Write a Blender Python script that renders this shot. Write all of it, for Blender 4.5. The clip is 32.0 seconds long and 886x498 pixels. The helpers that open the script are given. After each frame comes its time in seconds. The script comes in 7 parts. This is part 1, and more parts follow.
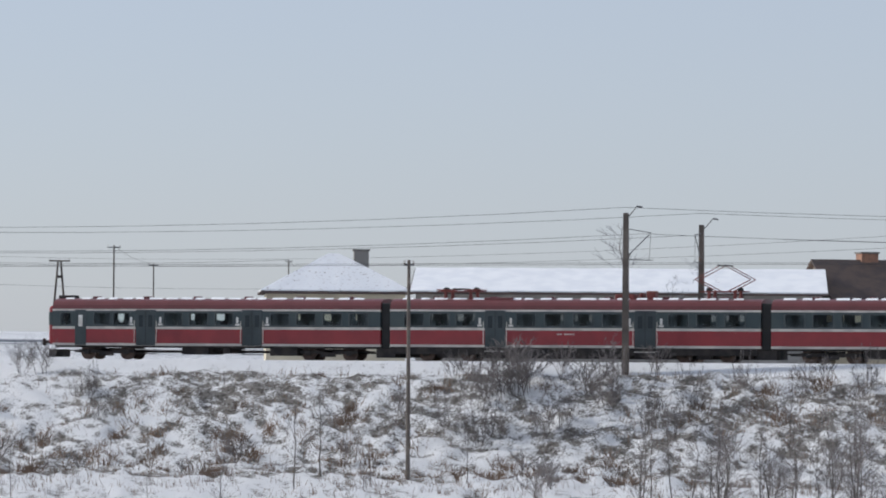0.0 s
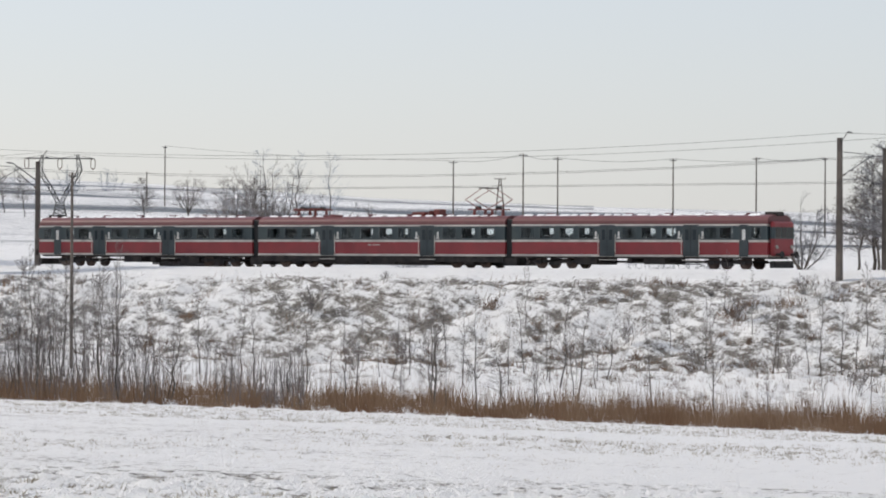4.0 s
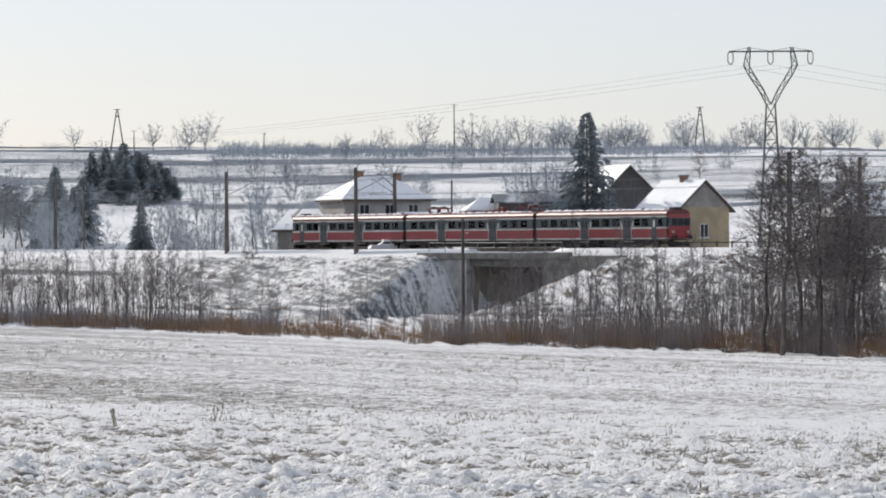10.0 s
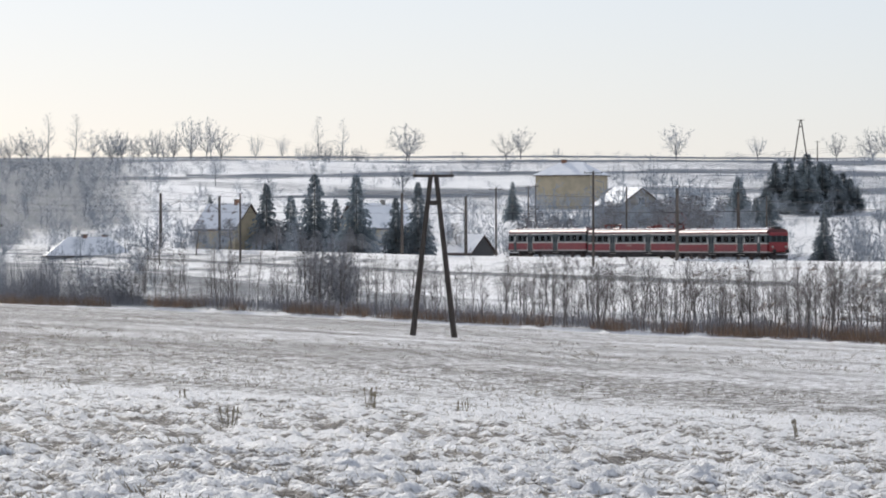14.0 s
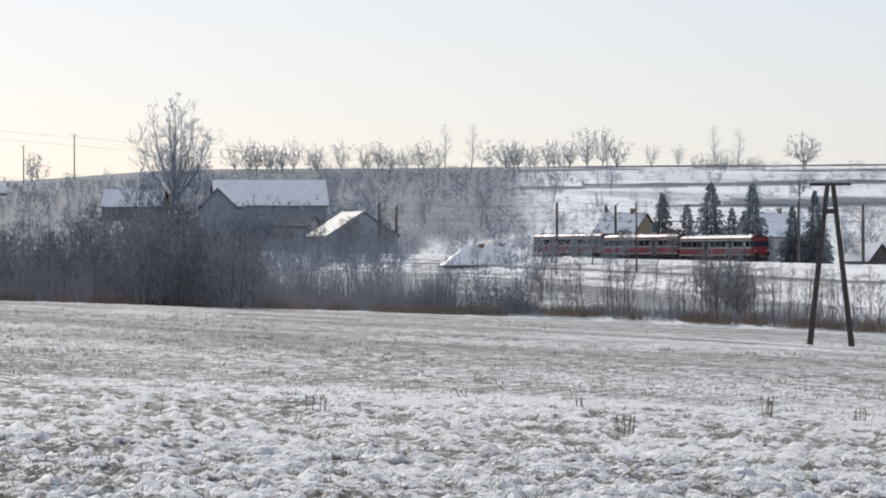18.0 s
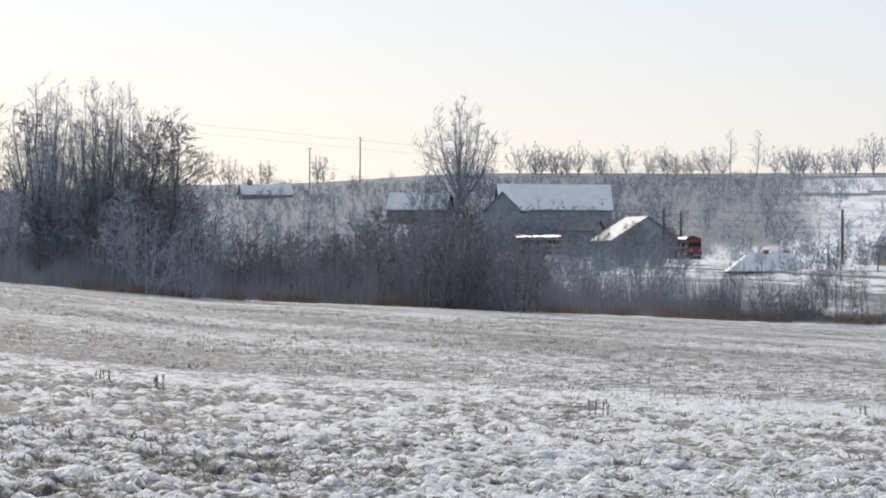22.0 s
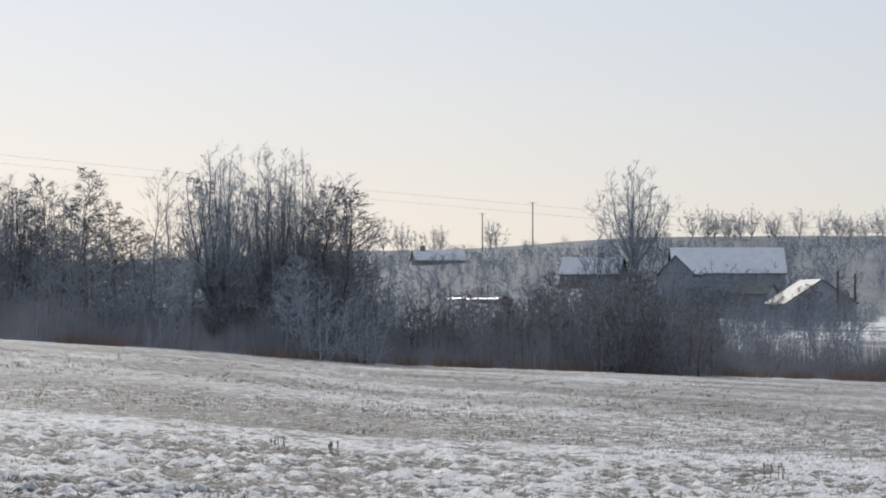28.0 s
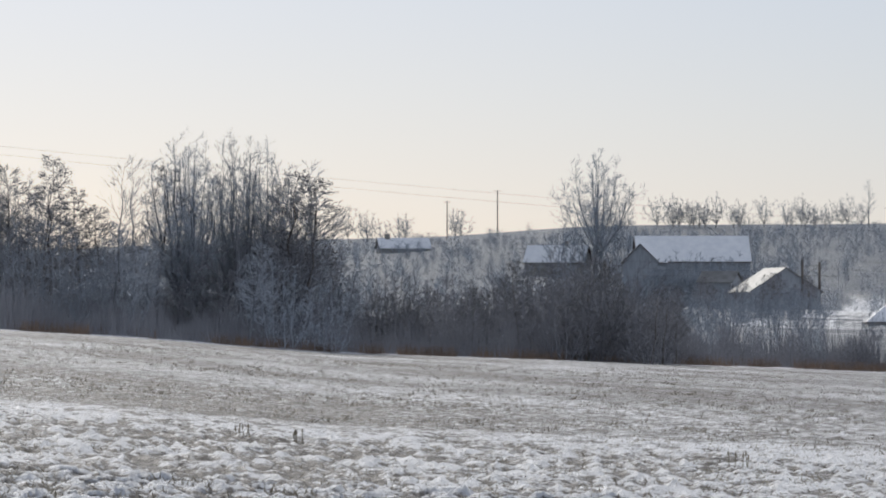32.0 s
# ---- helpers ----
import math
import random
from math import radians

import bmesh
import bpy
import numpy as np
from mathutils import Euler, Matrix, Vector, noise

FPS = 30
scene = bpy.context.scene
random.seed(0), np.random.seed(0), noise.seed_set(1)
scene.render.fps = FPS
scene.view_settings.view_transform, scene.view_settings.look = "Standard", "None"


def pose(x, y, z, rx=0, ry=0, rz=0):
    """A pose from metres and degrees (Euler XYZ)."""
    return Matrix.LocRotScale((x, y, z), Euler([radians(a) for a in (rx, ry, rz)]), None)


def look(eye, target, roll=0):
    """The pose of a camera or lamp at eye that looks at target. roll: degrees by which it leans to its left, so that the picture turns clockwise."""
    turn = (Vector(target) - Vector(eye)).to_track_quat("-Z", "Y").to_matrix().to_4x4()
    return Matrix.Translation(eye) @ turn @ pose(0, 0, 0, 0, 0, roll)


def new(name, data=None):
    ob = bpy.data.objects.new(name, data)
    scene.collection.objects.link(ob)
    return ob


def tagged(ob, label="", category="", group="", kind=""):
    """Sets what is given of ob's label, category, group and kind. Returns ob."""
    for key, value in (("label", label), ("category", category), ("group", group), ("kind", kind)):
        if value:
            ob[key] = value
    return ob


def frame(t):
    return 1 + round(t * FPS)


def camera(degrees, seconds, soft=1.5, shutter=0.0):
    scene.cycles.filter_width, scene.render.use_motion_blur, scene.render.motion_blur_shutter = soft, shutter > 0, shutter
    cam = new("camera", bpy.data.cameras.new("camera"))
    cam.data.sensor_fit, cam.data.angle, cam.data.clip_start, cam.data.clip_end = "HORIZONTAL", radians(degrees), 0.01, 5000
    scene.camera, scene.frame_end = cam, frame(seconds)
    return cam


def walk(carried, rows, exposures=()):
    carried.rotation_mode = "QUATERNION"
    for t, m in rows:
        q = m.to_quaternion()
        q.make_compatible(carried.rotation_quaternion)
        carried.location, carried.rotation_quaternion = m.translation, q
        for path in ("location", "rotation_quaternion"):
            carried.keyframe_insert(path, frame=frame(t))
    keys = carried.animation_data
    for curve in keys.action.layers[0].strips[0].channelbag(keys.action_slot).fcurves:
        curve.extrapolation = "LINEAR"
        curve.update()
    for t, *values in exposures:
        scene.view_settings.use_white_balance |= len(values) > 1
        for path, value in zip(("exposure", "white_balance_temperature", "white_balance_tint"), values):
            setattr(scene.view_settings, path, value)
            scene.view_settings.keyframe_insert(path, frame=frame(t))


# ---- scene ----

# ------------------------------------------------------------------ camera
EYE = Vector((0.0, 0.0, 9.0))          # eye level; the valley floor lies near z = 0


def spot(bearing, dist, z=0.0):
    """A place by its bearing in degrees (left of +Y) and its distance from the camera's stand."""
    a = radians(bearing)
    return Vector((-math.sin(a) * dist, math.cos(a) * dist, z))


cam = camera(12.26, 32.0, soft=1.9)
# seconds, bearing, tilt, lean
TURN = [
    (0, 19.458, 1.392, 0.34), (0.5, 21.158, 1.024, 0.02), (1, 23.575, 0.023, -0.09), (1.5, 26.504, -0.409, -0.06),
    (2, 29.742, -0.532, 0.01), (2.5, 32.834, -0.331, 0.04), (4.5, 40.347, 0.261, 0.31), (5, 43.119, 0.450, 0.16),
    (5.5, 44.456, 0.451, -0.40), (6, 46.461, 0.248, -0.23), (6.5, 48.384, 0.154, -0.06), (7, 50.000, 0.163, 0.15),
    (7.5, 51.612, 0.121, -0.06), (8, 53.297, 0.104, 0.07), (8.5, 54.429, -0.136, 0.13), (9, 55.387, -0.178, -0.03),
    (9.5, 56.418, -0.182, -0.01), (10, 57.727, -0.135, -0.41), (10.5, 58.750, -0.190, -0.22), (11, 59.959, -0.220, 0.08),
    (11.5, 61.306, -0.237, 0.09), (12, 62.580, -0.250, 0.04), (12.5, 63.731, -0.258, 0.12), (13, 64.944, -0.208, 0.05),
    (13.5, 66.181, -0.002, -0.20), (14, 67.187, 0.048, -0.04), (14.5, 68.074, 0.090, 0.01), (16.5, 70.968, -0.082, 0.38),
    (17, 71.652, -0.039, 0.08), (17.5, 72.266, 0.127, -0.02), (18, 72.686, 0.185, -0.18), (18.5, 73.147, 0.208, -0.32),
    (19, 73.720, 0.245, -0.48), (19.5, 74.264, 0.295, -0.33), (20, 74.679, 0.264, -0.11), (20.5, 75.267, 0.282, -0.28),
    (21, 75.798, 0.262, -0.15), (21.5, 76.356, 0.228, 0.11), (22, 76.631, 0.242, 0.37), (22.5, 76.842, 0.152, 0.30),
    (23, 76.960, 0.153, 0.09), (23.5, 76.792, 0.237, 0.29), (24, 76.709, 0.282, 0.11), (24.5, 76.869, 0.292, 0.01),
    (25, 76.883, 0.330, -0.22), (25.5, 76.972, 0.591, -0.32), (26, 77.500, 0.922, -0.33), (26.5, 78.237, 1.067, -0.44),
    (28.5, 79.300, 1.082, 0.23), (29, 79.431, 0.953, 0.56), (29.5, 79.223, 0.861, 0.37), (30, 79.174, 0.837, 0.38),
    (30.5, 78.936, 0.860, 0.17), (31, 78.685, 0.918, 0.09), (31.5, 78.531, 0.895, -0.06), (32, 78.547, 0.971, -0.00),
]
walk(cam, [(t, look(EYE, EYE + spot(b, 100.0, 100.0 * math.tan(radians(p))), r)) for t, b, p, r in TURN],
     exposures=[(0, -0.14, 6200, 10), (1, 0.0, 6420, 10), (2.5, 0.08, 6650, 10), (5, 0.17, 6750, 10), (8, 0.25, 6750, 10), (9, 0.18, 6700, 10), (11, 0.04, 6550, 10),
                (14, 0.02, 6500, 10), (17, -0.08, 6400, 10), (19, -0.08, 6400, 10), (24, -0.09, 6380, 10), (26, -0.16, 6350, 10), (28.5, -0.37, 6350, 10), (32, -0.37, 6350, 10)])

# ------------------------------------------------------------------ sky and sun
SUN_BEARING, SUN_HEIGHT = 93.0, 24.0
world = bpy.data.worlds.new("winter_sky")
scene.world = world
world.use_nodes = True
wn = world.node_tree.nodes
sky = wn.new("ShaderNodeTexSky")
sky.sky_type = "NISHITA"
sky.sun_disc = False
sky.sun_elevation = radians(SUN_HEIGHT)
sky.sun_rotation = radians(-SUN_BEARING)
sky.air_density, sky.dust_density, sky.ozone_density = 1.0, 0.6, 1.5
wn["Background"].inputs["Strength"].default_value = 0.12
haze = wn.new("ShaderNodeMix")          # winter haze veils the whole sky evenly
haze.data_type = "RGBA"
haze.inputs["Factor"].default_value = 0.70
haze.inputs["B"].default_value = (4.85, 5.12, 5.5, 1)
tint = wn.new("ShaderNodeMix")          # ice crystals take the yellow out of the low sky
tint.data_type, tint.blend_type = "RGBA", "MULTIPLY"
tint.inputs["Factor"].default_value = 1.0
tint.inputs["B"].default_value = (0.94, 1.0, 1.3, 1)
world.node_tree.links.new(sky.outputs["Color"], tint.inputs["A"])
world.node_tree.links.new(tint.outputs["Result"], haze.inputs["A"])
world.node_tree.links.new(haze.outputs["Result"], wn["Background"].inputs["Color"])

sun_data = bpy.data.lights.new("sun", "SUN")
sun_data.energy, sun_data.angle, sun_data.color = 3.9, radians(1.2), (1.0, 0.945, 0.86)
sun = new("sun", sun_data)
toward = spot(SUN_BEARING, 100.0, 100.0 * math.tan(radians(SUN_HEIGHT)))
sun.matrix_world = look(toward + Vector((0, 0, 40)), Vector((0, 0, 40)))


# ------------------------------------------------------------------ materials
def material(name, base, rough=0.8, metal=0.0, second=None, scale=2.0, mix=(0.4, 0.6), bump=0.0, bump_scale=20.0,
             speckle=0.0, stretch=(1, 1, 1), coat=0.0):
    """A surface with two scales of variation: patches of a second colour and a fine grain, with a relief."""
    m = bpy.data.materials.new(name)
    m.use_nodes = True
    n, link = m.node_tree.nodes, m.node_tree.links.new
    b = n["Principled BSDF"]
    b.inputs["Roughness"].default_value, b.inputs["Metallic"].default_value = rough, metal
    b.inputs["Coat Weight"].default_value = coat
    tc = n.new("ShaderNodeTexCoord")
    mp = n.new("ShaderNodeMapping")
    mp.inputs["Scale"].default_value = stretch
    link(tc.outputs["Object"], mp.inputs["Vector"])
    second = second or tuple(c * 0.7 for c in base)
    big = n.new("ShaderNodeTexNoise")
    big.inputs["Scale"].default_value, big.inputs["Detail"].default_value = scale, 6
    ramp = n.new("ShaderNodeMapRange")
    ramp.inputs["From Min"].default_value, ramp.inputs["From Max"].default_value = mix
    blend = n.new("ShaderNodeMix")
    blend.data_type = "RGBA"
    blend.inputs["A"].default_value, blend.inputs["B"].default_value = (*base, 1), (*second, 1)
    link(mp.outputs[0], big.inputs["Vector"])
    link(big.outputs["Fac"], ramp.inputs["Value"])
    link(ramp.outputs["Result"], blend.inputs["Factor"])
    info = n.new("ShaderNodeObjectInfo")
    tone = n.new("ShaderNodeMapRange")
    tone.inputs["To Min"].default_value, tone.inputs["To Max"].default_value = 1 - speckle, 1 + speckle
    link(info.outputs["Random"], tone.inputs["Value"])
    hsv = n.new("ShaderNodeHueSaturation")
    link(blend.outputs["Result"], hsv.inputs["Color"])
    link(tone.outputs["Result"], hsv.inputs["Value"])
    link(hsv.outputs["Color"], b.inputs["Base Color"])
    if bump:
        fine = n.new("ShaderNodeTexNoise")
        fine.inputs["Scale"].default_value, fine.inputs["Detail"].default_value = bump_scale, 5
        rel = n.new("ShaderNodeBump")
        rel.inputs["Strength"].default_value, rel.inputs["Distance"].default_value = bump, 0.05
        link(mp.outputs[0], fine.inputs["Vector"])
        link(fine.outputs["Fac"], rel.inputs["Height"])
        link(rel.outputs["Normal"], b.inputs["Normal"])
    return m


def snowy_ground():
    """Thin snow over ploughed soil, stubble and dead grass; the grass shows through in streaks and patches."""
    m = bpy.data.materials.new("snowy_field")
    m.use_nodes = True
    n, link = m.node_tree.nodes, m.node_tree.links.new
    b = n["Principled BSDF"]
    b.inputs["Roughness"].default_value = 0.75
    b.inputs["Specular IOR Level"].default_value = 0.25
    tc = n.new("ShaderNodeTexCoord")
    at = n.new("ShaderNodeAttribute")
    at.attribute_name = "cover"            # how much grass and soil shows, 0 to 1
    haze_mask = n.new("ShaderNodeAttribute")
    haze_mask.attribute_name = "haze_mask"         # painted blue-grey haze instead of straw and soil, 0 to 1

    def tex(scale, detail, stretch=(1, 1, 1)):
        mp = n.new("ShaderNodeMapping")
        mp.inputs["Scale"].default_value = stretch
        t = n.new("ShaderNodeTexNoise")
        t.inputs["Scale"].default_value, t.inputs["Detail"].default_value = scale, detail
        t.inputs["Roughness"].default_value = 0.65
        link(tc.outputs["Object"], mp.inputs["Vector"])
        link(mp.outputs[0], t.inputs["Vector"])
        return t

    def math_node(op, x, y):
        k = n.new("ShaderNodeMath")
        k.operation = op
        for i, v in enumerate((x, y)):
            if isinstance(v, (int, float)):
                k.inputs[i].default_value = v
            else:
                link(v, k.inputs[i])
        return k.outputs[0]

    streak = tex(0.11, 8, (0.35, 1.0, 1.0))
    patch = tex(1.6, 7)
    grain = tex(9.0, 4)
    mixed = math_node("ADD", math_node("MULTIPLY", streak.outputs["Fac"], 0.14),
                      math_node("ADD", math_node("MULTIPLY", patch.outputs["Fac"], 0.42), math_node("MULTIPLY", grain.outputs["Fac"], 0.44)))
    show = math_node("ADD", mixed, math_node("SUBTRACT", math_node("MULTIPLY", at.outputs["Fac"], 0.4), 0.2))
    rng = n.new("ShaderNodeMapRange")
    rng.inputs["From Min"].default_value, rng.inputs["From Max"].default_value = 0.505, 0.59
    link(show, rng.inputs["Value"])
    earth = n.new("ShaderNodeMix")
    earth.data_type = "RGBA"
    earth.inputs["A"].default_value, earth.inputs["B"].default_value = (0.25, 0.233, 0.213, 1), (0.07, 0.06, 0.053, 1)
    clods = tex(3.4, 5)
    dark = n.new("ShaderNodeMapRange")
    dark.inputs["From Min"].default_value, dark.inputs["From Max"].default_value = 0.38, 0.62
    link(clods.outputs["Fac"], dark.inputs["Value"])
    link(dark.outputs["Result"], earth.inputs["Factor"])
    # blue-grey ground colour that stands in for haze and shade
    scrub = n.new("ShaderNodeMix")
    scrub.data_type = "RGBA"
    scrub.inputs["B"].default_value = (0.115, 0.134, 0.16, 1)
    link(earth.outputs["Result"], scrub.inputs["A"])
    link(haze_mask.outputs["Fac"], scrub.inputs["Factor"])
    snow = n.new("ShaderNodeMix")
    snow.data_type = "RGBA"
    snow.inputs["A"].default_value, snow.inputs["B"].default_value = (0.87, 0.875, 0.885, 1), (0.76, 0.76, 0.765, 1)
    link(patch.outputs["Fac"], snow.inputs["Factor"])
    out = n.new("ShaderNodeMix")
    out.data_type = "RGBA"
    link(rng.outputs["Result"], out.inputs["Factor"])
    link(snow.outputs["Result"], out.inputs["A"])
    link(scrub.outputs["Result"], out.inputs["B"])
    link(out.outputs["Result"], b.inputs["Base Color"])
    rel = n.new("ShaderNodeBump")
    rel.inputs["Strength"].default_value, rel.inputs["Distance"].default_value = 0.9, 0.18
    crumb = tex(26.0, 3)
    link(math_node("ADD", math_node("ADD", math_node("MULTIPLY", patch.outputs["Fac"], 0.55), math_node("MULTIPLY", grain.outputs["Fac"], 0.8)), math_node("MULTIPLY", crumb.outputs["Fac"], 0.32)), rel.inputs["Height"])
    link(rel.outputs["Normal"], b.inputs["Normal"])
    return m


SNOW = material("snow", (0.92, 0.925, 0.93), 0.7, second=(0.84, 0.85, 0.87), scale=0.8, bump=0.25, bump_scale=6)
FIELD = snowy_ground()
# near bark and twigs, lifted a little for haze
BARK = material("bark", (0.075, 0.064, 0.057), 0.9, second=(0.13, 0.115, 0.10), scale=3, speckle=0.25)
TWIG = material("twigs", (0.155, 0.137, 0.131), 0.9, second=(0.22, 0.197, 0.188), scale=0.6, speckle=0.3)
# paler, bluer twigs, needles and bark: distance haze painted into the base colour
HAZE_TWIG = material("haze_twigs", (0.31, 0.345, 0.39), 0.9, second=(0.39, 0.425, 0.47), scale=0.5, speckle=0.18)
GREY_TWIG = material("haze_grey_twigs", (0.33, 0.36, 0.40), 0.9, second=(0.40, 0.425, 0.46), scale=0.3, speckle=0.22)
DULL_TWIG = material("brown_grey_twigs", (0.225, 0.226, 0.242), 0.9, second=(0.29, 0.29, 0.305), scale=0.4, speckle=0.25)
CONE = material("alder_cones", (0.075, 0.062, 0.055), 0.9, second=(0.05, 0.042, 0.04), scale=4)
NEEDLE = material("spruce_needles", (0.075, 0.105, 0.098), 0.85, second=(0.12, 0.15, 0.142), scale=1.5, speckle=0.2)
HAZE_NEEDLE = material("haze_needles", (0.22, 0.26, 0.28), 0.85, second=(0.30, 0.335, 0.355), scale=1.5, speckle=0.2)
HAZE_BARK = material("haze_bark", (0.16, 0.17, 0.185), 0.9, second=(0.23, 0.24, 0.255), scale=3, speckle=0.2)
REED = material("dry_reed", (0.30, 0.20, 0.125), 0.9, second=(0.22, 0.13, 0.075), scale=0.4)
WEED = material("dead_weed", (0.29, 0.20, 0.14), 0.9, second=(0.17, 0.12, 0.09), scale=0.45)
PALE_STRAW = material("bleached_straw", (0.46, 0.41, 0.32), 0.9, second=(0.30, 0.26, 0.20), scale=0.5)
STRAW = material("dry_grass", (0.31, 0.265, 0.185), 0.9, second=(0.18, 0.15, 0.105), scale=0.5)
CONCRETE = material("concrete", (0.22, 0.21, 0.19), 0.85, second=(0.14, 0.13, 0.12), scale=1.2, bump=0.2, speckle=0.1)
OLD_WOOD = material("tarred_wood", (0.045, 0.036, 0.03), 0.85, second=(0.085, 0.07, 0.06), scale=2, stretch=(8, 8, 0.6), bump=0.3)
STEEL = material("galvanised_steel", (0.20, 0.205, 0.21), 0.55, 0.6, second=(0.12, 0.12, 0.12), scale=2)
RAIL = material("rail_steel", (0.14, 0.10, 0.08), 0.5, 0.7, second=(0.08, 0.055, 0.045), scale=2)
WIRE = material("wire", (0.07, 0.07, 0.075), 0.85)
PORCELAIN = material("insulator", (0.18, 0.12, 0.09), 0.3)
GRAVEL = material("ballast", (0.085, 0.075, 0.068), 0.9, second=(0.66, 0.66, 0.68), scale=1.1, mix=(0.42, 0.56), bump=0.6, bump_scale=14)
RED = material("red_paint", (0.29, 0.028, 0.034), 0.45, second=(0.23, 0.024, 0.03), scale=0.7, bump=0.04, coat=0.15)
ROOF_RED = material("dull_red_roof", (0.15, 0.04, 0.042), 0.42, second=(0.13, 0.035, 0.035), scale=0.8, bump=0.08)
CREAM = material("cream_stripe", (0.62, 0.58, 0.52), 0.5, second=(0.45, 0.42, 0.38), scale=1.0)
GREY_BAND = material("dark_green_grey_band", (0.035, 0.055, 0.06), 0.4, second=(0.05, 0.07, 0.07), scale=0.7, coat=0.2)
DOOR_PAINT = material("door_grey", (0.045, 0.06, 0.065), 0.45, second=(0.03, 0.042, 0.045), scale=0.8)
BLACK = material("underframe_black", (0.022, 0.02, 0.02), 0.8, second=(0.05, 0.042, 0.038), scale=1.5)
RUBBER = material("rubber", (0.02, 0.02, 0.02), 0.7)
PANTO_RED = material("red_oxide_paint", (0.22, 0.05, 0.04), 0.6)
CURTAIN = material("pale_blind", (0.75, 0.74, 0.70), 0.9, second=(0.62, 0.60, 0.55), scale=3)
DRAPE = material("grey_green_curtain", (0.085, 0.10, 0.105), 0.9, second=(0.06, 0.072, 0.077), scale=3)
SEAT = material("seat_vinyl", (0.055, 0.075, 0.08), 0.6, second=(0.04, 0.05, 0.055), scale=2)
LAMP_GLASS = material("lamp_lens", (0.5, 0.48, 0.42), 0.2)


def clear_pane(name, tint):
    """Thin clear window glass: it lets the light straight through and mirrors by its gloss."""
    m = bpy.data.materials.new(name)
    m.use_nodes = True
    n, link = m.node_tree.nodes, m.node_tree.links.new
    n.remove(n["Principled BSDF"])
    clear, shine, mix, fres = n.new("ShaderNodeBsdfTransparent"), n.new("ShaderNodeBsdfGlossy"), n.new("ShaderNodeMixShader"), n.new("ShaderNodeFresnel")
    clear.inputs["Color"].default_value = (*tint, 1)
    shine.inputs["Roughness"].default_value = 0.04
    fres.inputs["IOR"].default_value = 1.35
    link(fres.outputs["Fac"], mix.inputs["Fac"])
    link(clear.outputs[0], mix.inputs[1])
    link(shine.outputs[0], mix.inputs[2])
    link(mix.outputs[0], n["Material Output"].inputs["Surface"])
    return m


def glass_material(name, tint, alpha=0.0):
    m = bpy.data.materials.new(name)
    m.use_nodes = True
    b = m.node_tree.nodes["Principled BSDF"]
    b.inputs["Base Color"].default_value = (*tint, 1)
    b.inputs["Roughness"].default_value = 0.06
    b.inputs["Transmission Weight"].default_value = alpha
    b.inputs["IOR"].default_value = 1.45
    return m


GLASS = clear_pane("train_window_glass", (0.90, 0.93, 0.93))
DOOR_GLASS = glass_material("dark_door_glass", (0.03, 0.04, 0.045), 0.0)
PANE = glass_material("house_window_glass", (0.03, 0.035, 0.04), 0.0)


# ------------------------------------------------------------------ mesh helpers
def mesh_of(name, bm, mat):
    me = bpy.data.meshes.new(name)
    bm.to_mesh(me)
    bm.free()
    me.materials.append(mat)
    return me


def part(name, bm, mat, parent=None, label="", at=None):
    """Link a bmesh (or a ready mesh) as one mesh object under a thing or a part."""
    me = mesh_of(name, bm, mat) if isinstance(bm, bmesh.types.BMesh) else bm
    ob = new(name, me)
    if parent is not None:
        ob.parent = parent
    if at is not None:
        ob.matrix_basis = at
    if label:
        tagged(ob, label)
    return ob


def thing(name, m, label, category, group="", kind=""):
    ob = new(name)
    ob.matrix_basis = m
    return tagged(ob, label, category, group, kind)


def box(bm, x0, x1, y0, y1, z0, z1):
    v = [bm.verts.new((x, y, z)) for x in (x0, x1) for y in (y0, y1) for z in (z0, z1)]
    for f in ((0, 1, 3, 2), (4, 6, 7, 5), (0, 4, 5, 1), (2, 3, 7, 6), (0, 2, 6, 4), (1, 5, 7, 3)):
        bm.faces.new([v[i] for i in f])
    return bm


def boxes(*rows, bevel=0.0):
    bm = bmesh.new()
    for r in rows:
        box(bm, *r)
    if bevel:
        bmesh.ops.bevel(bm, geom=bm.edges[:], offset=bevel, segments=1, affect="EDGES")
    return bm


def stick(bm, a, b, ra, rb, sides=6):
    """A tapered rod from a to b."""
    a, b = Vector(a), Vector(b)
    ax = (b - a).normalized()
    u = ax.orthogonal().normalized()
    w = ax.cross(u)
    lo, hi = [], []
    for i in range(sides):
        t = 2 * math.pi * i / sides
        o = u * math.cos(t) + w * math.sin(t)
        lo.append(bm.verts.new(a + o * ra))
        hi.append(bm.verts.new(b + o * rb))
    for i in range(sides):
        j = (i + 1) % sides
        bm.faces.new((lo[i], lo[j], hi[j], hi[i]))
    bm.faces.new(lo[::-1])
    bm.faces.new(hi)
    return bm


def sticks(*rows, sides=6):
    bm = bmesh.new()
    for a, b, ra, rb in rows:
        stick(bm, a, b, ra, rb, sides)
    return bm


def extrude_profile(pts, axis_from, axis_to):
    """A prism along x of a closed outline in (y, z)."""
    bm = bmesh.new()
    a = [bm.verts.new((axis_from, y, z)) for y, z in pts]
    b = [bm.verts.new((axis_to, y, z)) for y, z in pts]
    k = len(pts)
    for i in range(k):
        j = (i + 1) % k
        bm.faces.new((a[i], a[j], b[j], b[i]))
    bm.faces.new(a[::-1])
    bm.faces.new(b)
    bmesh.ops.recalc_face_normals(bm, faces=bm.faces[:])
    return bm


# ------------------------------------------------------------------ the plan of the land
TRACK_Y = 222.0                         # the train's track lies this far off, abreast of the camera


def smooth(t):
    t = np.clip(t, 0, 1)
    return t * t * (3 - 2 * t)


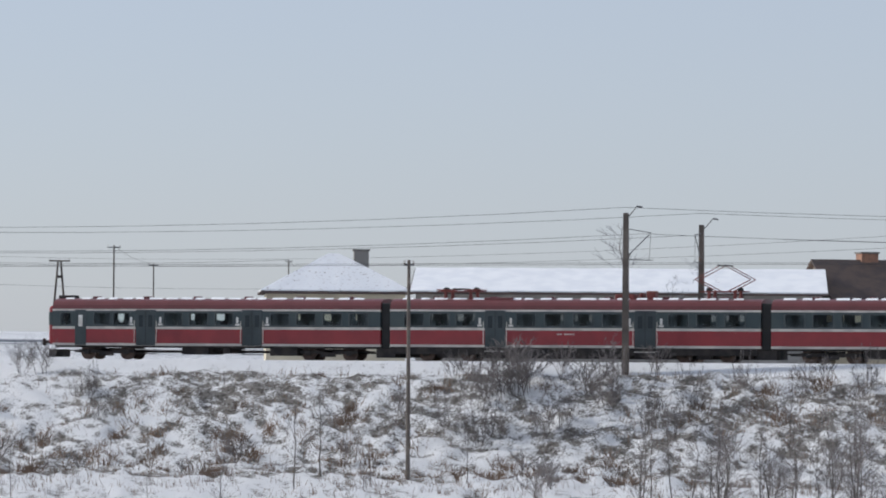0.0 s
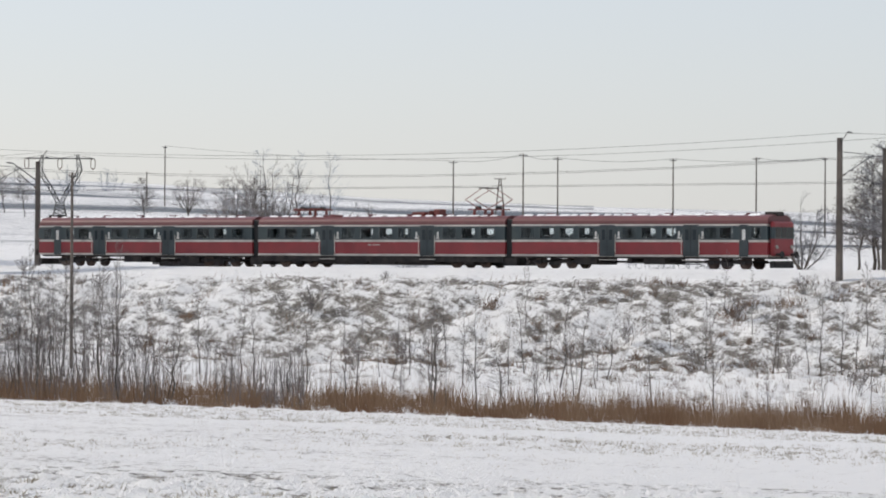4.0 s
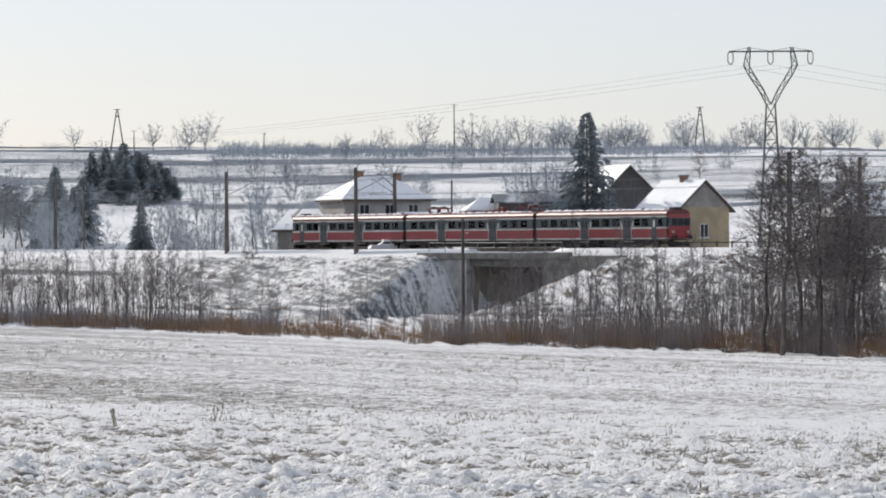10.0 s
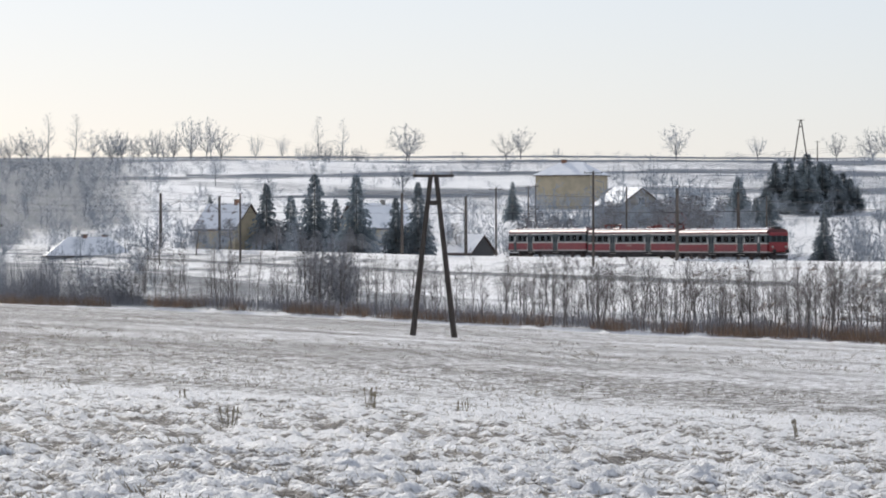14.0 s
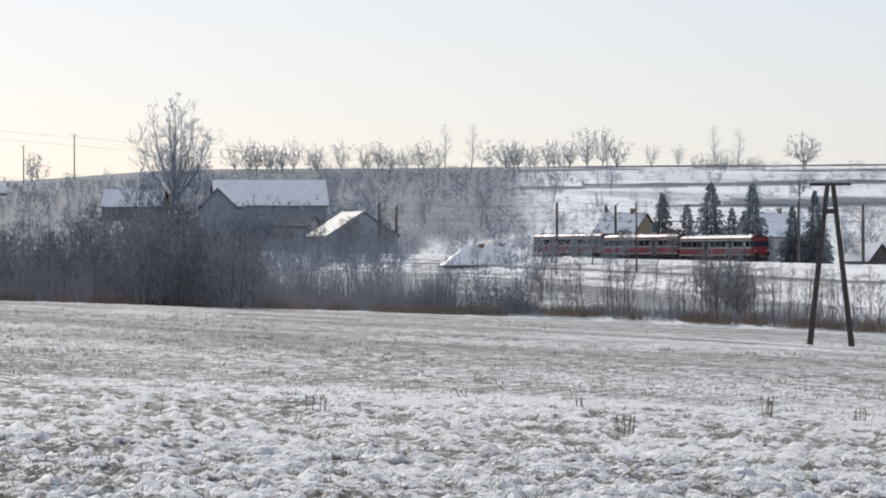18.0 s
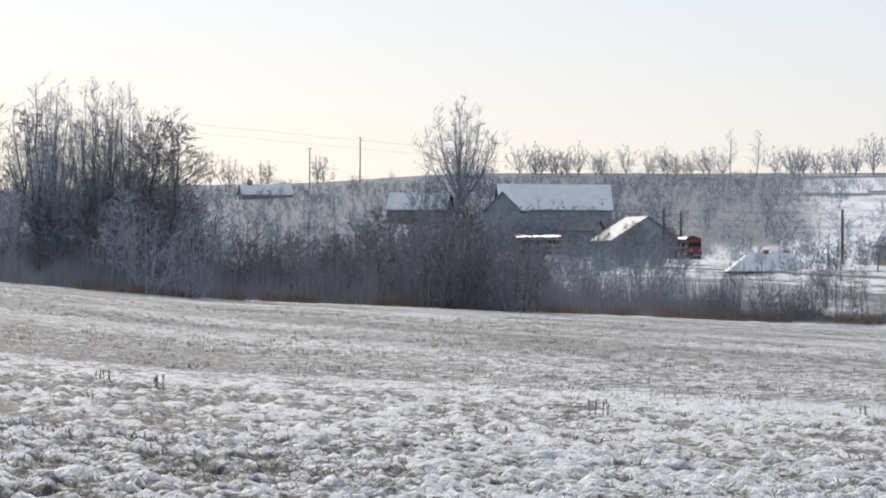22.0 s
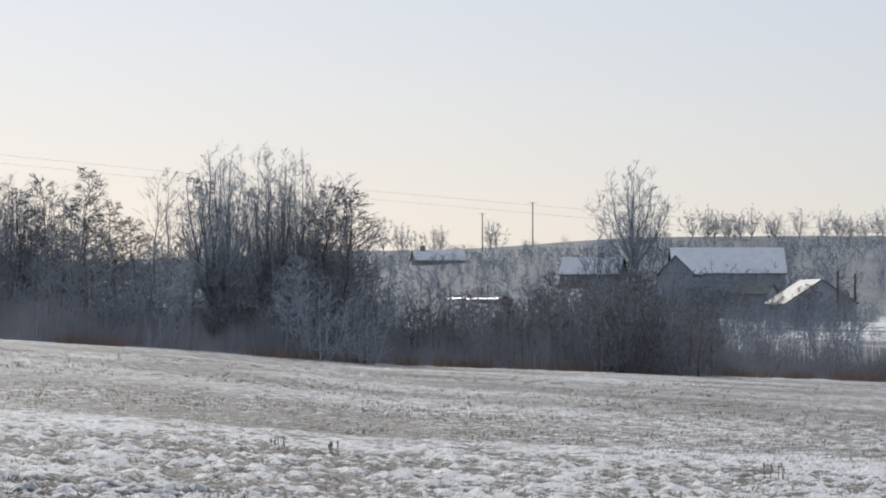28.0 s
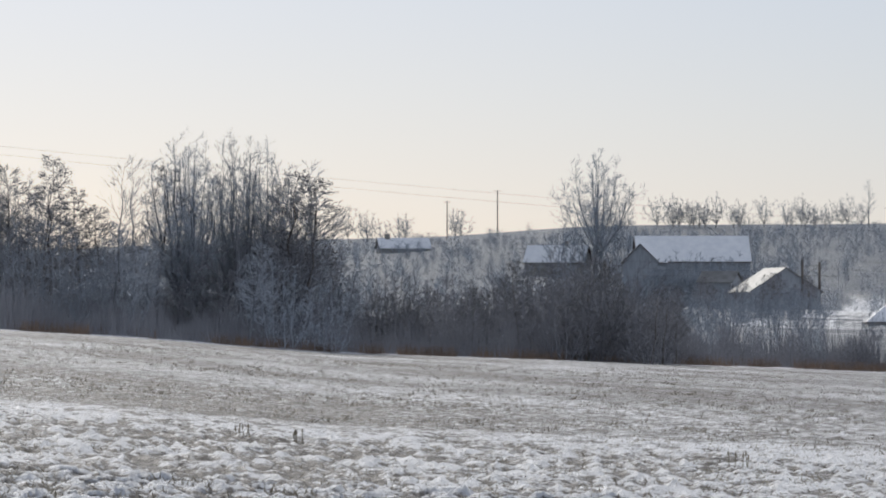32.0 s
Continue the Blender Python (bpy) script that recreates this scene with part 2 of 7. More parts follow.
def track_y(s):
    """How far off the far track's centre line is, s metres to the left of the camera."""
    return TRACK_Y - 1.1e-4 * np.maximum(s - 180.0, 0.0) ** 2 - 16.0 * smooth((s - 480.0) / 270.0)


def lerp_table(x, xs, ys):
    return np.interp(x, xs, ys)


def rail_z(s):
    """Height of the rail tops along the line."""
    return 9.0 + lerp_table(s, (-200, 80, 250, 400, 500, 600, 720, 900, 1500), (-0.7, -0.72, -0.9, -1.05, -0.45, 0.85, 2.3, 3.8, 6.4))


# the far edge of the ploughed field, by bearing: distance and height
EDGE_B = (-20, 10, 17, 24, 30, 36, 47, 58, 65, 71, 74, 77, 80, 83, 86, 100)
EDGE_D = (175, 160, 163, 170, 188, 206, 246, 320, 398, 470, 475, 430, 410, 395, 385, 380)
EDGE_Z = (0.7, 0.7, 0.7, 0.7, 0.7, 0.7, 0.7, 0.8, 1.2, 2.4, 3.4, 4.7, 5.6, 7.3, 8.5, 10.5)
RIDGE_B = (0, 20, 26, 32, 35, 39, 42, 47, 52, 60, 66, 72, 79, 90, 110)
RIDGE_E = (15, 18, 25, 70, 85, 99, 123, 143, 153, 163, 171, 168, 156, 150, 150)
RIDGE_DIST = 1400.0


def track_hit(b):
    """s and distance at which a bearing meets the line."""
    s = np.linspace(-120, 1500, 3241)
    bear = np.degrees(np.arctan2(s, track_y(s)))
    return np.interp(b, bear, s)


BRIDGE, BRIDGE_FLOOR = (319.0, 331.0), 1.3      # the underpass: from, to along the line; its floor


def bank_z(q, s, z_edge):
    """Height of the ground across the line: q metres beyond the far track's centre."""
    rail = rail_z(s)
    fade = np.clip((s - 420.0) / 200.0, 0, 1)              # the bank gets low where the land climbs to the line
    foot = np.maximum(2.3, z_edge + 0.4) * (1 - fade) + (rail - 2.6) * fade
    crown = rail - 0.55
    behind = np.minimum(rail - 1.6, 7.2) * (1 - fade) + (rail - 1.2) * fade
    z = np.where(q < -19.5, z_edge + (foot - z_edge) * smooth((q + 54) / 34.5), 0.0)
    z = np.where((q >= -19.5) & (q < -6.9), foot + (crown - 0.05 - foot) * smooth((q + 19.5) / 12.6) ** 0.9, z)
    z = np.where((q >= -6.9) & (q < -6.2), crown - 0.05 + 0.68 * (q + 6.9) / 0.7, z)      # snow heaped along the shoulder
    z = np.where((q >= -6.2) & (q < 5.2), crown + 0.63 * np.clip((-4.4 - q) / 1.8, 0, 1), z)
    z = np.where(q >= 5.2, crown + (behind - crown) * smooth((q - 5.2) / 24.0), z)
    return z


def ground_z(x, y):
    """Height of the land at a place (arrays or numbers)."""
    x, y = np.asarray(x, float), np.asarray(y, float)
    b, d = np.degrees(np.arctan2(-x, y)), np.hypot(x, y)
    bb = np.clip(b, -20, 100)
    de, ze = np.interp(bb, EDGE_B, EDGE_D), np.interp(bb, EDGE_B, EDGE_Z)
    field = 7.3 + (ze - 7.3) * d / de
    s = track_hit(np.clip(bb, -20, 88.5))
    dt = np.hypot(s, track_y(s))
    q = np.clip((d - dt) * np.cos(np.radians(np.clip(bb, -60, 84))), -54, 30)
    q = np.where(d > de, np.maximum(q, -54 + (d - de) * 0.12), q)
    bank = bank_z(np.clip(q, -54, 30), s, ze)
    cut = BRIDGE_FLOOR + np.maximum(np.maximum(0.62 * (BRIDGE[0] - 4.5 + x), 1.5 * (-x - BRIDGE[1] - 0.4)), 0)
    inside = (-x > BRIDGE[0] - 0.4) & (-x < BRIDGE[1] + 0.4)
    bank = np.where((q > -30) & ((q < -6.9) | inside) & (q < 9), np.minimum(bank, np.maximum(cut, BRIDGE_FLOOR)), bank)
    dh = np.minimum(dt, 690.0)
    t = np.clip((d - dh - 60) / (RIDGE_DIST + 400 * smooth((bb - 76) / 10) - dh - 60), 0, 1.6)
    ridge = 9.0 + np.interp(bb, RIDGE_B, RIDGE_E) / 7300.0 * RIDGE_DIST
    z = np.where(d <= de, field, bank)
    behind = bank_z(np.full_like(q, 30.0), s, ze)
    hill = behind + (ridge - behind) * np.where(t < 1, np.power(np.clip(t, 0, 1), 0.85), 1 - (t - 1) * 0.3)
    z = np.where((d > dh + 60) & (d > de), hill, z)
    return z


def gz(x, y):
    return float(ground_z(x, y))


def field_noise(x, y, seed):
    """Rolling value noise on arrays."""
    def h(i, j):
        v = np.sin(i * 127.1 + j * 311.7 + seed * 74.7) * 43758.5453
        return v - np.floor(v)
    c, s = math.cos(0.5 + seed * 1.3), math.sin(0.5 + seed * 1.3)
    x, y = x * c - y * s + 0.31 * seed, x * s + y * c
    i, j = np.floor(x), np.floor(y)
    u, v = smooth(x - i), smooth(y - j)
    return (h(i, j) * (1 - u) + h(i + 1, j) * u) * (1 - v) + (h(i, j + 1) * (1 - u) + h(i + 1, j + 1) * u) * v


def make_ground():
    """One sheet from the camera's feet to the horizon, in rays: fine clods near by, the railway bank across it."""
    view = np.concatenate([np.arange(9, 12, 0.3), np.arange(12, 44, 0.125), np.arange(44, 89, 0.108), [89, 90, 92, 95, 100, 108, 120, 140, 165, 195, 230, 265, 290, 310, 325, 338, 350, 358, 363, 366, 368]])
    cols = []
    near = np.concatenate([[0.5, 4, 10, 18, 25], np.arange(30, 47, 0.095), np.arange(47, 72, 0.27), np.arange(72, 128, 0.7)])
    frac = np.linspace(0, 1, 60)[1:]
    for b in view:
        bb = b if b <= 180 else b - 360
        bc = float(np.clip(bb, -20, 100))
        de = float(np.interp(bc, EDGE_B, EDGE_D))
        s = float(track_hit(min(max(bc, -20), 88.5)))
        dt = math.hypot(s, float(track_y(np.array(s))))
        k = 1 / math.cos(radians(min(max(bc, -60), 84)))
        mid = 128 + (de - 128) * frac
        qd = np.array([dt + q * k for q in np.concatenate([np.linspace(-50, -19.5, 16), np.linspace(-19, -7.15, 36), (-6.9, -6.55, -6.2, -5.2, -4.4, -3, 0, 3, 5.2, 6.2, 9, 13, 18, 24, 30)])])
        lo = de + 2
        qd = np.where(qd < lo, lo, qd)
        qd = np.maximum.accumulate(qd + np.arange(len(qd)) * 1e-3)
        last = max(qd[-1], dt + 40 * k)
        rid = RIDGE_DIST + 400 * float(smooth((bc - 76) / 10))
        far = last + (max(rid, last + 200) - last) * np.linspace(0, 1, 40)[1:]
        out = far[-1] + np.array([60, 200, 600, 1500, 3000])
        cols.append(np.concatenate([near, mid, qd, far, out]))
    R = np.array(cols)
    B = np.radians(view)[:, None] * np.ones(R.shape[1])
    X, Y = -np.sin(B) * R, np.cos(B) * R
    b2 = np.where(view > 180, view - 360, view)
    Z = ground_z(X, Y)
    away = (np.degrees(np.abs((B + np.pi) % (2 * np.pi) - np.pi)) > 100) & (R < 400)
    Z = np.where(away, 7.3 + 0 * Z, Z)
    # clods and furrows near by, soft swells farther out
    rough = (0.45 * smooth((128 - R) / 20) + 0.55 * smooth((78 - R) / 16)) * smooth((R - 26) / 3)
    lump = np.abs(2 * field_noise(X / 0.27, Y / 0.27, 1) - 1)
    gate = 0.35 + 0.65 * smooth((field_noise(X / 1.3, Y / 1.0, 17) - 0.25) * 2)
    clod = (1 - lump) ** 1.6 * 0.04 * gate + field_noise(X / 0.13, Y / 0.13, 2) ** 2.2 * 0.12 + field_noise(X / 0.23, Y / 0.23, 18) ** 2 * 0.085 + field_noise(X / 1.1, Y / 0.9, 3) * 0.015
    Z = Z + rough * (clod - 0.085)
    de2 = np.interp(np.clip(b2, -20, 100), EDGE_B, EDGE_D)[:, None]
    swell = (field_noise(X / 24, Y / 17, 4) - 0.5) * 0.14 + (field_noise(X / 3.1, Y / 2.6, 5) - 0.5) * 0.03 * smooth((60 - R) / 20)
    Z = Z + np.where((R > 30) & (R < de2), swell, 0)
    crust = np.random.RandomState(8).uniform(-0.5, 0.5, R.shape)      # broken crust and stubble farther out
    Z = Z + np.where(R < de2, crust * 0.04 * smooth((R - 70) / 30), 0)
    crust = np.where(R > de2, crust * smooth((66 - b2) / 8)[:, None], crust)
    s2 = np.array([track_hit(min(max(float(b), -20), 88.5)) for b in b2])[:, None]
    q2 = (R - np.hypot(s2, track_y(s2))) * np.cos(np.radians(np.clip(b2, -60, 84)))[:, None]
    even = (0.25 + 0.75 * smooth((66 - b2) / 8))[:, None]         # the bank is smoother where it runs low
    slope = smooth((q2 + 24) / 4) * smooth((-6.7 - q2) / 1.5)
    Z = Z + even * slope * ((field_noise(X / 2.4, Y / 1.7, 6) - 0.5) * 0.35 + (field_noise(X / 0.8, Y / 0.6, 7) - 0.5) * 0.42 + crust * 0.2)
    ditch = (R > de2) * smooth((-18 - q2) / 3)
    Z = Z + even * ditch * (crust * 0.22 + (field_noise(X / 1.1, Y / 1.1, 24) - 0.5) * 0.25)
    hill = smooth((q2 - 40) / 100) * (R < 2200)
    Z = Z + hill * (field_noise(X / 140, Y / 90, 8) - 0.5) * 3.0
    # how far the darker ground colours show through the snow
    cover = 0.42 + 0 * R
    # near by, the dark colour grows in the hollows between clods
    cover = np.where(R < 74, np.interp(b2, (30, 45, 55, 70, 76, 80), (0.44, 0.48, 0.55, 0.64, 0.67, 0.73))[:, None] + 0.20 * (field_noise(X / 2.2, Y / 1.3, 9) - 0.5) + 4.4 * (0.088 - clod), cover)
    cover = np.where(R < 29, 0.5 + 0 * R, cover)
    cover = np.where((R >= 74) & (R < de2), np.interp(b2, (30, 38, 50, 58, 66, 75, 86), (0.28, 0.38, 0.46, 0.56, 0.64, 0.67, 0.72))[:, None] + 0.20 * (field_noise(X / 30, Y / 6, 10) - 0.5) - 0.08 * crust, cover)
    wheel = smooth((R - 66) / 2) * smooth((80 - R) / 3) * smooth((b2 - 46) / 6)[:, None]       # a smoother strip of snow across the field
    cover = cover - 0.12 * wheel * (0.5 + field_noise(X / 4, Y / 4, 26))
    cover = np.where(R >= de2, 0.25 + 0.2 * (field_noise(X / 9, Y / 5, 11) - 0.5), cover)
    cover = np.where((q2 > 6) & (R > de2), cover + 0.19 * smooth((b2 - 57) / 4)[:, None], cover)
    cover = np.where((q2 <= 6) & (R > de2), cover + 0.16 * smooth((b2 - 66) / 3)[:, None], cover)
    cover = cover + ditch * (0.12 + 0.22 * smooth((b2 - 42) / 6)[:, None] - 0.9 * crust * 0.6) + slope * (0.32 + 0.06 * smooth((b2 - 44) / 8)[:, None] + 0.26 * even * (field_noise(X / 3.0, Y / 2.0, 12) - 0.45) + 0.35 * even * (field_noise(X / 0.7, Y / 0.6, 15) - 0.5) - 0.35 * crust)
    lawn = slope * smooth((b2 - 61.0) / 1.6)[:, None]
    cover = cover * (1 - lawn) + lawn * (0.50 + 0.1 * smooth((b2 - 66) / 3)[:, None] + 0.4 * (field_noise(X / 4.0, Y / 2.0, 27) - 0.5))
    ledge = smooth((q2 + 13.0) / 0.6) * smooth((-11.4 - q2) / 0.5) * smooth((b2 - 61.5) / 1.0)[:, None]
    cover = np.maximum(cover, 0.85 * ledge)
    bands = (np.sin(R / 34.0 + 2.0 * field_noise(X / 300, Y / 300, 13)) > 0.86) * 0.5
    # slope snow dulled all over in place of haze
    cover = np.where(q2 > 120, 0.50 + bands + 0.2 * (field_noise(X / 60, Y / 25, 14) - 0.5), cover)
    # undergrowth under the thickets and woods at the left, strips of painted haze on the slope
    bb = b2[:, None] + 0 * R
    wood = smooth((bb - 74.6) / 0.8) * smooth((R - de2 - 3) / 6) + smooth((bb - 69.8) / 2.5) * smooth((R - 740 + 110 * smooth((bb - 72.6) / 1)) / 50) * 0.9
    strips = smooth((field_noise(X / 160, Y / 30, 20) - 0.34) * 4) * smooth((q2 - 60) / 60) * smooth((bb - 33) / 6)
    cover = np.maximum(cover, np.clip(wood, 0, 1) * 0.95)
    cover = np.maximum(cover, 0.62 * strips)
    haze_mask = np.clip(np.maximum(wood, (q2 > 40) * 1.0), 0, 1)
    haze_mask = np.maximum(haze_mask, 0.75 * np.maximum(slope, ditch) * smooth((bb - 40) / 8))     # weeds on the bank, greyed for shade and haze
    nc, nr = R.shape
    verts = np.stack([X, Y, Z], -1).reshape(-1, 3)
    centre = len(verts)
    verts = np.vstack([verts, [[0, 0, 7.3]]])
    i, j = np.meshgrid(np.arange(nc), np.arange(nr - 1), indexing="ij")
    a, c = (i * nr + j).ravel(), (((i + 1) % nc) * nr + j).ravel()
    quads = np.stack([a, c, c + 1, a + 1], -1)
    me = bpy.data.meshes.new("ground")
    me.from_pydata(verts, [], np.concatenate([quads]).tolist() + [[int(k) * nr, centre, ((int(k) + 1) % nc) * nr] for k in range(nc)])
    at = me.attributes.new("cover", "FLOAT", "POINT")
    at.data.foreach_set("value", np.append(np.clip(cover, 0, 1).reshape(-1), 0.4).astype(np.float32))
    ah = me.attributes.new("haze_mask", "FLOAT", "POINT")
    ah.data.foreach_set("value", np.append(haze_mask.reshape(-1), 0.0).astype(np.float32))
    me.materials.append(FIELD)
    me.shade_smooth()
    me.update()
    bm_ok = new("ground", me)
    tagged(bm_ok, "thinly snow-covered ploughed field and railway bank with dead grass", "ground", kind="structure")


make_ground()


# ------------------------------------------------------------------ the railway line
def line_pose(s, q=0.0, z=0.0):
    """A pose on the line: x points back along it (to the right as seen), y away from the camera."""
    y0, y1 = float(track_y(np.array(s - 1.0))), float(track_y(np.array(s + 1.0)))
    turn = math.degrees(math.atan2(y1 - y0, 2.0))
    return pose(-s, float(track_y(np.array(s))) + q, float(rail_z(s)) + z, 0, 0, -turn)


def strip(points, width, height, mat, name, parent=None, label=""):
    """A bar of rectangular section along a line of points."""
    bm = bmesh.new()
    rows = []
    for p in points:
        p = Vector(p)
        rows.append([bm.verts.new(p + Vector((0, dy, dz))) for dy, dz in ((-width / 2, 0), (width / 2, 0), (width / 2, height), (-width / 2, height))])
    for a, b in zip(rows, rows[1:]):
        for i in range(4):
            j = (i + 1) % 4
            bm.faces.new((a[i], a[j], b[j], b[i]))
    bmesh.ops.recalc_face_normals(bm, faces=bm.faces[:])
    return part(name, bm, mat, parent, label)


def make_track(q, label):
    t = thing("railway_track", Matrix(), label, "railway track", "tracks of the line", "structure")
    ss = list(range(-60, 1300, 10))
    bm = bmesh.new()
    rows = []
    for s in ss:
        c = line_pose(s, q)
        rows.append([bm.verts.new(c @ Vector((0, y, z))) for y, z in ((-2.1, -0.62), (-1.5, -0.27), (1.5, -0.27), (2.1, -0.62))])
    for a, b in zip(rows, rows[1:]):
        for i in range(3):
            bm.faces.new((a[i], a[i + 1], b[i + 1], b[i]))
    bmesh.ops.recalc_face_normals(bm, faces=bm.faces[:])
    part("ballast", bm, GRAVEL, t, "snow-dusted stone ballast")
    for side in (-0.75, 0.75):
        strip([line_pose(s, q + side, -0.16).translation for s in ss], 0.07, 0.16, RAIL, "rail", t)
    sleepers = bmesh.new()
    s = -50.0
    while s < 420:
        m = line_pose(s, q)
        v = [m @ Vector((x, y, z)) for x in (-0.12, 0.12) for y in (-1.3, 1.3) for z in (-0.36, -0.22)]
        vv = [sleepers.verts.new(p) for p in v]
        for f in ((4, 6, 7, 5), (0, 1, 3, 2), (1, 5, 7, 3), (0, 4, 5, 1)):
            sleepers.faces.new([vv[i] for i in f])
        s += 1.2
    part("sleepers", sleepers, CONCRETE, t)


make_track(0.0, "snow-dusted far track of the line on stone ballast")
make_track(-3.9, "snow-dusted near track of the line on stone ballast")



# ------------------------------------------------------------------ bridge over the underpass
def make_bridge():
    s0, s1 = BRIDGE
    mid = (s0 + s1) / 2
    m = line_pose(mid)
    t = thing("railway_bridge", m, "weathered concrete railway bridge with stained wing walls", "bridge")
    h = (s1 - s0) / 2
    top = -0.6
    floor = BRIDGE_FLOOR - m.translation.z - 0.8
    part("deck", boxes((-h - 2.0, h + 2.0, -7.5, 6.4, top - 1.05, top - 0.02), bevel=0.05), CONCRETE, t)
    part("edge_beam", boxes((-h - 8.5, h + 4.5, -8.05, -7.45, top - 0.35, top + 0.28), bevel=0.04), CONCRETE, t, "snow-capped concrete edge beam")
    part("edge_snow", boxes((-h - 8.4, h + 4.4, -8.02, -7.48, top + 0.28, top + 0.36)), SNOW, t, "strip of snow")
    # stained abutments, coloured lighter to make up for weak light in the underpass
    for name, x0, x1 in (("abutment", -h - 1.0, -h), ("abutment", h, h + 1.0)):
        part(name, boxes((x0, x1, -7.2, 6.2, floor, top - 1.0), bevel=0.04), LIT_STAINED_CONCRETE, t)
    for sgn, far in ((-1, 7.0), (1, 12.5)):
        bm = bmesh.new()
        pts = [(sgn * (h + (4.7 if sgn > 0 else 0.2)), floor), (sgn * (h + 0.2), floor)][(sgn < 0):] + [(sgn * (h + 0.2), top - 0.02), (sgn * (h + far), top - 0.02), (sgn * (h + far), top - 0.9)]
        a = [bm.verts.new((x, -7.85, z)) for x, z in pts]
        b = [bm.verts.new((x, -7.25, z)) for x, z in pts]
        bm.faces.new(a)
        bm.faces.new(b[::-1])
        for i in range(len(pts)):
            j = (i + 1) % len(pts)
            bm.faces.new((a[i], b[i], b[j], a[j]))
        bmesh.ops.recalc_face_normals(bm, faces=bm.faces[:])
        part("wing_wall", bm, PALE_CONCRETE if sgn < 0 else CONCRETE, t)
    for k in range(9):
        x = -h - 7 + k * (2 * h + 10) / 8
        part("railing_post", sticks(((x, -7.55, top + 0.25), (x, -7.55, top + 1.25), 0.035, 0.035)), STEEL, t)
    for z in (0.75, 1.22):
        part("handrail", sticks(((-h - 7, -7.55, top + z), (h + 3, -7.55, top + z), 0.028, 0.028)), STEEL, t)


LIT_STAINED_CONCRETE = material("lit_stained_concrete", (0.36, 0.32, 0.27), 0.85, second=(0.22, 0.19, 0.16), scale=0.9, stretch=(2, 2, 0.5), bump=0.2)
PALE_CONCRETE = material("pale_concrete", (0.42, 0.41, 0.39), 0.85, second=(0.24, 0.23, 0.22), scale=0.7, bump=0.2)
make_bridge()


# ------------------------------------------------------------------ masts, poles and wires
def tube(points, rad, mat, name, label, category, group=""):
    """A thin wire through a row of points."""
    verts, faces = [], []
    for i, p in enumerate(points):
        p = Vector(p)
        a, b = Vector(points[max(i - 1, 0)]), Vector(points[min(i + 1, len(points) - 1)])
        d = (b - a).normalized()
        u = d.cross(Vector((0, 0, 1))).normalized()
        w = u.cross(d)
        verts += [p + u * rad, p + w * rad, p - u * rad, p - w * rad]
        if i:
            o = 4 * i
            faces += [(o - 4 + k, o - 4 + (k + 1) % 4, o + (k + 1) % 4, o + k) for k in range(4)]
    return tagged(new(name, py_mesh(name, verts, faces, mat)), label, category, group)


def py_mesh(name, verts, faces, mat):
    me = bpy.data.meshes.new(name)
    me.from_pydata([tuple(v) for v in verts], [], faces)
    me.materials.append(mat)
    me.update()
    return me


def sag(a, b, dip, n=14):
    a, b = Vector(a), Vector(b)
    return [a.lerp(b, i / n) - Vector((0, 0, 4 * dip * (i / n) * (1 - i / n))) for i in range(n + 1)]


def insulator(bm, p, axis, n=3, r=0.07):
    for i in range(n):
        c = Vector(p) + Vector(axis) * (0.1 * i)
        stick(bm, c, c + Vector(axis) * 0.05, r, r * 0.55, 8)
    return bm


def catenary_mast(s, near, height=8.75, double=False):
    q = -7.0 if near else 3.1
    m = line_pose(s, q, -0.55)
    t = thing("catenary_mast", m, "slim concrete catenary mast with a steel bracket", "mast", "masts of the overhead line")
    foot = gz(m.translation.x, m.translation.y) - m.translation.z - 0.4
    w = 0.17
    bm = bmesh.new()
    lo = [bm.verts.new((x * w, y * w, min(foot, -0.3))) for x, y in ((-1, -1), (1, -1), (1, 1), (-1, 1))]
    hi = [bm.verts.new((x * w * 0.72, y * w * 0.72, height)) for x, y in ((-1, -1), (1, -1), (1, 1), (-1, 1))]
    for i in range(4):
        j = (i + 1) % 4
        bm.faces.new((lo[i], lo[j], hi[j], hi[i]))
    bm.faces.new(hi)
    bm.faces.new(lo[::-1])
    part("post", bm, MAST, t)
    side = 1 if near else -1
    arm = 3.1
    br = sticks(((0, 0, 6.3), (0.5, side * arm, 7.75), 0.035, 0.03), ((0, 0, 7.9), (0.5, side * arm, 7.75), 0.025, 0.025),
                ((0, 0, 6.2), (0.5, side * (arm + 0.3), 6.25), 0.03, 0.025), ((0.5, side * arm, 7.75), (0.45, side * (arm - 0.2), 6.25), 0.015, 0.015))
    bracket = part("bracket", br, STEEL, t)
    ib = bmesh.new()
    insulator(ib, (0.02, side * 0.25, 6.4), (0.14, side * 0.93, 0.44))
    part("insulator", ib, PORCELAIN, bracket)
    cap = sticks(((0, 0, height - 0.4), (0.65, side * -0.1, height + 0.35), 0.03, 0.03), ((0.65, side * -0.1, height + 0.35), (0.95, side * -0.1, height + 0.3), 0.05, 0.05))
    part("feeder_arm", cap, STEEL, t)
    if double:
        part("second_bracket", sticks(((0, 0, 6.9), (-2.6, 0, 8.3), 0.05, 0.04), ((-2.6, 0, 8.3), (-3.2, 0, 8.35), 0.06, 0.06), ((0, 0, 8.3), (0.9, 0, 9.2), 0.05, 0.04)), STEEL, t)
    return m


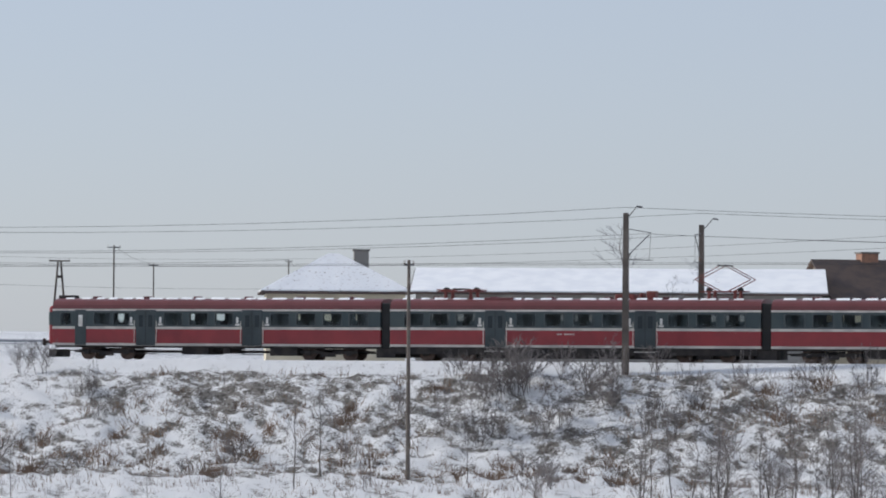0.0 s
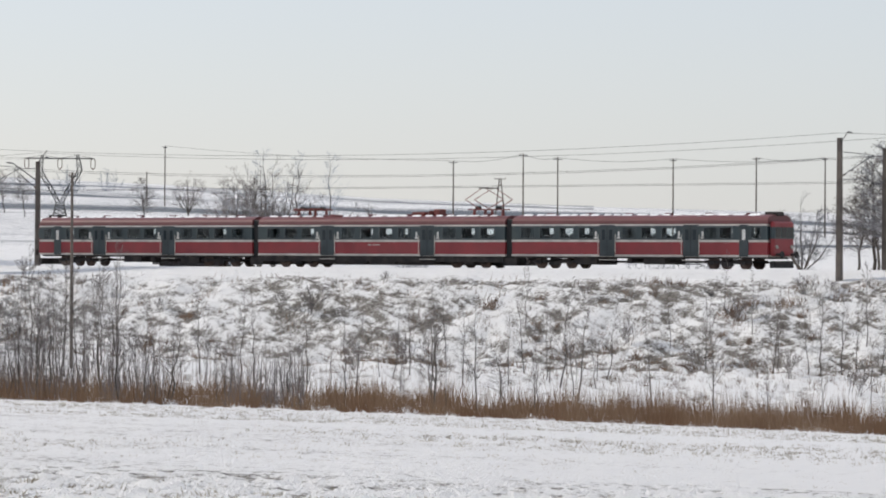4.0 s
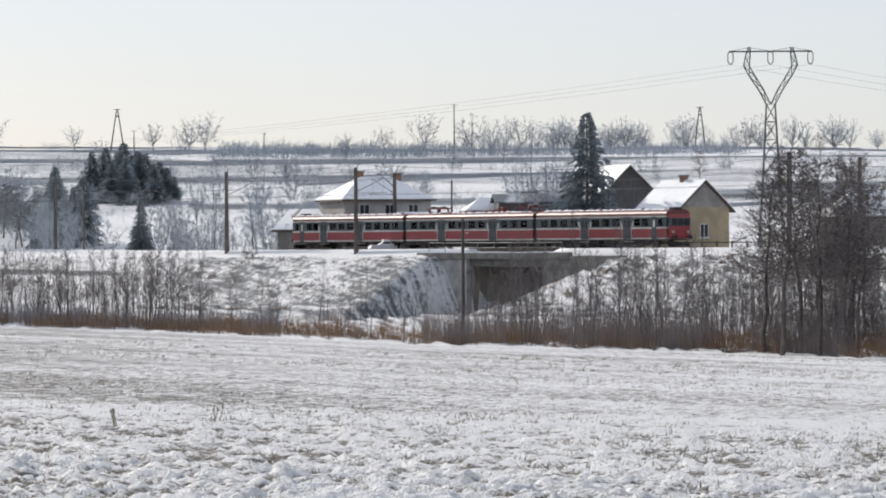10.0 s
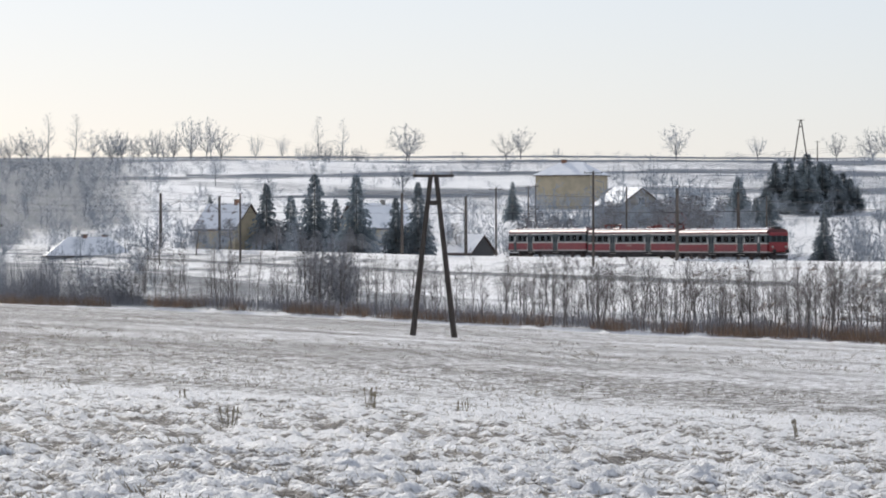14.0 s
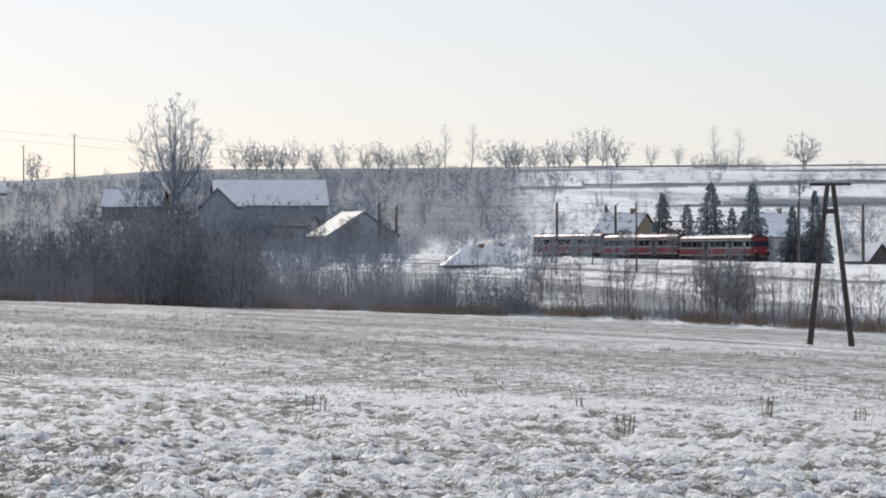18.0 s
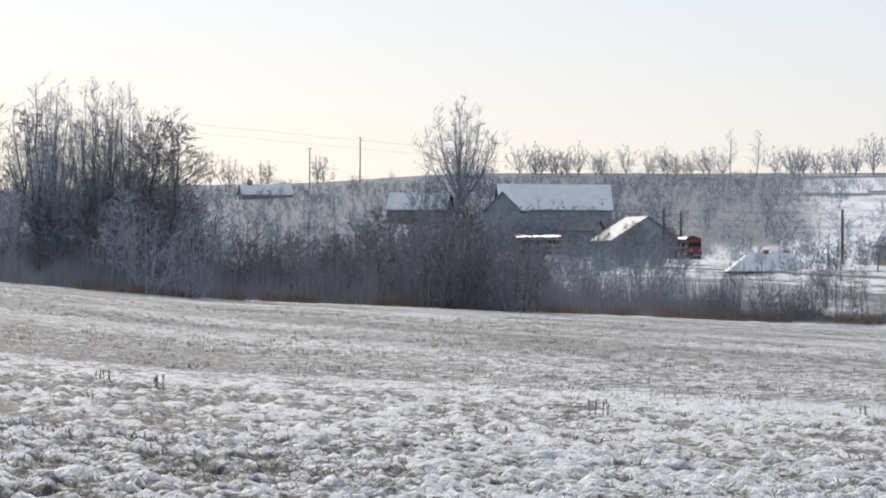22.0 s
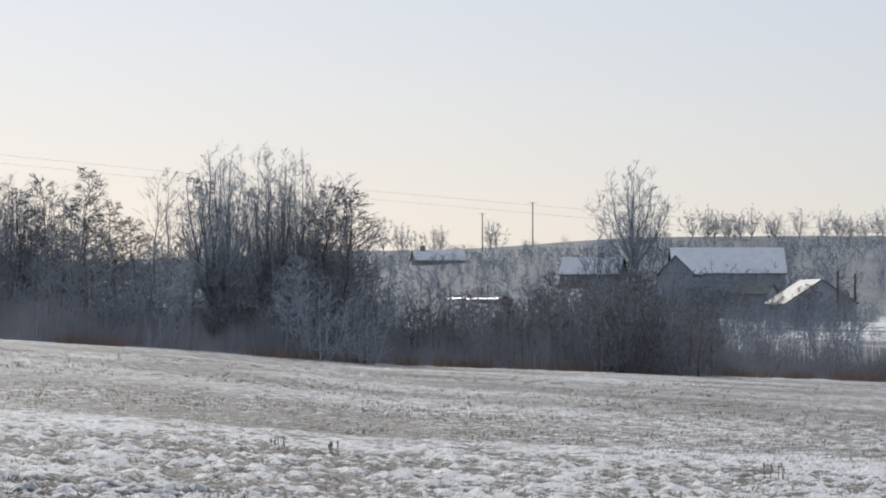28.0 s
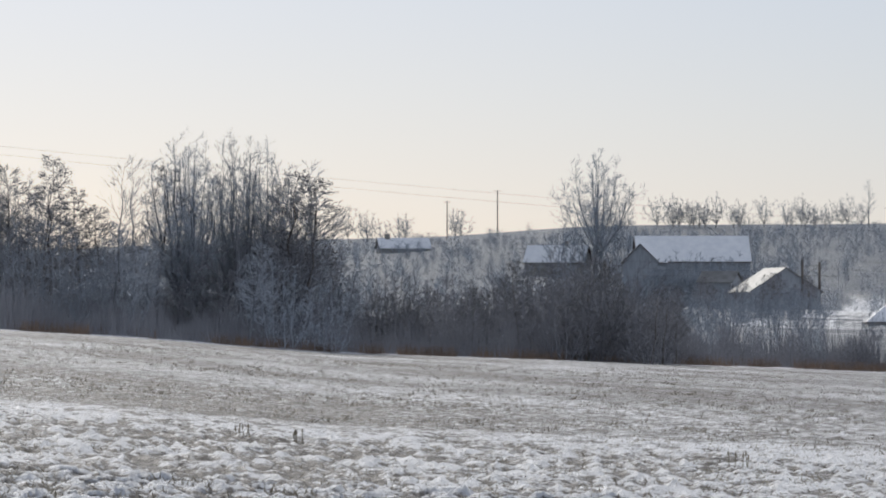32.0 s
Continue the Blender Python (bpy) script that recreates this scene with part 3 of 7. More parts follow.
MAST = material("mast_concrete", (0.15, 0.125, 0.105), 0.85, second=(0.09, 0.075, 0.065), scale=1.0, bump=0.15, speckle=0.15)
NEAR_S = [-7.5, 65.4, 137.5, 210.5, 283.0, 351.5, 376.0, 426.0, 498.0, 568.0, 625.0, 700.0]
FAR_S = [-12.0, 64.0, 140.5, 215.0, 286.0, 360.0, 430.0, 500.0, 570.0, 640.0]
for k, s in enumerate(NEAR_S):
    catenary_mast(s, True)
for k, s in enumerate(FAR_S):
    catenary_mast(s, False, 8.4, k in (3, 5))


def overhead_lines():
    for q, ss in ((-3.9, NEAR_S), (0.0, FAR_S)):
        ss = [x for x in ss if x != 376.0]
        for name, z, dip in (("contact_wire", 5.55, 0.04), ("messenger_wire", 7.15, 0.85), ("feeder_wire", 8.5, 0.9)):
            qq = q if name != "feeder_wire" else (-7.0 if q < -1 else 3.1)
            pts = []
            for a, b in zip(ss, ss[1:]):
                pts += sag(line_pose(a, qq, z).translation, line_pose(b, qq, z).translation, dip, 10)[:-1]
            tube(pts, 0.011, WIRE, name, "thin dark overhead railway wire between the masts", "wire", "overhead wires")


overhead_lines()


def wood_pole(b, d, top, arm=0.0, rad=0.13, arms=1, mat=None, lean=0.0):
    """A round wooden or concrete pole, with cross arms where it has them; top: its height above the eye's level zero."""
    p = spot(b, d)
    z = gz(p.x, p.y)
    h = max(5.0, top - z)
    t = thing("utility_pole", pose(p.x, p.y, z, 0, lean, b), "weathered utility pole with small insulators" if arm else "plain weathered wooden pole", "utility pole", "poles of the power line")
    part("post", sticks(((0, 0, -0.5), (0, 0, h), rad, rad * 0.68), sides=8), mat or MAST, t)
    for k in range(arms if arm else 0):
        zz = h - 0.25 - 0.7 * k
        part("cross_arm", boxes((-arm, arm, -0.06, 0.06, zz - 0.06, zz + 0.06)), STEEL, t)
        for x in (-arm * 0.92, 0.0, arm * 0.92):
            part("insulator", insulator(bmesh.new(), (x, 0, zz + 0.06), (0, 0, 1), 2, 0.06), PORCELAIN, t)
    return p + Vector((0, 0, z + h))


def a_pole(b, d, h, half, label, mat, rad=0.15, turn=0.0):
    p = spot(b, d)
    z = gz(p.x, p.y)
    t = thing("a_frame_pole", pose(p.x, p.y, z, 0, 0, b + turn), label, "utility pole", "poles of the power line")
    for sgn in (-1, 1):
        part("leg", sticks(((sgn * half, 0, -0.6), (sgn * 0.16, 0, h), rad * 1.1, rad * 0.8), sides=10), mat, t)
    part("brace", boxes((-half * 0.30, half * 0.30, -0.05, 0.05, h * 0.82, h * 0.85)), mat, t)
    part("cross_arm", boxes((-1.2, 1.2, -0.09, 0.09, h - 0.05, h + 0.11), bevel=0.015), mat, t)
    for x in (-1.08, 0.0, 1.08):
        part("insulator", insulator(bmesh.new(), (x, 0, h + 0.11), (0, 0, 1), 3, 0.08), PORCELAIN, t)
    return p + Vector((0, 0, z + h + 0.3))


A_TOP = a_pole(67.32, 240, 9.3, 1.28, "tarred wooden A-frame power pole standing in the snowy field", OLD_WOOD, 0.17, 6)
a_pole(24.77, 470, 10.7, 1.1, "distant A-frame power pole behind the line", MAST, 0.14)
a_pole(62.23, 1330, 13.0, 2.2, "distant A-frame power pole on the ridge", MAST, 0.22)
a_pole(54.15, 1330, 14.0, 1.9, "distant A-frame power pole on the ridge", MAST, 0.22)
a_pole(37.3, 850, 7.5, 1.0, "distant A-frame power pole behind the line", MAST, 0.14)
tops = []
for b, d, z, arm in ((24.02, 470, 20.6, 0.75), (23.47, 520, 19.6, 0.6), (21.6, 560, 21.0, 0.5), (27.5, 480, 19.0, 1.1), (26.95, 500, 16.5, 0.6),
                     (33.75, 560, 22.6, 0.5), (32.8, 560, 22.6, 0.4), (34.9, 560, 22.4, 0.5), (36.5, 560, 22.5, 0.6), (36.98, 560, 23.0, 0.6),
                     (37.95, 560, 22.0, 0.6), (41.95, 700, 27.5, 0.4), (42.2, 720, 23.5, 0.3)):
    tops.append(wood_pole(b, d, z, arm, 0.12))
for i in range(0, len(tops) - 1):
    if i in (1, 3, 4, 11):
        continue
    a, c = tops[i], tops[i + 1]
    if (a - c).length < 260:
        tube(sag(a, c, 0.5), 0.022, WIRE, "power_line", "thin sagging power line between distant poles", "wire", "power lines")
for off, dip in ((0, 2.0), (1.4, 2.6), (-1.2, 3.0)):
    tube(sag(spot(30, 470, 19.5 + off), spot(10, 300, 17.5 + off * 0.8), dip, 20), 0.012, WIRE, "power_line", "thin sagging power line behind the railway", "wire", "power lines")
# poles before the line
P0 = wood_pole(19.93, 213, 13.6, 0.25, 0.12)
P4 = wood_pole(43.23, 262, 14.2, 0.2, 0.12)
wood_pole(57.45, 329, 10.6, 0.0, 0.15, mat=OLD_WOOD)
wood_pole(65.10, 486, 18.6, 1.1, 0.16)
wood_pole(64.64, 505, 17.0, 0.0, 0.14)
wood_pole(66.45, 520, 17.2, 0.9, 0.13)
wood_pole(62.7, 500, 15.8, 0.0, 0.13)
wood_pole(65.9, 640, 19.5, 0.5, 0.13)
wood_pole(66.0, 650, 19.5, 0.5, 0.13)
wood_pole(57.6, 440, 15.3, 0.0, 0.13)
wood_pole(70.0, 560, 17.0, 0.0, 0.15)
wood_pole(57.56, 1360, 53.5, 1.2, 0.24)
wood_pole(62.0, 1340, 45.0, 0.9, 0.2)
Q1 = wood_pole(77.79, 1330, 50.5, 1.2, 0.22)
Q2 = wood_pole(78.49, 1350, 47.5, 1.0, 0.2)
wood_pole(60.2, 1340, 44.0, 0.8, 0.2)
for off in (-0.9, 0.9):
    tube(sag(spot(86.2, 900, 48.0 + off), spot(72.0, 900, 28.2 + off), 1.0, 24), 0.018, WIRE, "power_line", "thin power line across the pale sky", "wire", "power lines")


def pylon(b, d, top):
    """A lattice pylon with a Y-shaped head, a cross beam and looped insulators."""
    p = spot(b, d)
    z = gz(p.x, p.y)
    h = top - z
    t = thing("power_pylon", pose(p.x, p.y, z, 0, 0, b + 4), "tall grey lattice power pylon with a Y-shaped head", "pylon", "pylons")
    waist, beam = h - 5.9, h - 0.45

    def lattice(quads, r1, r2):
        bm = bmesh.new()
        for lo, hi in zip(quads, quads[1:]):
            for i in range(4):
                j = (i + 1) % 4
                stick(bm, lo[i], hi[i], r1, r1, 4)
                stick(bm, lo[i], hi[j], r2, r2, 4)
                stick(bm, lo[j], hi[i], r2, r2, 4)
                stick(bm, hi[i], hi[j], r2, r2, 4)
        return bm

    def quad(cx, w, zz, dep=None):
        dep = w if dep is None else dep
        return [Vector((cx + sx * w, sy * dep, zz)) for sx, sy in ((-1, -1), (1, -1), (1, 1), (-1, 1))]

    n = 9
    part("tower_body", lattice([quad(0, 1.5 - 1.05 * (i / n) ** 0.8, -0.4 + (waist + 0.4) * i / n) for i in range(n + 1)], 0.075, 0.035), PYLON, t)
    for sgn in (-1, 1):
        pts = ((0.25, 0.24, waist), (1.0, 0.27, waist + 1.5), (1.9, 0.30, waist + 2.9), (2.5, 0.30, waist + 4.0), (2.35, 0.24, waist + 5.0), (2.2, 0.12, h))
        part("head_arm", lattice([quad(sgn * x, w, zz, w) for x, w, zz in pts], 0.06, 0.03), PYLON, t)
    bm = bmesh.new()
    for dz in (0.0, 0.22):
        stick(bm, (-4.3, 0, beam + dz * 0.3), (4.3, 0, beam + dz * 0.3), 0.05, 0.05, 5)
    for sgn in (-1, 1):
        stick(bm, (sgn * 2.2, 0, h), (sgn * 4.3, 0, beam + 0.05), 0.03, 0.03, 4)
        stick(bm, (sgn * 2.2, 0, h), (0, 0, beam + 0.05), 0.03, 0.03, 4)
    part("cross_beam", bm, PYLON, t)
    for x in (-4.15, 0.0, 4.15):
        bm = bmesh.new()
        ring = [(x - 0.27, 0, beam - 0.15), (x - 0.27, 0, beam - 1.05), (x, 0, beam - 1.35), (x + 0.27, 0, beam - 1.05), (x + 0.27, 0, beam - 0.15), (x, 0, beam + 0.02)]
        for a, c in zip(ring, ring[1:] + ring[:1]):
            stick(bm, a, c, 0.055, 0.055, 5)
        part("insulator_loop", bm, PORCELAIN, t)
    return p, z, beam


PYLON = material("pylon_steel", (0.13, 0.13, 0.125), 0.6, 0.4, second=(0.08, 0.08, 0.08), scale=1.0)
pp, pz, pb = pylon(53.17, 430, 28.7)
pylon(43.4, 520, 21.5)
for x in (-4.15, 0.0, 4.15):
    a = pp + Vector((x * 0.6, x * 0.8, pz + pb - 1.35))
    tube(sag(a, spot(70, 1300, 46) + Vector((x, x, 0)), 9, 26), 0.010, WIRE, "power_line", "thin high-voltage line from the pylon over the valley", "wire", "power lines")
    tube(sag(a, spot(43.4, 520, 21.0) + Vector((x, 0, 0)), 2, 16), 0.009, WIRE, "power_line", "thin high-voltage line from the pylon over the valley", "wire", "power lines")


# ------------------------------------------------------------------ fence behind the line
def fence(s0, s1, q):
    m = line_pose((s0 + s1) / 2, q, -0.6)
    t = thing("fence", m, "low post-and-rail fence with snow on its rails", "fence")
    n = int((s1 - s0) / 2.2)
    half = (s1 - s0) / 2
    for i in range(n + 1):
        x = -half + i * 2 * half / n
        part("post", boxes((x - 0.06, x + 0.06, -0.06, 0.06, -0.6, 1.25)), OLD_WOOD, t)
    for z in (0.55, 1.05):
        part("rail", boxes((-half, half, -0.035, 0.035, z, z + 0.09)), OLD_WOOD, t)


fence(288, 345, 6.3)


# ------------------------------------------------------------------ houses
THIN_SNOW = material("thin_roof_snow", (0.92, 0.925, 0.93), 0.7, second=(0.34, 0.29, 0.26), scale=5.0, mix=(0.60, 0.72), bump=0.4, bump_scale=9)
PALE_PLASTER = material("pale_plaster", (0.42, 0.40, 0.37), 0.9, second=(0.33, 0.315, 0.29), scale=0.7, bump=0.15)
# boards of the farthest buildings, with haze painted in as pale blue-grey
HAZE_BOARDS = material("haze_boards", (0.40, 0.42, 0.45), 0.9, second=(0.31, 0.33, 0.355), scale=0.8, stretch=(6, 6, 0.6), bump=0.3)
PLASTER = material("grey_plaster", (0.34, 0.32, 0.29), 0.9, second=(0.24, 0.225, 0.205), scale=0.7, bump=0.15)
WHITE_WALL = material("whitewash", (0.72, 0.72, 0.71), 0.9, second=(0.58, 0.57, 0.55), scale=0.7, bump=0.1)
OCHRE_WALL = material("ochre_plaster", (0.42, 0.34, 0.22), 0.9, second=(0.33, 0.27, 0.18), scale=0.6, bump=0.12)
YELLOW_WALL = material("yellow_plaster", (0.53, 0.45, 0.315), 0.9, second=(0.44, 0.375, 0.265), scale=0.6, bump=0.1)
CREAM_WALL = material("cream_plaster", (0.62, 0.56, 0.42), 0.9, second=(0.52, 0.46, 0.35), scale=0.6, bump=0.1)
BRICK = material("brick_wall", (0.32, 0.17, 0.11), 0.9, second=(0.24, 0.14, 0.10), scale=2.5, bump=0.25, bump_scale=9)
# weathered boards, their brown greyed to take in the haze
PLANKS = material("weathered_boards", (0.105, 0.10, 0.10), 0.85, second=(0.075, 0.072, 0.074), scale=1.5, stretch=(6, 6, 0.6), bump=0.3)
PINE_BOARDS = material("pale_pine_boards", (0.50, 0.33, 0.17), 0.8, second=(0.40, 0.26, 0.13), scale=1.5, stretch=(0.5, 0.5, 7), bump=0.3)
TILE = material("brown_roof_tiles", (0.11, 0.075, 0.06), 0.75, second=(0.075, 0.055, 0.05), scale=1.2, bump=0.35, bump_scale=7)
GREY_ROOF = material("grey_sheet_roof", (0.13, 0.145, 0.16), 0.6, second=(0.55, 0.57, 0.60), scale=0.30, mix=(0.52, 0.64), bump=0.15)
SHINY_ROOF = material("wet_sheet_roof", (0.24, 0.237, 0.23), 0.7, 0.0, second=(0.17, 0.167, 0.16), scale=0.7)
WHITE_FRAME = material("white_window_frame", (0.72, 0.72, 0.70), 0.5)
PATCHY_SNOW = material("patchy_roof_snow", (0.84, 0.85, 0.87), 0.7, second=(0.16, 0.12, 0.10), scale=0.9, mix=(0.56, 0.66), bump=0.3, bump_scale=5)


def window(parent, x, y, z, w, h, face, mat=None):
    """A window set 3 cm proud: face 'y-' or 'x-' or 'x+' says which way it looks."""
    if face == "y-":
        m = pose(x, y, z)
    elif face == "x+":
        m = pose(x, y, z, 0, 0, 90)
    else:
        m = pose(x, y, z, 0, 0, -90)
    f = part("window", boxes((-w / 2 - 0.07, w / 2 + 0.07, -0.03, 0.06, -h / 2 - 0.07, -h / 2), (-w / 2 - 0.07, w / 2 + 0.07, -0.03, 0.06, h / 2, h / 2 + 0.07),
                             (-w / 2 - 0.07, -w / 2, -0.03, 0.06, -h / 2, h / 2), (w / 2, w / 2 + 0.07, -0.03, 0.06, -h / 2, h / 2),
                             (-0.03, 0.03, -0.025, 0.06, -h / 2, h / 2)), WHITE_FRAME, parent, at=m)
    for sx in (-1, 1):
        part("pane", boxes((min(sx * 0.03, sx * w / 2), max(sx * 0.03, sx * w / 2), -0.012, 0.05, -h / 2, h / 2)), PANE, f)
    part("sill", boxes((-w / 2 - 0.12, w / 2 + 0.12, -0.12, 0.05, -h / 2 - 0.12, -h / 2 - 0.06)), WHITE_FRAME, f)


def house(name, label, b, d, turn, w, dep, eave, ridge, wall, roof=None, snow=None, hip=0.0, chimneys=(), wins=(), gable_wins=(), over=0.45, z_base=None, category="house", gable=None, group="houses of the village"):
    """A house: w along the ridge, dep across; turn is added to the bearing, so 0 shows its long side and 90 its gable. eave and ridge are heights above the land's zero."""
    p = spot(b, d)
    z = gz(p.x, p.y) if z_base is None else z_base
    t = thing(name, pose(p.x, p.y, z, 0, 0, b + turn), label, category, group)
    e, r = max(eave - z, 1.2), max(ridge - z, 2.0)
    x, y = w / 2, dep / 2
    roof, snow = roof or TILE, snow or SNOW
    if hip <= 0:
        bm = bmesh.new()
        lo = [bm.verts.new(v) for v in ((-x, -y, -1.2), (x, -y, -1.2), (x, y, -1.2), (-x, y, -1.2))]
        hi = [bm.verts.new(v) for v in ((-x, -y, e), (x, -y, e), (x, y, e), (-x, y, e))]
        ga, gb = bm.verts.new((-x, 0, r - 0.12)), bm.verts.new((x, 0, r - 0.12))
        bm.faces.new((lo[0], lo[1], hi[1], hi[0]))
        bm.faces.new((lo[2], lo[3], hi[3], hi[2]))
        bm.faces.new((lo[1], lo[2], hi[2], gb, hi[1]))
        bm.faces.new((lo[3], lo[0], hi[0], ga, hi[3]))
        bm.faces.new(lo[::-1])
        part("wall", bm, wall, t)
    else:
        part("wall", boxes((-x, x, -y, y, -1.2, e)), wall, t)
    if gable is not None:
        for sx in (-1, 1):
            bm = bmesh.new()
            o = sx * (x + 0.03)
            a = [bm.verts.new(v) for v in ((o, -y, e), (o, y, e), (o, 0, r - 0.1))]
            c = [bm.verts.new((v.co.x - sx * 0.028, v.co.y, v.co.z)) for v in a]
            bm.faces.new(a)
            bm.faces.new(c[::-1])
            for i in range(3):
                bm.faces.new((a[i], a[(i + 1) % 3], c[(i + 1) % 3], c[i]))
            bmesh.ops.recalc_face_normals(bm, faces=bm.faces[:])
            part("gable", bm, gable, t)
    slope = (r - e) / y

    def slab(sgn, lift, thick, inset, mat, pname, rough=0.0):
        """One roof plane; hip shortens its upper edge."""
        bm = bmesh.new()
        nx, ny = (28, 8) if rough else (1, 1)
        grid = []
        for iy in range(ny + 1):
            f = iy / ny
            yy = (y + over - inset) * (1 - f)
            zz = r - slope * yy
            half = (x + over - inset) * (1 - f) + max(x + over - inset - hip, 0.05) * f if hip > 0 else (x + over - inset)
            row = []
            for ix in range(nx + 1):
                xx = -half + 2 * half * ix / nx
                bumpz = rough * (noise.noise(Vector((xx * 0.9 + d, yy * 0.9, 3.3))) + 0.5 * noise.noise(Vector((xx * 2.3, yy * 2.1 + b, 1.3))))
                row.append(bm.verts.new((xx, sgn * yy, zz + lift + bumpz)))
            grid.append(row)
        for iy in range(ny):
            for ix in range(nx):
                bm.faces.new((grid[iy][ix], grid[iy][ix + 1], grid[iy + 1][ix + 1], grid[iy + 1][ix]))
        ret = bmesh.ops.extrude_face_region(bm, geom=bm.faces[:])
        for v in ret["geom"]:
            if isinstance(v, bmesh.types.BMVert):
                v.co.z -= thick
        bmesh.ops.recalc_face_normals(bm, faces=bm.faces[:])
        return part(pname, bm, mat, t)

    for sgn in (-1, 1):
        slab(sgn, 0.0, 0.14, 0.0, roof, "roof")
        if snow != "none":
            slab(sgn, 0.10, 0.09, 0.08, snow, "roof_snow", 0.035)
    if hip > 0:
        for sx in (-1, 1):
            for lift, inset, mat, nm in ((0.0, 0.0, roof, "roof"), (0.08, 0.08, snow, "roof_snow")):
                if mat == "none":
                    continue
                bm = bmesh.new()
                xo = x + over - inset
                ze = r - slope * (y + over - inset) + lift
                a = [bm.verts.new(v) for v in ((sx * xo, -(y + over - inset), ze), (sx * xo, y + over - inset, ze), (sx * max(xo - hip, 0.05), 0, r + lift))]
                c = [bm.verts.new(v.co - Vector((0, 0, 0.08))) for v in a]
                bm.faces.new(a)
                bm.faces.new(c[::-1])
                for i in range(3):
                    bm.faces.new((a[i], a[(i + 1) % 3], c[(i + 1) % 3], c[i]))
                bmesh.ops.recalc_face_normals(bm, faces=bm.faces[:])
                part(nm, bm, mat, t)
    for cx, cy, cw, top in chimneys:
        ch = part("chimney", boxes((cx - cw / 2, cx + cw / 2, cy - cw / 2, cy + cw / 2, e, r + top), bevel=0.02), BRICK if wall not in (PLASTER, CREAM_WALL) else PLASTER, t)
        part("chimney_cap", boxes((cx - cw / 2 - 0.08, cx + cw / 2 + 0.08, cy - cw / 2 - 0.08, cy + cw / 2 + 0.08, r + top, r + top + 0.12)), CONCRETE, ch)
    for wx, wz, ww, wh in wins:
        window(t, wx, -y - 0.01, wz, ww, wh, "y-")
    for sx, wy, wz, ww, wh in gable_wins:
        window(t, sx * (x + 0.03), wy, wz, ww, wh, "x+" if sx > 0 else "x-")
    return t


# behind the line at the start
house("house", "cream house with a snow-covered tiled hip roof and chimney", 20.97, 277, 2, 9.2, 8.0, 13.0, 15.3, CREAM_WALL, snow=THIN_SNOW, hip=4.6,
      chimneys=((1.8, -0.3, 1.0, 0.25),), wins=((-2.2, 5.2, 1.5, 0.7), (2.2, 5.2, 1.5, 0.7)))
house("shed", "long low shed under a thick white snow roof", 17.0, 300, -1, 29.0, 11.0, 13.2, 14.85, PLASTER, category="shed")
house("house", "house with a brown tiled roof, red chimney and yellow gable", 13.3, 305, 20, 11.0, 8.5, 13.0, 15.75, YELLOW_WALL, snow="none",
      chimneys=((-1.5, 0.3, 1.3, 0.45),), wins=((-2, 4.5, 1.2, 1.2), (2, 4.5, 1.2, 1.2)))
# the farm
house("barn", "wooden barn with a bright snow-covered roof", 46.63, 346, -42, 9.0, 6.4, 10.9, 14.2, PLANKS, gable=PLANKS, category="barn")
house("house", "pale boarded house with a snow-patched roof and two chimneys", 45.75, 330, 46, 9.5, 6.6, 9.5, 12.6, PINE_BOARDS, roof=GREY_ROOF, snow=SNOW, over=0.6,
      chimneys=((-1.6, -1.2, 0.5, 0.1), (2.4, -1.2, 0.5, 0.1)), gable_wins=((-1, -1.1, 1.2, 0.8, 1.4), (-1, 1.1, 1.2, 0.8, 1.4)), z_base=7.6)
house("barn", "big grey-roofed barn with melting snow on the slope", 48.15, 420, -30, 10.0, 8.5, 13.6, 18.1, PLANKS, roof=GREY_ROOF, snow="none", gable=PLANKS, category="barn")
house("shed", "small dark gabled shed beside the line", 41.52, 305, 84, 6.0, 4.7, 8.7, 10.6, PLANKS, roof=GREY_ROOF, snow="none", category="shed")
house("barn", "weathered barn with a snow-covered roof and dark gable", 50.75, 387, -48, 8.5, 6.5, 11.1, 14.3, PLANKS, gable=PLANKS, category="barn")
house("barn", "weathered barn with patchy snow on its roof", 50.0, 372, -50, 9.5, 6.0, 10.6, 13.1, PLANKS, snow=PATCHY_SNOW, gable=PLANKS, category="barn")
house("house", "grey house with a white snow roof behind the alders", 51.75, 375, 10, 9.0, 7.0, 11.0, 13.3, PLASTER, hip=3.0, chimneys=((1.0, 0, 0.7, 0.5),),
      wins=((-2, 2.4, 1.0, 1.2), (2, 2.4, 1.0, 1.2)))
# the village by the bridge
house("house", "small ochre house with a snow-covered gable roof", 54.38, 400, -52, 6.2, 6.2, 11.9, 14.5, OCHRE_WALL, gable=PLASTER, chimneys=((0.0, 0.0, 0.6, 0.45),),
      wins=((-1.6, 2.2, 0.9, 1.2), (1.6, 2.2, 0.9, 1.2)), gable_wins=((1, 0.0, 2.4, 0.9, 1.2),))
house("barn", "tall grey barn with a snowy roof and dark gable", 55.29, 452, -75, 9.5, 6.2, 13.8, 16.9, PLANKS, gable=PLANKS, category="barn")
house("shed", "long low brown shed in the farmyard", 56.45, 432, 6, 8.0, 5.0, 13.0, 13.7, PLANKS, roof=GREY_ROOF, snow="none", category="shed")
house("shed", "little hipped shed with a snow roof", 57.15, 436, 8, 3.8, 3.8, 12.2, 13.3, PLASTER, hip=1.8, category="shed")
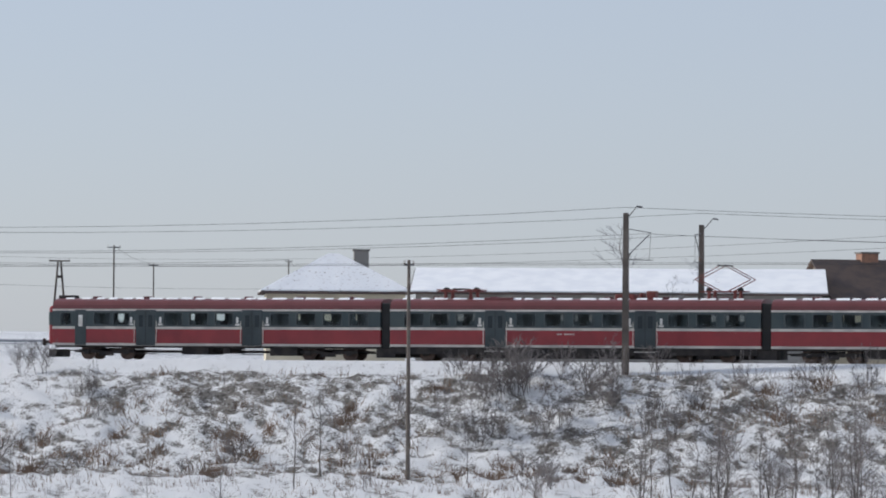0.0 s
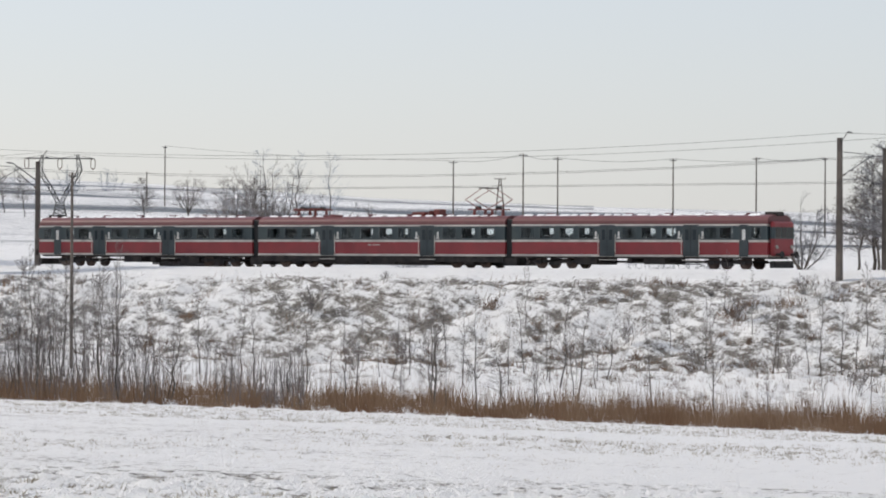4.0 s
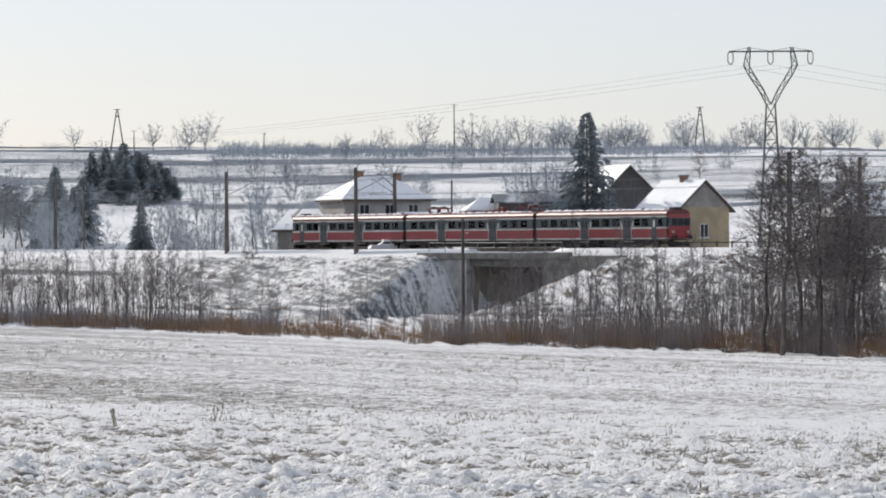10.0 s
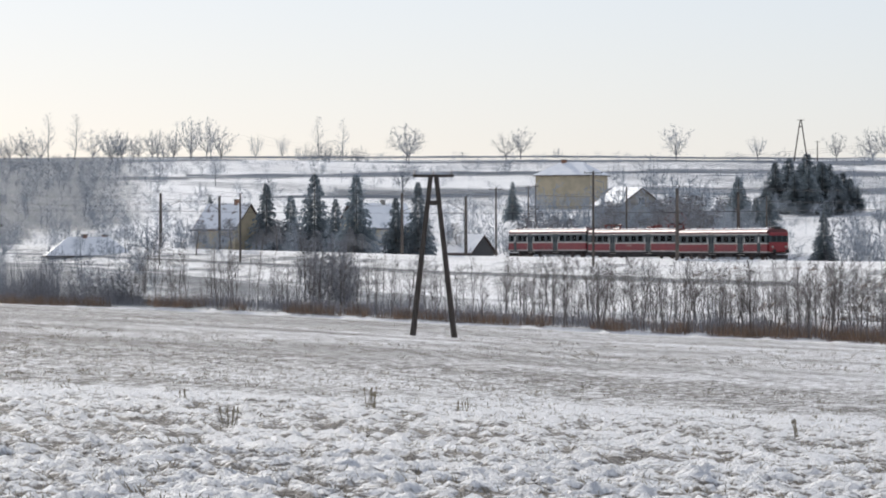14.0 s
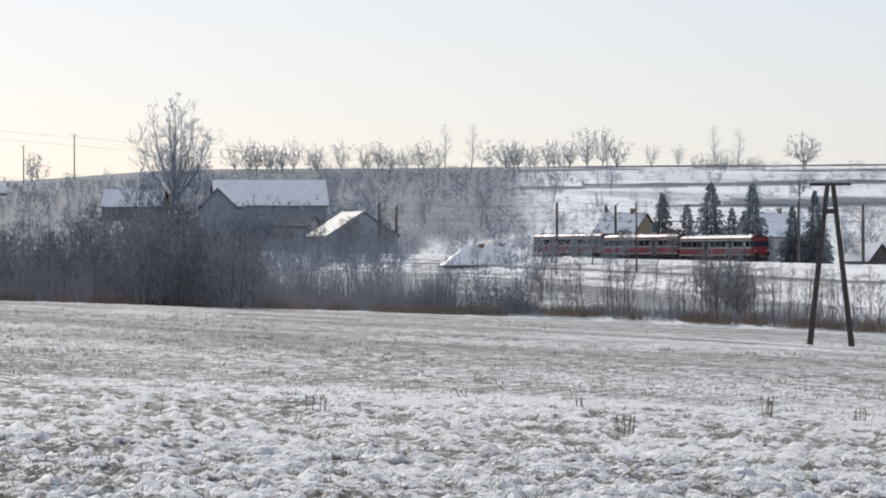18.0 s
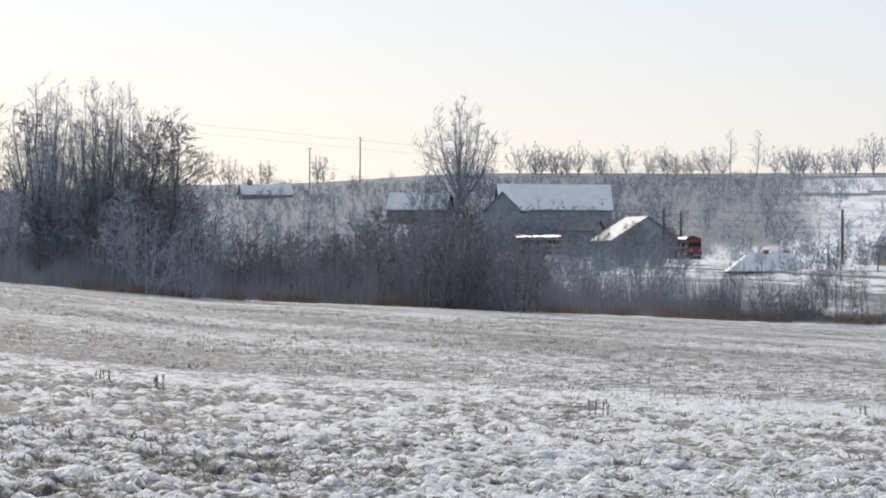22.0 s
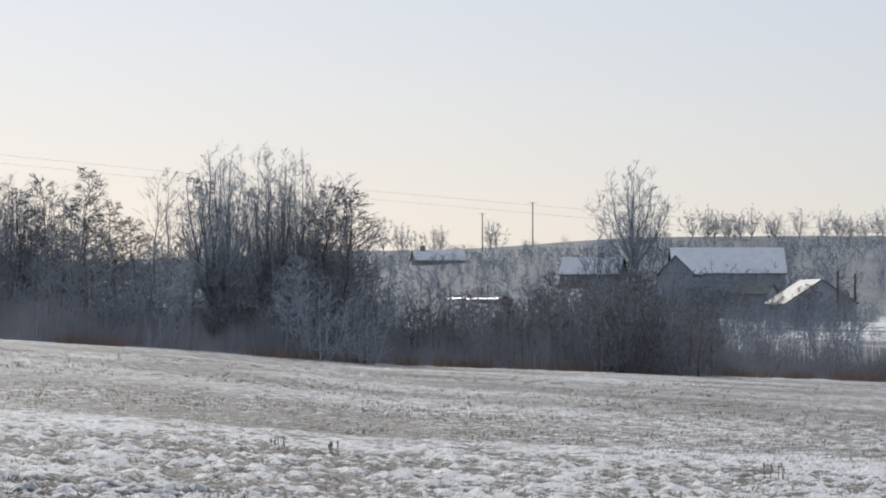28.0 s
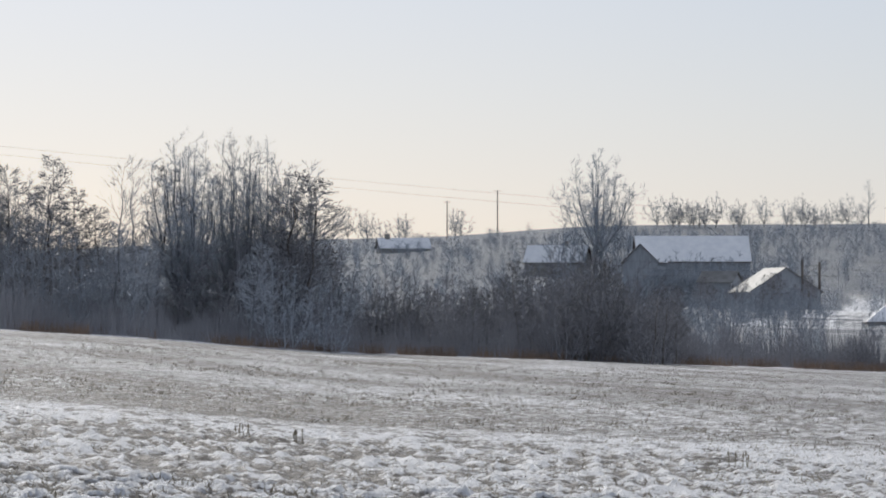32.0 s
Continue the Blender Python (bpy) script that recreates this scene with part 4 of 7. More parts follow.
house("house", "two-storey grey house with a snow-covered hip roof and two chimneys", 58.67, 433, 20, 9.6, 8.0, 13.4, 15.6, PALE_PLASTER, hip=3.6,
      chimneys=((-1.6, 0.3, 0.75, 0.5), (2.6, 0.3, 0.75, 0.3)), wins=((-2.6, 4.6, 1.0, 1.2), (0.2, 4.6, 1.0, 1.2), (2.8, 4.6, 1.0, 1.2), (-2.6, 1.8, 1.0, 1.2), (2.8, 1.8, 1.0, 1.2)))
house("garage", "low grey outbuilding with a flat snowy roof", 58.05, 428, 12, 4.4, 4.0, 11.4, 11.75, PLASTER, category="garage")
house("shed", "grey plastered shed among bushes", 59.55, 436, -40, 5.5, 4.6, 10.4, 12.2, PLASTER, snow=PATCHY_SNOW, category="shed")
# the slope
house("house", "yellow two-storey house with a snowy hip roof", 65.40, 800, -24, 11.5, 8.5, 24.1, 26.4, YELLOW_WALL, hip=3.8, chimneys=((-1.6, 0, 0.8, 0.5),))
house("house", "grey gabled house with a snow-covered roof", 64.62, 690, -60, 9.0, 8.0, 17.0, 19.8, PLASTER, gable=PLASTER, gable_wins=((1, 0.0, 6.0, 1.0, 1.2),), z_base=11.5)
house("shed", "small shed with a bright snow roof beside the track", 66.8, 566, -46, 4.6, 4.2, 9.3, 11.4, PLANKS, gable=PLANKS, category="shed")
house("house", "small yellow house with patchy snow on its roof", 70.15, 645, -40, 8.0, 7.0, 13.0, 16.6, YELLOW_WALL, snow=PATCHY_SNOW, gable=YELLOW_WALL, chimneys=((1.5, 0, 0.6, 0.6),),
      wins=((-2, 2.6, 1.0, 1.2), (2, 2.6, 1.0, 1.2)), z_base=8.4)
house("house", "white-roofed house behind the spruces", 68.1, 660, 30, 10.0, 7.5, 13.2, 16.8, CREAM_WALL, snow=SNOW, chimneys=((1.0, 0, 0.6, 0.5),), z_base=8.5)
# farther left
house("house", "low whitewashed house under a smooth white snow hip roof", 72.1, 600, 4, 12.0, 9.0, 8.75, 11.2, WHITE_WALL, hip=3.4, chimneys=((-0.6, 0, 0.8, 0.35), (2.4, 0.6, 0.7, 0.3)), z_base=6.0)
house("shed", "shed with a sunlit wet sheet-metal roof", 73.94, 666, -74, 12.0, 11.5, 13.6, 17.25, HAZE_BOARDS, roof=SHINY_ROOF, snow="none", category="shed")
house("shed", "shed with a pale flat-pitched roof", 74.7, 680, -20, 5.5, 5.0, 15.3, 16.9, HAZE_BOARDS, roof=SHINY_ROOF, snow="none", category="shed")
house("barn", "large barn with a pale snow roof beneath the wood", 75.1, 820, 6, 22.0, 11.0, 20.6, 25.4, HAZE_BOARDS, snow=SNOW, category="barn", z_base=13.5)
house("barn", "grey barn annex with a dark gable and snowy roof", 75.75, 805, 80, 9.0, 6.8, 20.3, 23.6, HAZE_BOARDS, gable=HAZE_BOARDS, category="barn", z_base=13.0)
house("house", "house with a pale snow roof above the thicket", 76.95, 900, -12, 13.0, 9.0, 21.5, 25.0, PLASTER, z_base=15.0, chimneys=((2.0, 0, 0.8, 0.8),))
house("house", "far house with a snowy roof and smoking chimney", 79.1, 1150, 8, 14.0, 9.0, 28.0, 31.5, PLASTER, chimneys=((-4.5, 0, 1.4, 1.0),))
house("house", "old house with a pale roof between the tall trees", 83.4, 470, 20, 9.5, 7.0, 11.7, 14.6, HAZE_BOARDS, z_base=7.0)
house("shed", "dark lean-to shed behind the thicket", 82.2, 455, -10, 9.0, 4.0, 10.6, 11.5, HAZE_BOARDS, snow="none", category="shed", z_base=6.6)
house("house", "white-roofed house half hidden in the trees", 85.0, 480, 30, 8.0, 7.0, 11.6, 14.6, PLASTER, z_base=8.0)


# ------------------------------------------------------------------ cars parked in the yard beside the line
CAR_WHITE = material("pale_car_paint", (0.66, 0.67, 0.68), 0.35, second=(0.58, 0.59, 0.60), scale=0.8, coat=0.3)
CAR_DARK = material("dark_car_paint", (0.06, 0.065, 0.075), 0.35, second=(0.08, 0.085, 0.09), scale=0.8, coat=0.3)


def parked_car(b, d, turn, paint, label, snowy):
    p = spot(b, d)
    t = thing("car", pose(p.x, p.y, gz(p.x, p.y), 0, 0, b + turn), label, "car", "cars in the yard")
    pts = ((-2.0, 0.35), (-2.05, 0.7), (-1.9, 0.9), (-1.15, 0.98), (-0.55, 1.42), (0.9, 1.45), (1.75, 1.0), (2.0, 0.92), (2.05, 0.4))
    bm = bmesh.new()
    rows = [[bm.verts.new((x, y * (1 if z < 1.1 else 0.84), z)) for x, z in pts] for y in (-0.82, 0.82)]
    for i in range(len(pts)):
        j = (i + 1) % len(pts)
        bm.faces.new((rows[0][i], rows[0][j], rows[1][j], rows[1][i]))
    bm.faces.new(rows[0][::-1])
    bm.faces.new(rows[1])
    bmesh.ops.recalc_face_normals(bm, faces=bm.faces[:])
    body = part("body", bm, paint, t)
    for x0, x1 in ((-0.75, 0.1), (0.18, 1.0)):
        for sgn in (-1, 1):
            part("side_window", boxes((x0, x1, sgn * 0.74 - 0.03, sgn * 0.74 + 0.03, 1.02, 1.34), bevel=0.015), PANE, t)
    for x in (-1.28, 1.28):
        for sgn in (-1, 1):
            w = part("wheel", sticks(((x, sgn * 0.72, 0.3), (x, sgn * 0.86, 0.3), 0.3, 0.3), sides=16), RUBBER, t)
            part("rim", sticks(((x, sgn * 0.80, 0.3), (x, sgn * 0.87, 0.3), 0.18, 0.17), sides=12), STEEL, w)
    for sgn in (-1, 1):
        part("headlight", boxes((-2.06, -1.98, sgn * 0.6 - 0.14, sgn * 0.6 + 0.14, 0.62, 0.74)), LAMP_GLASS, t)
    if snowy:
        part("roof_snow", boxes((-0.6, 0.95, -0.66, 0.66, 1.44, 1.55), (-1.85, -1.1, -0.7, 0.7, 0.95, 1.03), bevel=0.03), SNOW, t, "cap of snow")


parked_car(58.48, 416, 10, CAR_WHITE, "pale parked car with snow on its roof", True)
parked_car(58.12, 418, -25, CAR_DARK, "dark parked car in the snowy yard", False)


# ------------------------------------------------------------------ trees
def grow(seed, height, style):
    """Branches of a bare tree as rows of (start, end, radius, radius, level)."""
    r = random.Random(seed)
    rows = []
    clear, spread, droop, depth, fan, tw = style["clear"], style["spread"], style["droop"], style["depth"], style["fan"], style["twig"]

    def branch(p, d, length, rad, level):
        steps = 3 if level < 2 else (2 if level < depth else 1)
        kids = []
        for i in range(steps):
            d = (d + Vector((r.uniform(-1, 1), r.uniform(-1, 1), r.uniform(-0.5, 1) * droop)) * (0.10 + 0.07 * level)).normalized()
            q = p + d * (length / steps)
            r1 = max(rad * (1 - 0.28 * (i + 1) / steps * (2 if level else 1)), tw)
            rows.append((p, q, max(rad, tw), r1, level))
            p, rad = q, r1
            kids.append((q.copy(), d.copy(), rad, (i + 1) / steps))
        if level >= depth:
            return
        n = fan[level]
        for k in range(n):
            q, dd, rr, f = kids[-1] if k == 0 else kids[min(len(kids) - 1, int(r.random() * len(kids) + (0.4 if level else 0)))]
            turn = r.uniform(0, 2 * math.pi)
            side = dd.orthogonal().normalized()
            side.rotate(Matrix.Rotation(turn, 3, dd))
            a = spread * r.uniform(0.45, 1.15) * (0.4 if k == 0 else 1.0)
            nd = (dd * math.cos(a) + side * math.sin(a)).normalized()
            branch(q, nd, length * r.uniform(0.52, 0.8), rr * r.uniform(0.5, 0.72), level + 1)

    stems = style.get("stems", 1)
    for k in range(stems):
        lean = Vector((r.uniform(-1, 1), r.uniform(-1, 1), 0)) * (0.10 if stems == 1 else 0.34)
        base = Vector((0, 0, -0.4)) if stems == 1 else Vector((r.uniform(-0.6, 0.6), r.uniform(-0.6, 0.6), -0.4)) * style.get("root", 1)
        trunk = height * clear
        if style.get("whorl"):
            # a straight stem with side branches all the way up
            top = base + Vector((lean.x * height, lean.y * height, height + 0.4))
            pts = [base.lerp(top, i / 8) + Vector((r.uniform(-1, 1), r.uniform(-1, 1), 0)) * 0.018 * height for i in range(9)]
            rr = style["girth"] * height
            for i in range(8):
                rows.append((pts[i], pts[i + 1], max(rr * (1 - i / 8.3), tw), max(rr * (1 - (i + 1) / 8.3), tw), 0))
            for i in range(style["whorl"]):
                f = clear + (1 - clear) * (i + r.random()) / style["whorl"]
                p = base.lerp(top, f)
                k2 = min(7, int(f * 8))
                p = pts[k2].lerp(pts[k2 + 1], f * 8 - k2)
                turn = r.uniform(0, 6.28)
                up = style["up"] + r.uniform(-0.2, 0.3)
                d = Vector((math.cos(turn), math.sin(turn), up)).normalized()
                ln = height * style["reach"] * (1.08 - f) ** 0.7 * r.uniform(0.6, 1.15)
                branch(p, d, ln, max(rr * (1 - f) * 0.45, tw), max(1, depth - 1))
        else:
            branch(base, (Vector((0, 0, 1)) + lean).normalized(), trunk, style["girth"] * height, 0)
    top = max(q.z for _, q, _, _, _ in rows)
    k = height / top
    return [(a * k, b * k, ra, rb, lv) for a, b, ra, rb, lv in rows]


def fan_tree(seed, height, style):
    """A tree or bush whose limbs fan upwards to a domed outline, with branches, twigs and twig tips along them."""
    r = random.Random(seed)
    rows = []
    tw, trunk, width, limbs = style["twig"], style["clear"] * height, style["width"] * height, style["limbs"]
    up = Vector((0, 0, 1))

    def loose():
        return Vector((r.uniform(-1, 1), r.uniform(-1, 1), r.uniform(-1, 1)))

    girth = style["girth"] * height
    base = Vector((0, 0, -0.4))
    fork = Vector((r.uniform(-0.02, 0.02) * height, r.uniform(-0.02, 0.02) * height, trunk))
    if style["clear"] > 0:
        mid = base.lerp(fork, 0.5) + Vector((r.uniform(-1, 1), r.uniform(-1, 1), 0)) * 0.012 * height
        rows += [(base, mid, girth, girth * 0.86, 0), (mid, fork, girth * 0.86, girth * 0.7, 0)]
    for k in range(limbs):
        az = k * 2.4 + r.uniform(-0.4, 0.4)
        out = Vector((math.cos(az), math.sin(az), 0))
        reach = width * math.sqrt((k + r.uniform(0.1, 0.9)) / limbs)
        a = fork.lerp(base, r.uniform(0.0, 0.22)) if style["clear"] > 0 else out * style["root"] * r.uniform(0.1, 1.0) + base
        tip = out * reach + Vector((0, 0, height * (1 - style["dome"] * (reach / width) ** 2.2) * r.uniform(0.94, 1.0)))
        bend = a + Vector(((tip.x - a.x) * 0.78, (tip.y - a.y) * 0.78, (tip.z - a.z) * 0.42))
        pts = [a * (1 - f) ** 2 + bend * 2 * f * (1 - f) + tip * f * f + loose() * 0.010 * height * (0 < i < 6) for i, f in enumerate(i / 6 for i in range(7))]
        rad = girth * r.uniform(0.42, 0.66) if style["clear"] > 0 else girth
        for i in range(6):
            rows.append((pts[i], pts[i + 1], max(rad * (1 - i / 6.4), tw * 1.6), max(rad * (1 - (i + 1) / 6.4), tw * 1.5), 1))
        for j in range(style["side"]):
            f = style["low"] + (0.995 - style["low"]) * (j + r.random()) / style["side"]
            i = min(5, int(f * 6))
            p = pts[i].lerp(pts[i + 1], f * 6 - i)
            along = (pts[i + 1] - pts[i]).normalized()
            d = (along * 0.5 + loose() * 0.95 + out * 0.12 + up * style["rise"]).normalized()
            ln = height * style["branch"] * (1.0 - 0.5 * f) * r.uniform(0.5, 1.35)
            m = p + d * ln * 0.5
            d2 = (d + loose() * 0.22 + up * 0.22).normalized()
            e = m + d2 * ln * 0.5
            rb = max(rad * (1 - f) * 0.5, tw * 1.7)
            rows += [(p, m, rb, max(rb * 0.7, tw * 1.4), 2), (m, e, max(rb * 0.7, tw * 1.4), tw * 1.1, 2)]
            for _ in range(style["twigs"]):
                g = r.uniform(0.15, 1.0)
                q = p.lerp(m, g * 2) if g < 0.5 else m.lerp(e, g * 2 - 1)
                dt = (d2 * 0.62 + loose() * 0.8 + up * 0.25).normalized()
                lt = ln * r.uniform(0.28, 0.55)
                n = q + dt * lt
                rows.append((q, n, tw * 1.25, tw * 0.9, 3))
                for _ in range(style["tips"]):
                    o = q.lerp(n, r.uniform(0.3, 1.0))
                    rows.append((o, o + (dt * 0.8 + loose() * 0.6 + up * 0.2).normalized() * lt * r.uniform(0.35, 0.7), tw, tw * 0.7, 4))
    k = height / max(q.z for _, q, _, _, _ in rows)
    return [(a * k, b * k, ra, rb, lv) for a, b, ra, rb, lv in rows]


def cones(rows, seed):
    """Clusters of little dark cones at the twig ends of an alder."""
    r = random.Random(seed)
    verts, faces = [], []
    for a, b, ra, rb, lv in rows:
        if lv < 3 or r.random() < 0.45:
            continue
        for _ in range(2):
            c = b + Vector((r.uniform(-1, 1), r.uniform(-1, 1), r.uniform(-1, 0.6))) * 0.14
            u = Vector((r.uniform(-1, 1), r.uniform(-1, 1), r.uniform(-1, 1))).normalized() * r.uniform(0.03, 0.075)
            w = u.orthogonal().normalized() * r.uniform(0.03, 0.06)
            o = len(verts)
            verts += [c - u, c - w, c + u, c + w]
            faces.append((o, o + 1, o + 2, o + 3))
    return verts, faces


def rods(rows):
    """Many thin branches as one mesh: rods for the thick ones, narrow ribbons for the twigs."""
    verts, faces = [], []
    r = random.Random(1)
    for a, b, ra, rb, lv in rows:
        ax = b - a
        if ax.length < 1e-4:
            continue
        ax.normalize()
        u = ax.orthogonal().normalized()
        u.rotate(Matrix.Rotation(r.uniform(0, 3.14), 3, ax))
        w = ax.cross(u)
        o = len(verts)
        if ra > 0.03:
            for p, rad in ((a, ra), (b, rb)):
                for i in range(3):
                    t = 2 * math.pi * i / 3
                    verts.append(p + (u * math.cos(t) + w * math.sin(t)) * rad)
            faces += [(o, o + 1, o + 4, o + 3), (o + 1, o + 2, o + 5, o + 4), (o + 2, o, o + 3, o + 5)]
        else:
            verts += [a - u * ra * 1.3, a + u * ra * 1.3, b + u * rb, b - u * rb]
            faces.append((o, o + 1, o + 2, o + 3))
    return verts, faces


def trunk_tube(rows, sides=7):
    """The stem as one connected tube."""
    verts, faces = [], []
    pts = [(rows[0][0], rows[0][2])] + [(q[1], q[3]) for q in rows]
    for k, (p, rad) in enumerate(pts):
        for i in range(sides):
            t = 2 * math.pi * i / sides
            verts.append(p + Vector((math.cos(t), math.sin(t), 0)) * rad)
        if k:
            o = sides * k
            faces += [(o - sides + i, o - sides + (i + 1) % sides, o + (i + 1) % sides, o + i) for i in range(sides)]
    return verts, faces


STYLES = {
    "broad": dict(clear=0.20, width=0.33, limbs=9, dome=0.36, side=13, twigs=8, tips=3, low=0.16, rise=0.28, branch=0.20, girth=0.016, twig=0.0095),
    "ridge": dict(clear=0.20, width=0.36, limbs=8, dome=0.36, side=9, twigs=8, tips=1, low=0.14, rise=0.26, branch=0.22, girth=0.014, twig=0.015),
    "birch": dict(clear=0.22, spread=0.5, droop=0.2, depth=3, fan=(1, 4, 5, 4), girth=0.012, twig=0.011, whorl=48, up=0.9, reach=0.26),
    "alder": dict(clear=0.36, spread=0.75, droop=0.5, depth=3, fan=(1, 5, 9, 5), girth=0.012, twig=0.014, whorl=92, up=0.45, reach=0.22),
    "poplar": dict(clear=0.10, spread=0.35, droop=0.9, depth=3, fan=(1, 4, 6, 4), girth=0.013, twig=0.012, whorl=76, up=1.6, reach=0.22),
    "sapling": dict(clear=0.30, spread=0.5, droop=0.7, depth=2, fan=(1, 5, 4), girth=0.0085, twig=0.0068, whorl=30, up=1.1, reach=0.21),
    "great": dict(clear=0.18, width=0.17, limbs=12, dome=0.34, side=22, twigs=9, tips=3, low=0.14, rise=0.34, branch=0.135, girth=0.0155, twig=0.009),
    "bush": dict(clear=0.0, width=0.34, limbs=10, dome=0.5, side=11, twigs=7, tips=1, low=0.10, rise=0.30, branch=0.19, girth=0.006, twig=0.0095, root=0.9, stems=5),
    "hedge": dict(clear=0.0, width=0.38, limbs=8, dome=0.5, side=8, twigs=6, tips=1, low=0.08, rise=0.28, branch=0.22, girth=0.006, twig=0.0145, root=0.9, stems=5),
    "scrub": dict(clear=0.45, spread=0.45, droop=0.7, depth=3, fan=(4, 3, 3), girth=0.008, twig=0.009, stems=6, root=0.7),
}
TREE_TEXT = {
    "broad": ("tree", "bare broad-crowned deciduous tree in winter", "tree"),
    "great": ("tree", "tall bare tree with a broad domed crown", "tree"),
    "ridge": ("tree", "bare round-crowned tree far up the slope", "tree"),
    "hedge": ("bush", "leafless bush on the slope", "bush"),
    "birch": ("birch_tree", "slender bare birch with a light crown", "tree"),
    "alder": ("alder_tree", "dark bare alder with a narrow twiggy crown", "tree"),
    "poplar": ("poplar_tree", "tall bare poplar with upright branches", "tree"),
    "sapling": ("sapling", "thin bare young tree on the snowy bank", "sapling"),
    "bush": ("bush", "dense bare bush of many stems", "bush"),
    "scrub": ("shrub", "small leafless shrub in thin snow", "shrub"),
    "spruce": ("spruce_tree", "dark green spruce with drooping tiers", "tree"),
    "pine": ("pine_tree", "young pine with open crown, paled for haze", "tree"),
}
SIZES = {"great": 24.0, "broad": 14.0, "ridge": 11.0, "hedge": 6.0, "birch": 14.0, "alder": 14.0, "poplar": 14.0, "sapling": 7.0, "bush": 6.0, "scrub": 2.4, "spruce": 12.0, "pine": 10.0}
VARIANTS = {"great": 4, "broad": 4, "ridge": 6, "hedge": 5, "birch": 2, "alder": 4, "poplar": 2, "sapling": 6, "bush": 3, "scrub": 3, "spruce": 3, "pine": 2}


def conifer(seed, height, width, top_up):
    """A spruce or pine: tiers of boughs, each a spray of needled twigs."""
    r = random.Random(seed)
    verts, faces = [], []
    n = int(height * 7)
    for i in range(n):
        f = (i + r.random()) / n
        z = height * (0.06 + 0.93 * f)
        reach = width * (1.0 - f) ** 0.8 * r.uniform(0.35, 1.25) + 0.12
        for k in range(int(4 + 7 * (1 - f))):
            t = r.uniform(0, 6.283)
            d = Vector((math.cos(t), math.sin(t), 0))
            side = Vector((-d.y, d.x, 0))
            tip = d * reach + Vector((0, 0, z - reach * (0.34 - top_up + r.uniform(-0.3, 0.3)) + r.uniform(-0.25, 0.25)))
            root = Vector((0, 0, z))
            m = max(2, int(reach / 0.55))
            for j in range(m):
                g = (j + 0.6) / m
                c = root.lerp(tip, g)
                half = reach * 0.19 + 0.18
                for sgn in (-1, 1):
                    e = c + side * sgn * half * r.uniform(0.6, 1.2) + d * half * 0.7 + Vector((0, 0, -r.uniform(0.05, 0.75) * half - 0.04))
                    o = len(verts)
                    wv = Vector((0, 0, 0.05 + 0.05 * r.random())) + d * 0.12
                    verts.extend((c, e - wv, e + d * 0.10, c + wv))
                    faces.append((o, o + 1, o + 2, o + 3))
    return verts, faces


def tree_kind(kind, variant, haze_tone):
    """One tree of a kind: a trunk and a crown as parts."""
    name, label, cat = TREE_TEXT[kind]
    t = thing(name, Matrix(), label, cat)
    h = SIZES[kind]
    seed = sum(map(ord, kind)) * 10 + variant
    if kind in ("spruce", "pine"):
        part("trunk", sticks(((0, 0, -0.4), (0, 0, h), h * 0.014, 0.02), sides=7), BARK, t)
        v, f = conifer(seed, h, h * (0.245 if kind == "spruce" else 0.15), 0.0 if kind == "spruce" else 0.5)
        part("crown", py_mesh("crown", v, f, (HAZE_NEEDLE if haze_tone else NEEDLE) if kind == "spruce" else HAZE_TWIG), None, t)
    else:
        rows = (fan_tree if "limbs" in STYLES[kind] else grow)(seed, h, STYLES[kind])
        stem = [] if "stems" in STYLES[kind] else [q for q in rows if q[4] == 0]
        if stem:
            v, f = trunk_tube(stem)
            if "limbs" in STYLES[kind]:
                lv, lf = rods([q for q in rows if q[4] == 1])
                o = len(v)
                v, f = v + lv, f + [tuple(i + o for i in q) for q in lf]
            part("trunk", py_mesh("trunk", v, f, (BARK, HAZE_BARK, HAZE_BARK, MAST)[haze_tone]), None, t)
        v, f = rods([q for q in rows if q[4] > ("limbs" in STYLES[kind]) or not stem])
        # crown colour carries the haze of the tree's distance
        me_mat = (TWIG, HAZE_TWIG, GREY_TWIG, DULL_TWIG)[1 if kind == "birch" and not haze_tone else haze_tone]
        twigs = len(f)
        if kind == "alder" and haze_tone in (0, 3):
            cv, cf = cones(rows, seed)
            o = len(v)
            v, f = v + cv, f + [tuple(i + o for i in q) for q in cf]
        me = py_mesh("crown", v, f, me_mat)
        if len(f) > twigs:
            me.materials.append(CONE)
            me.polygons.foreach_set("material_index", [int(i >= twigs) for i in range(len(f))])
        part("crown", me, None, t)
    return t


FOREST = {}
FAR_HEDGE = []


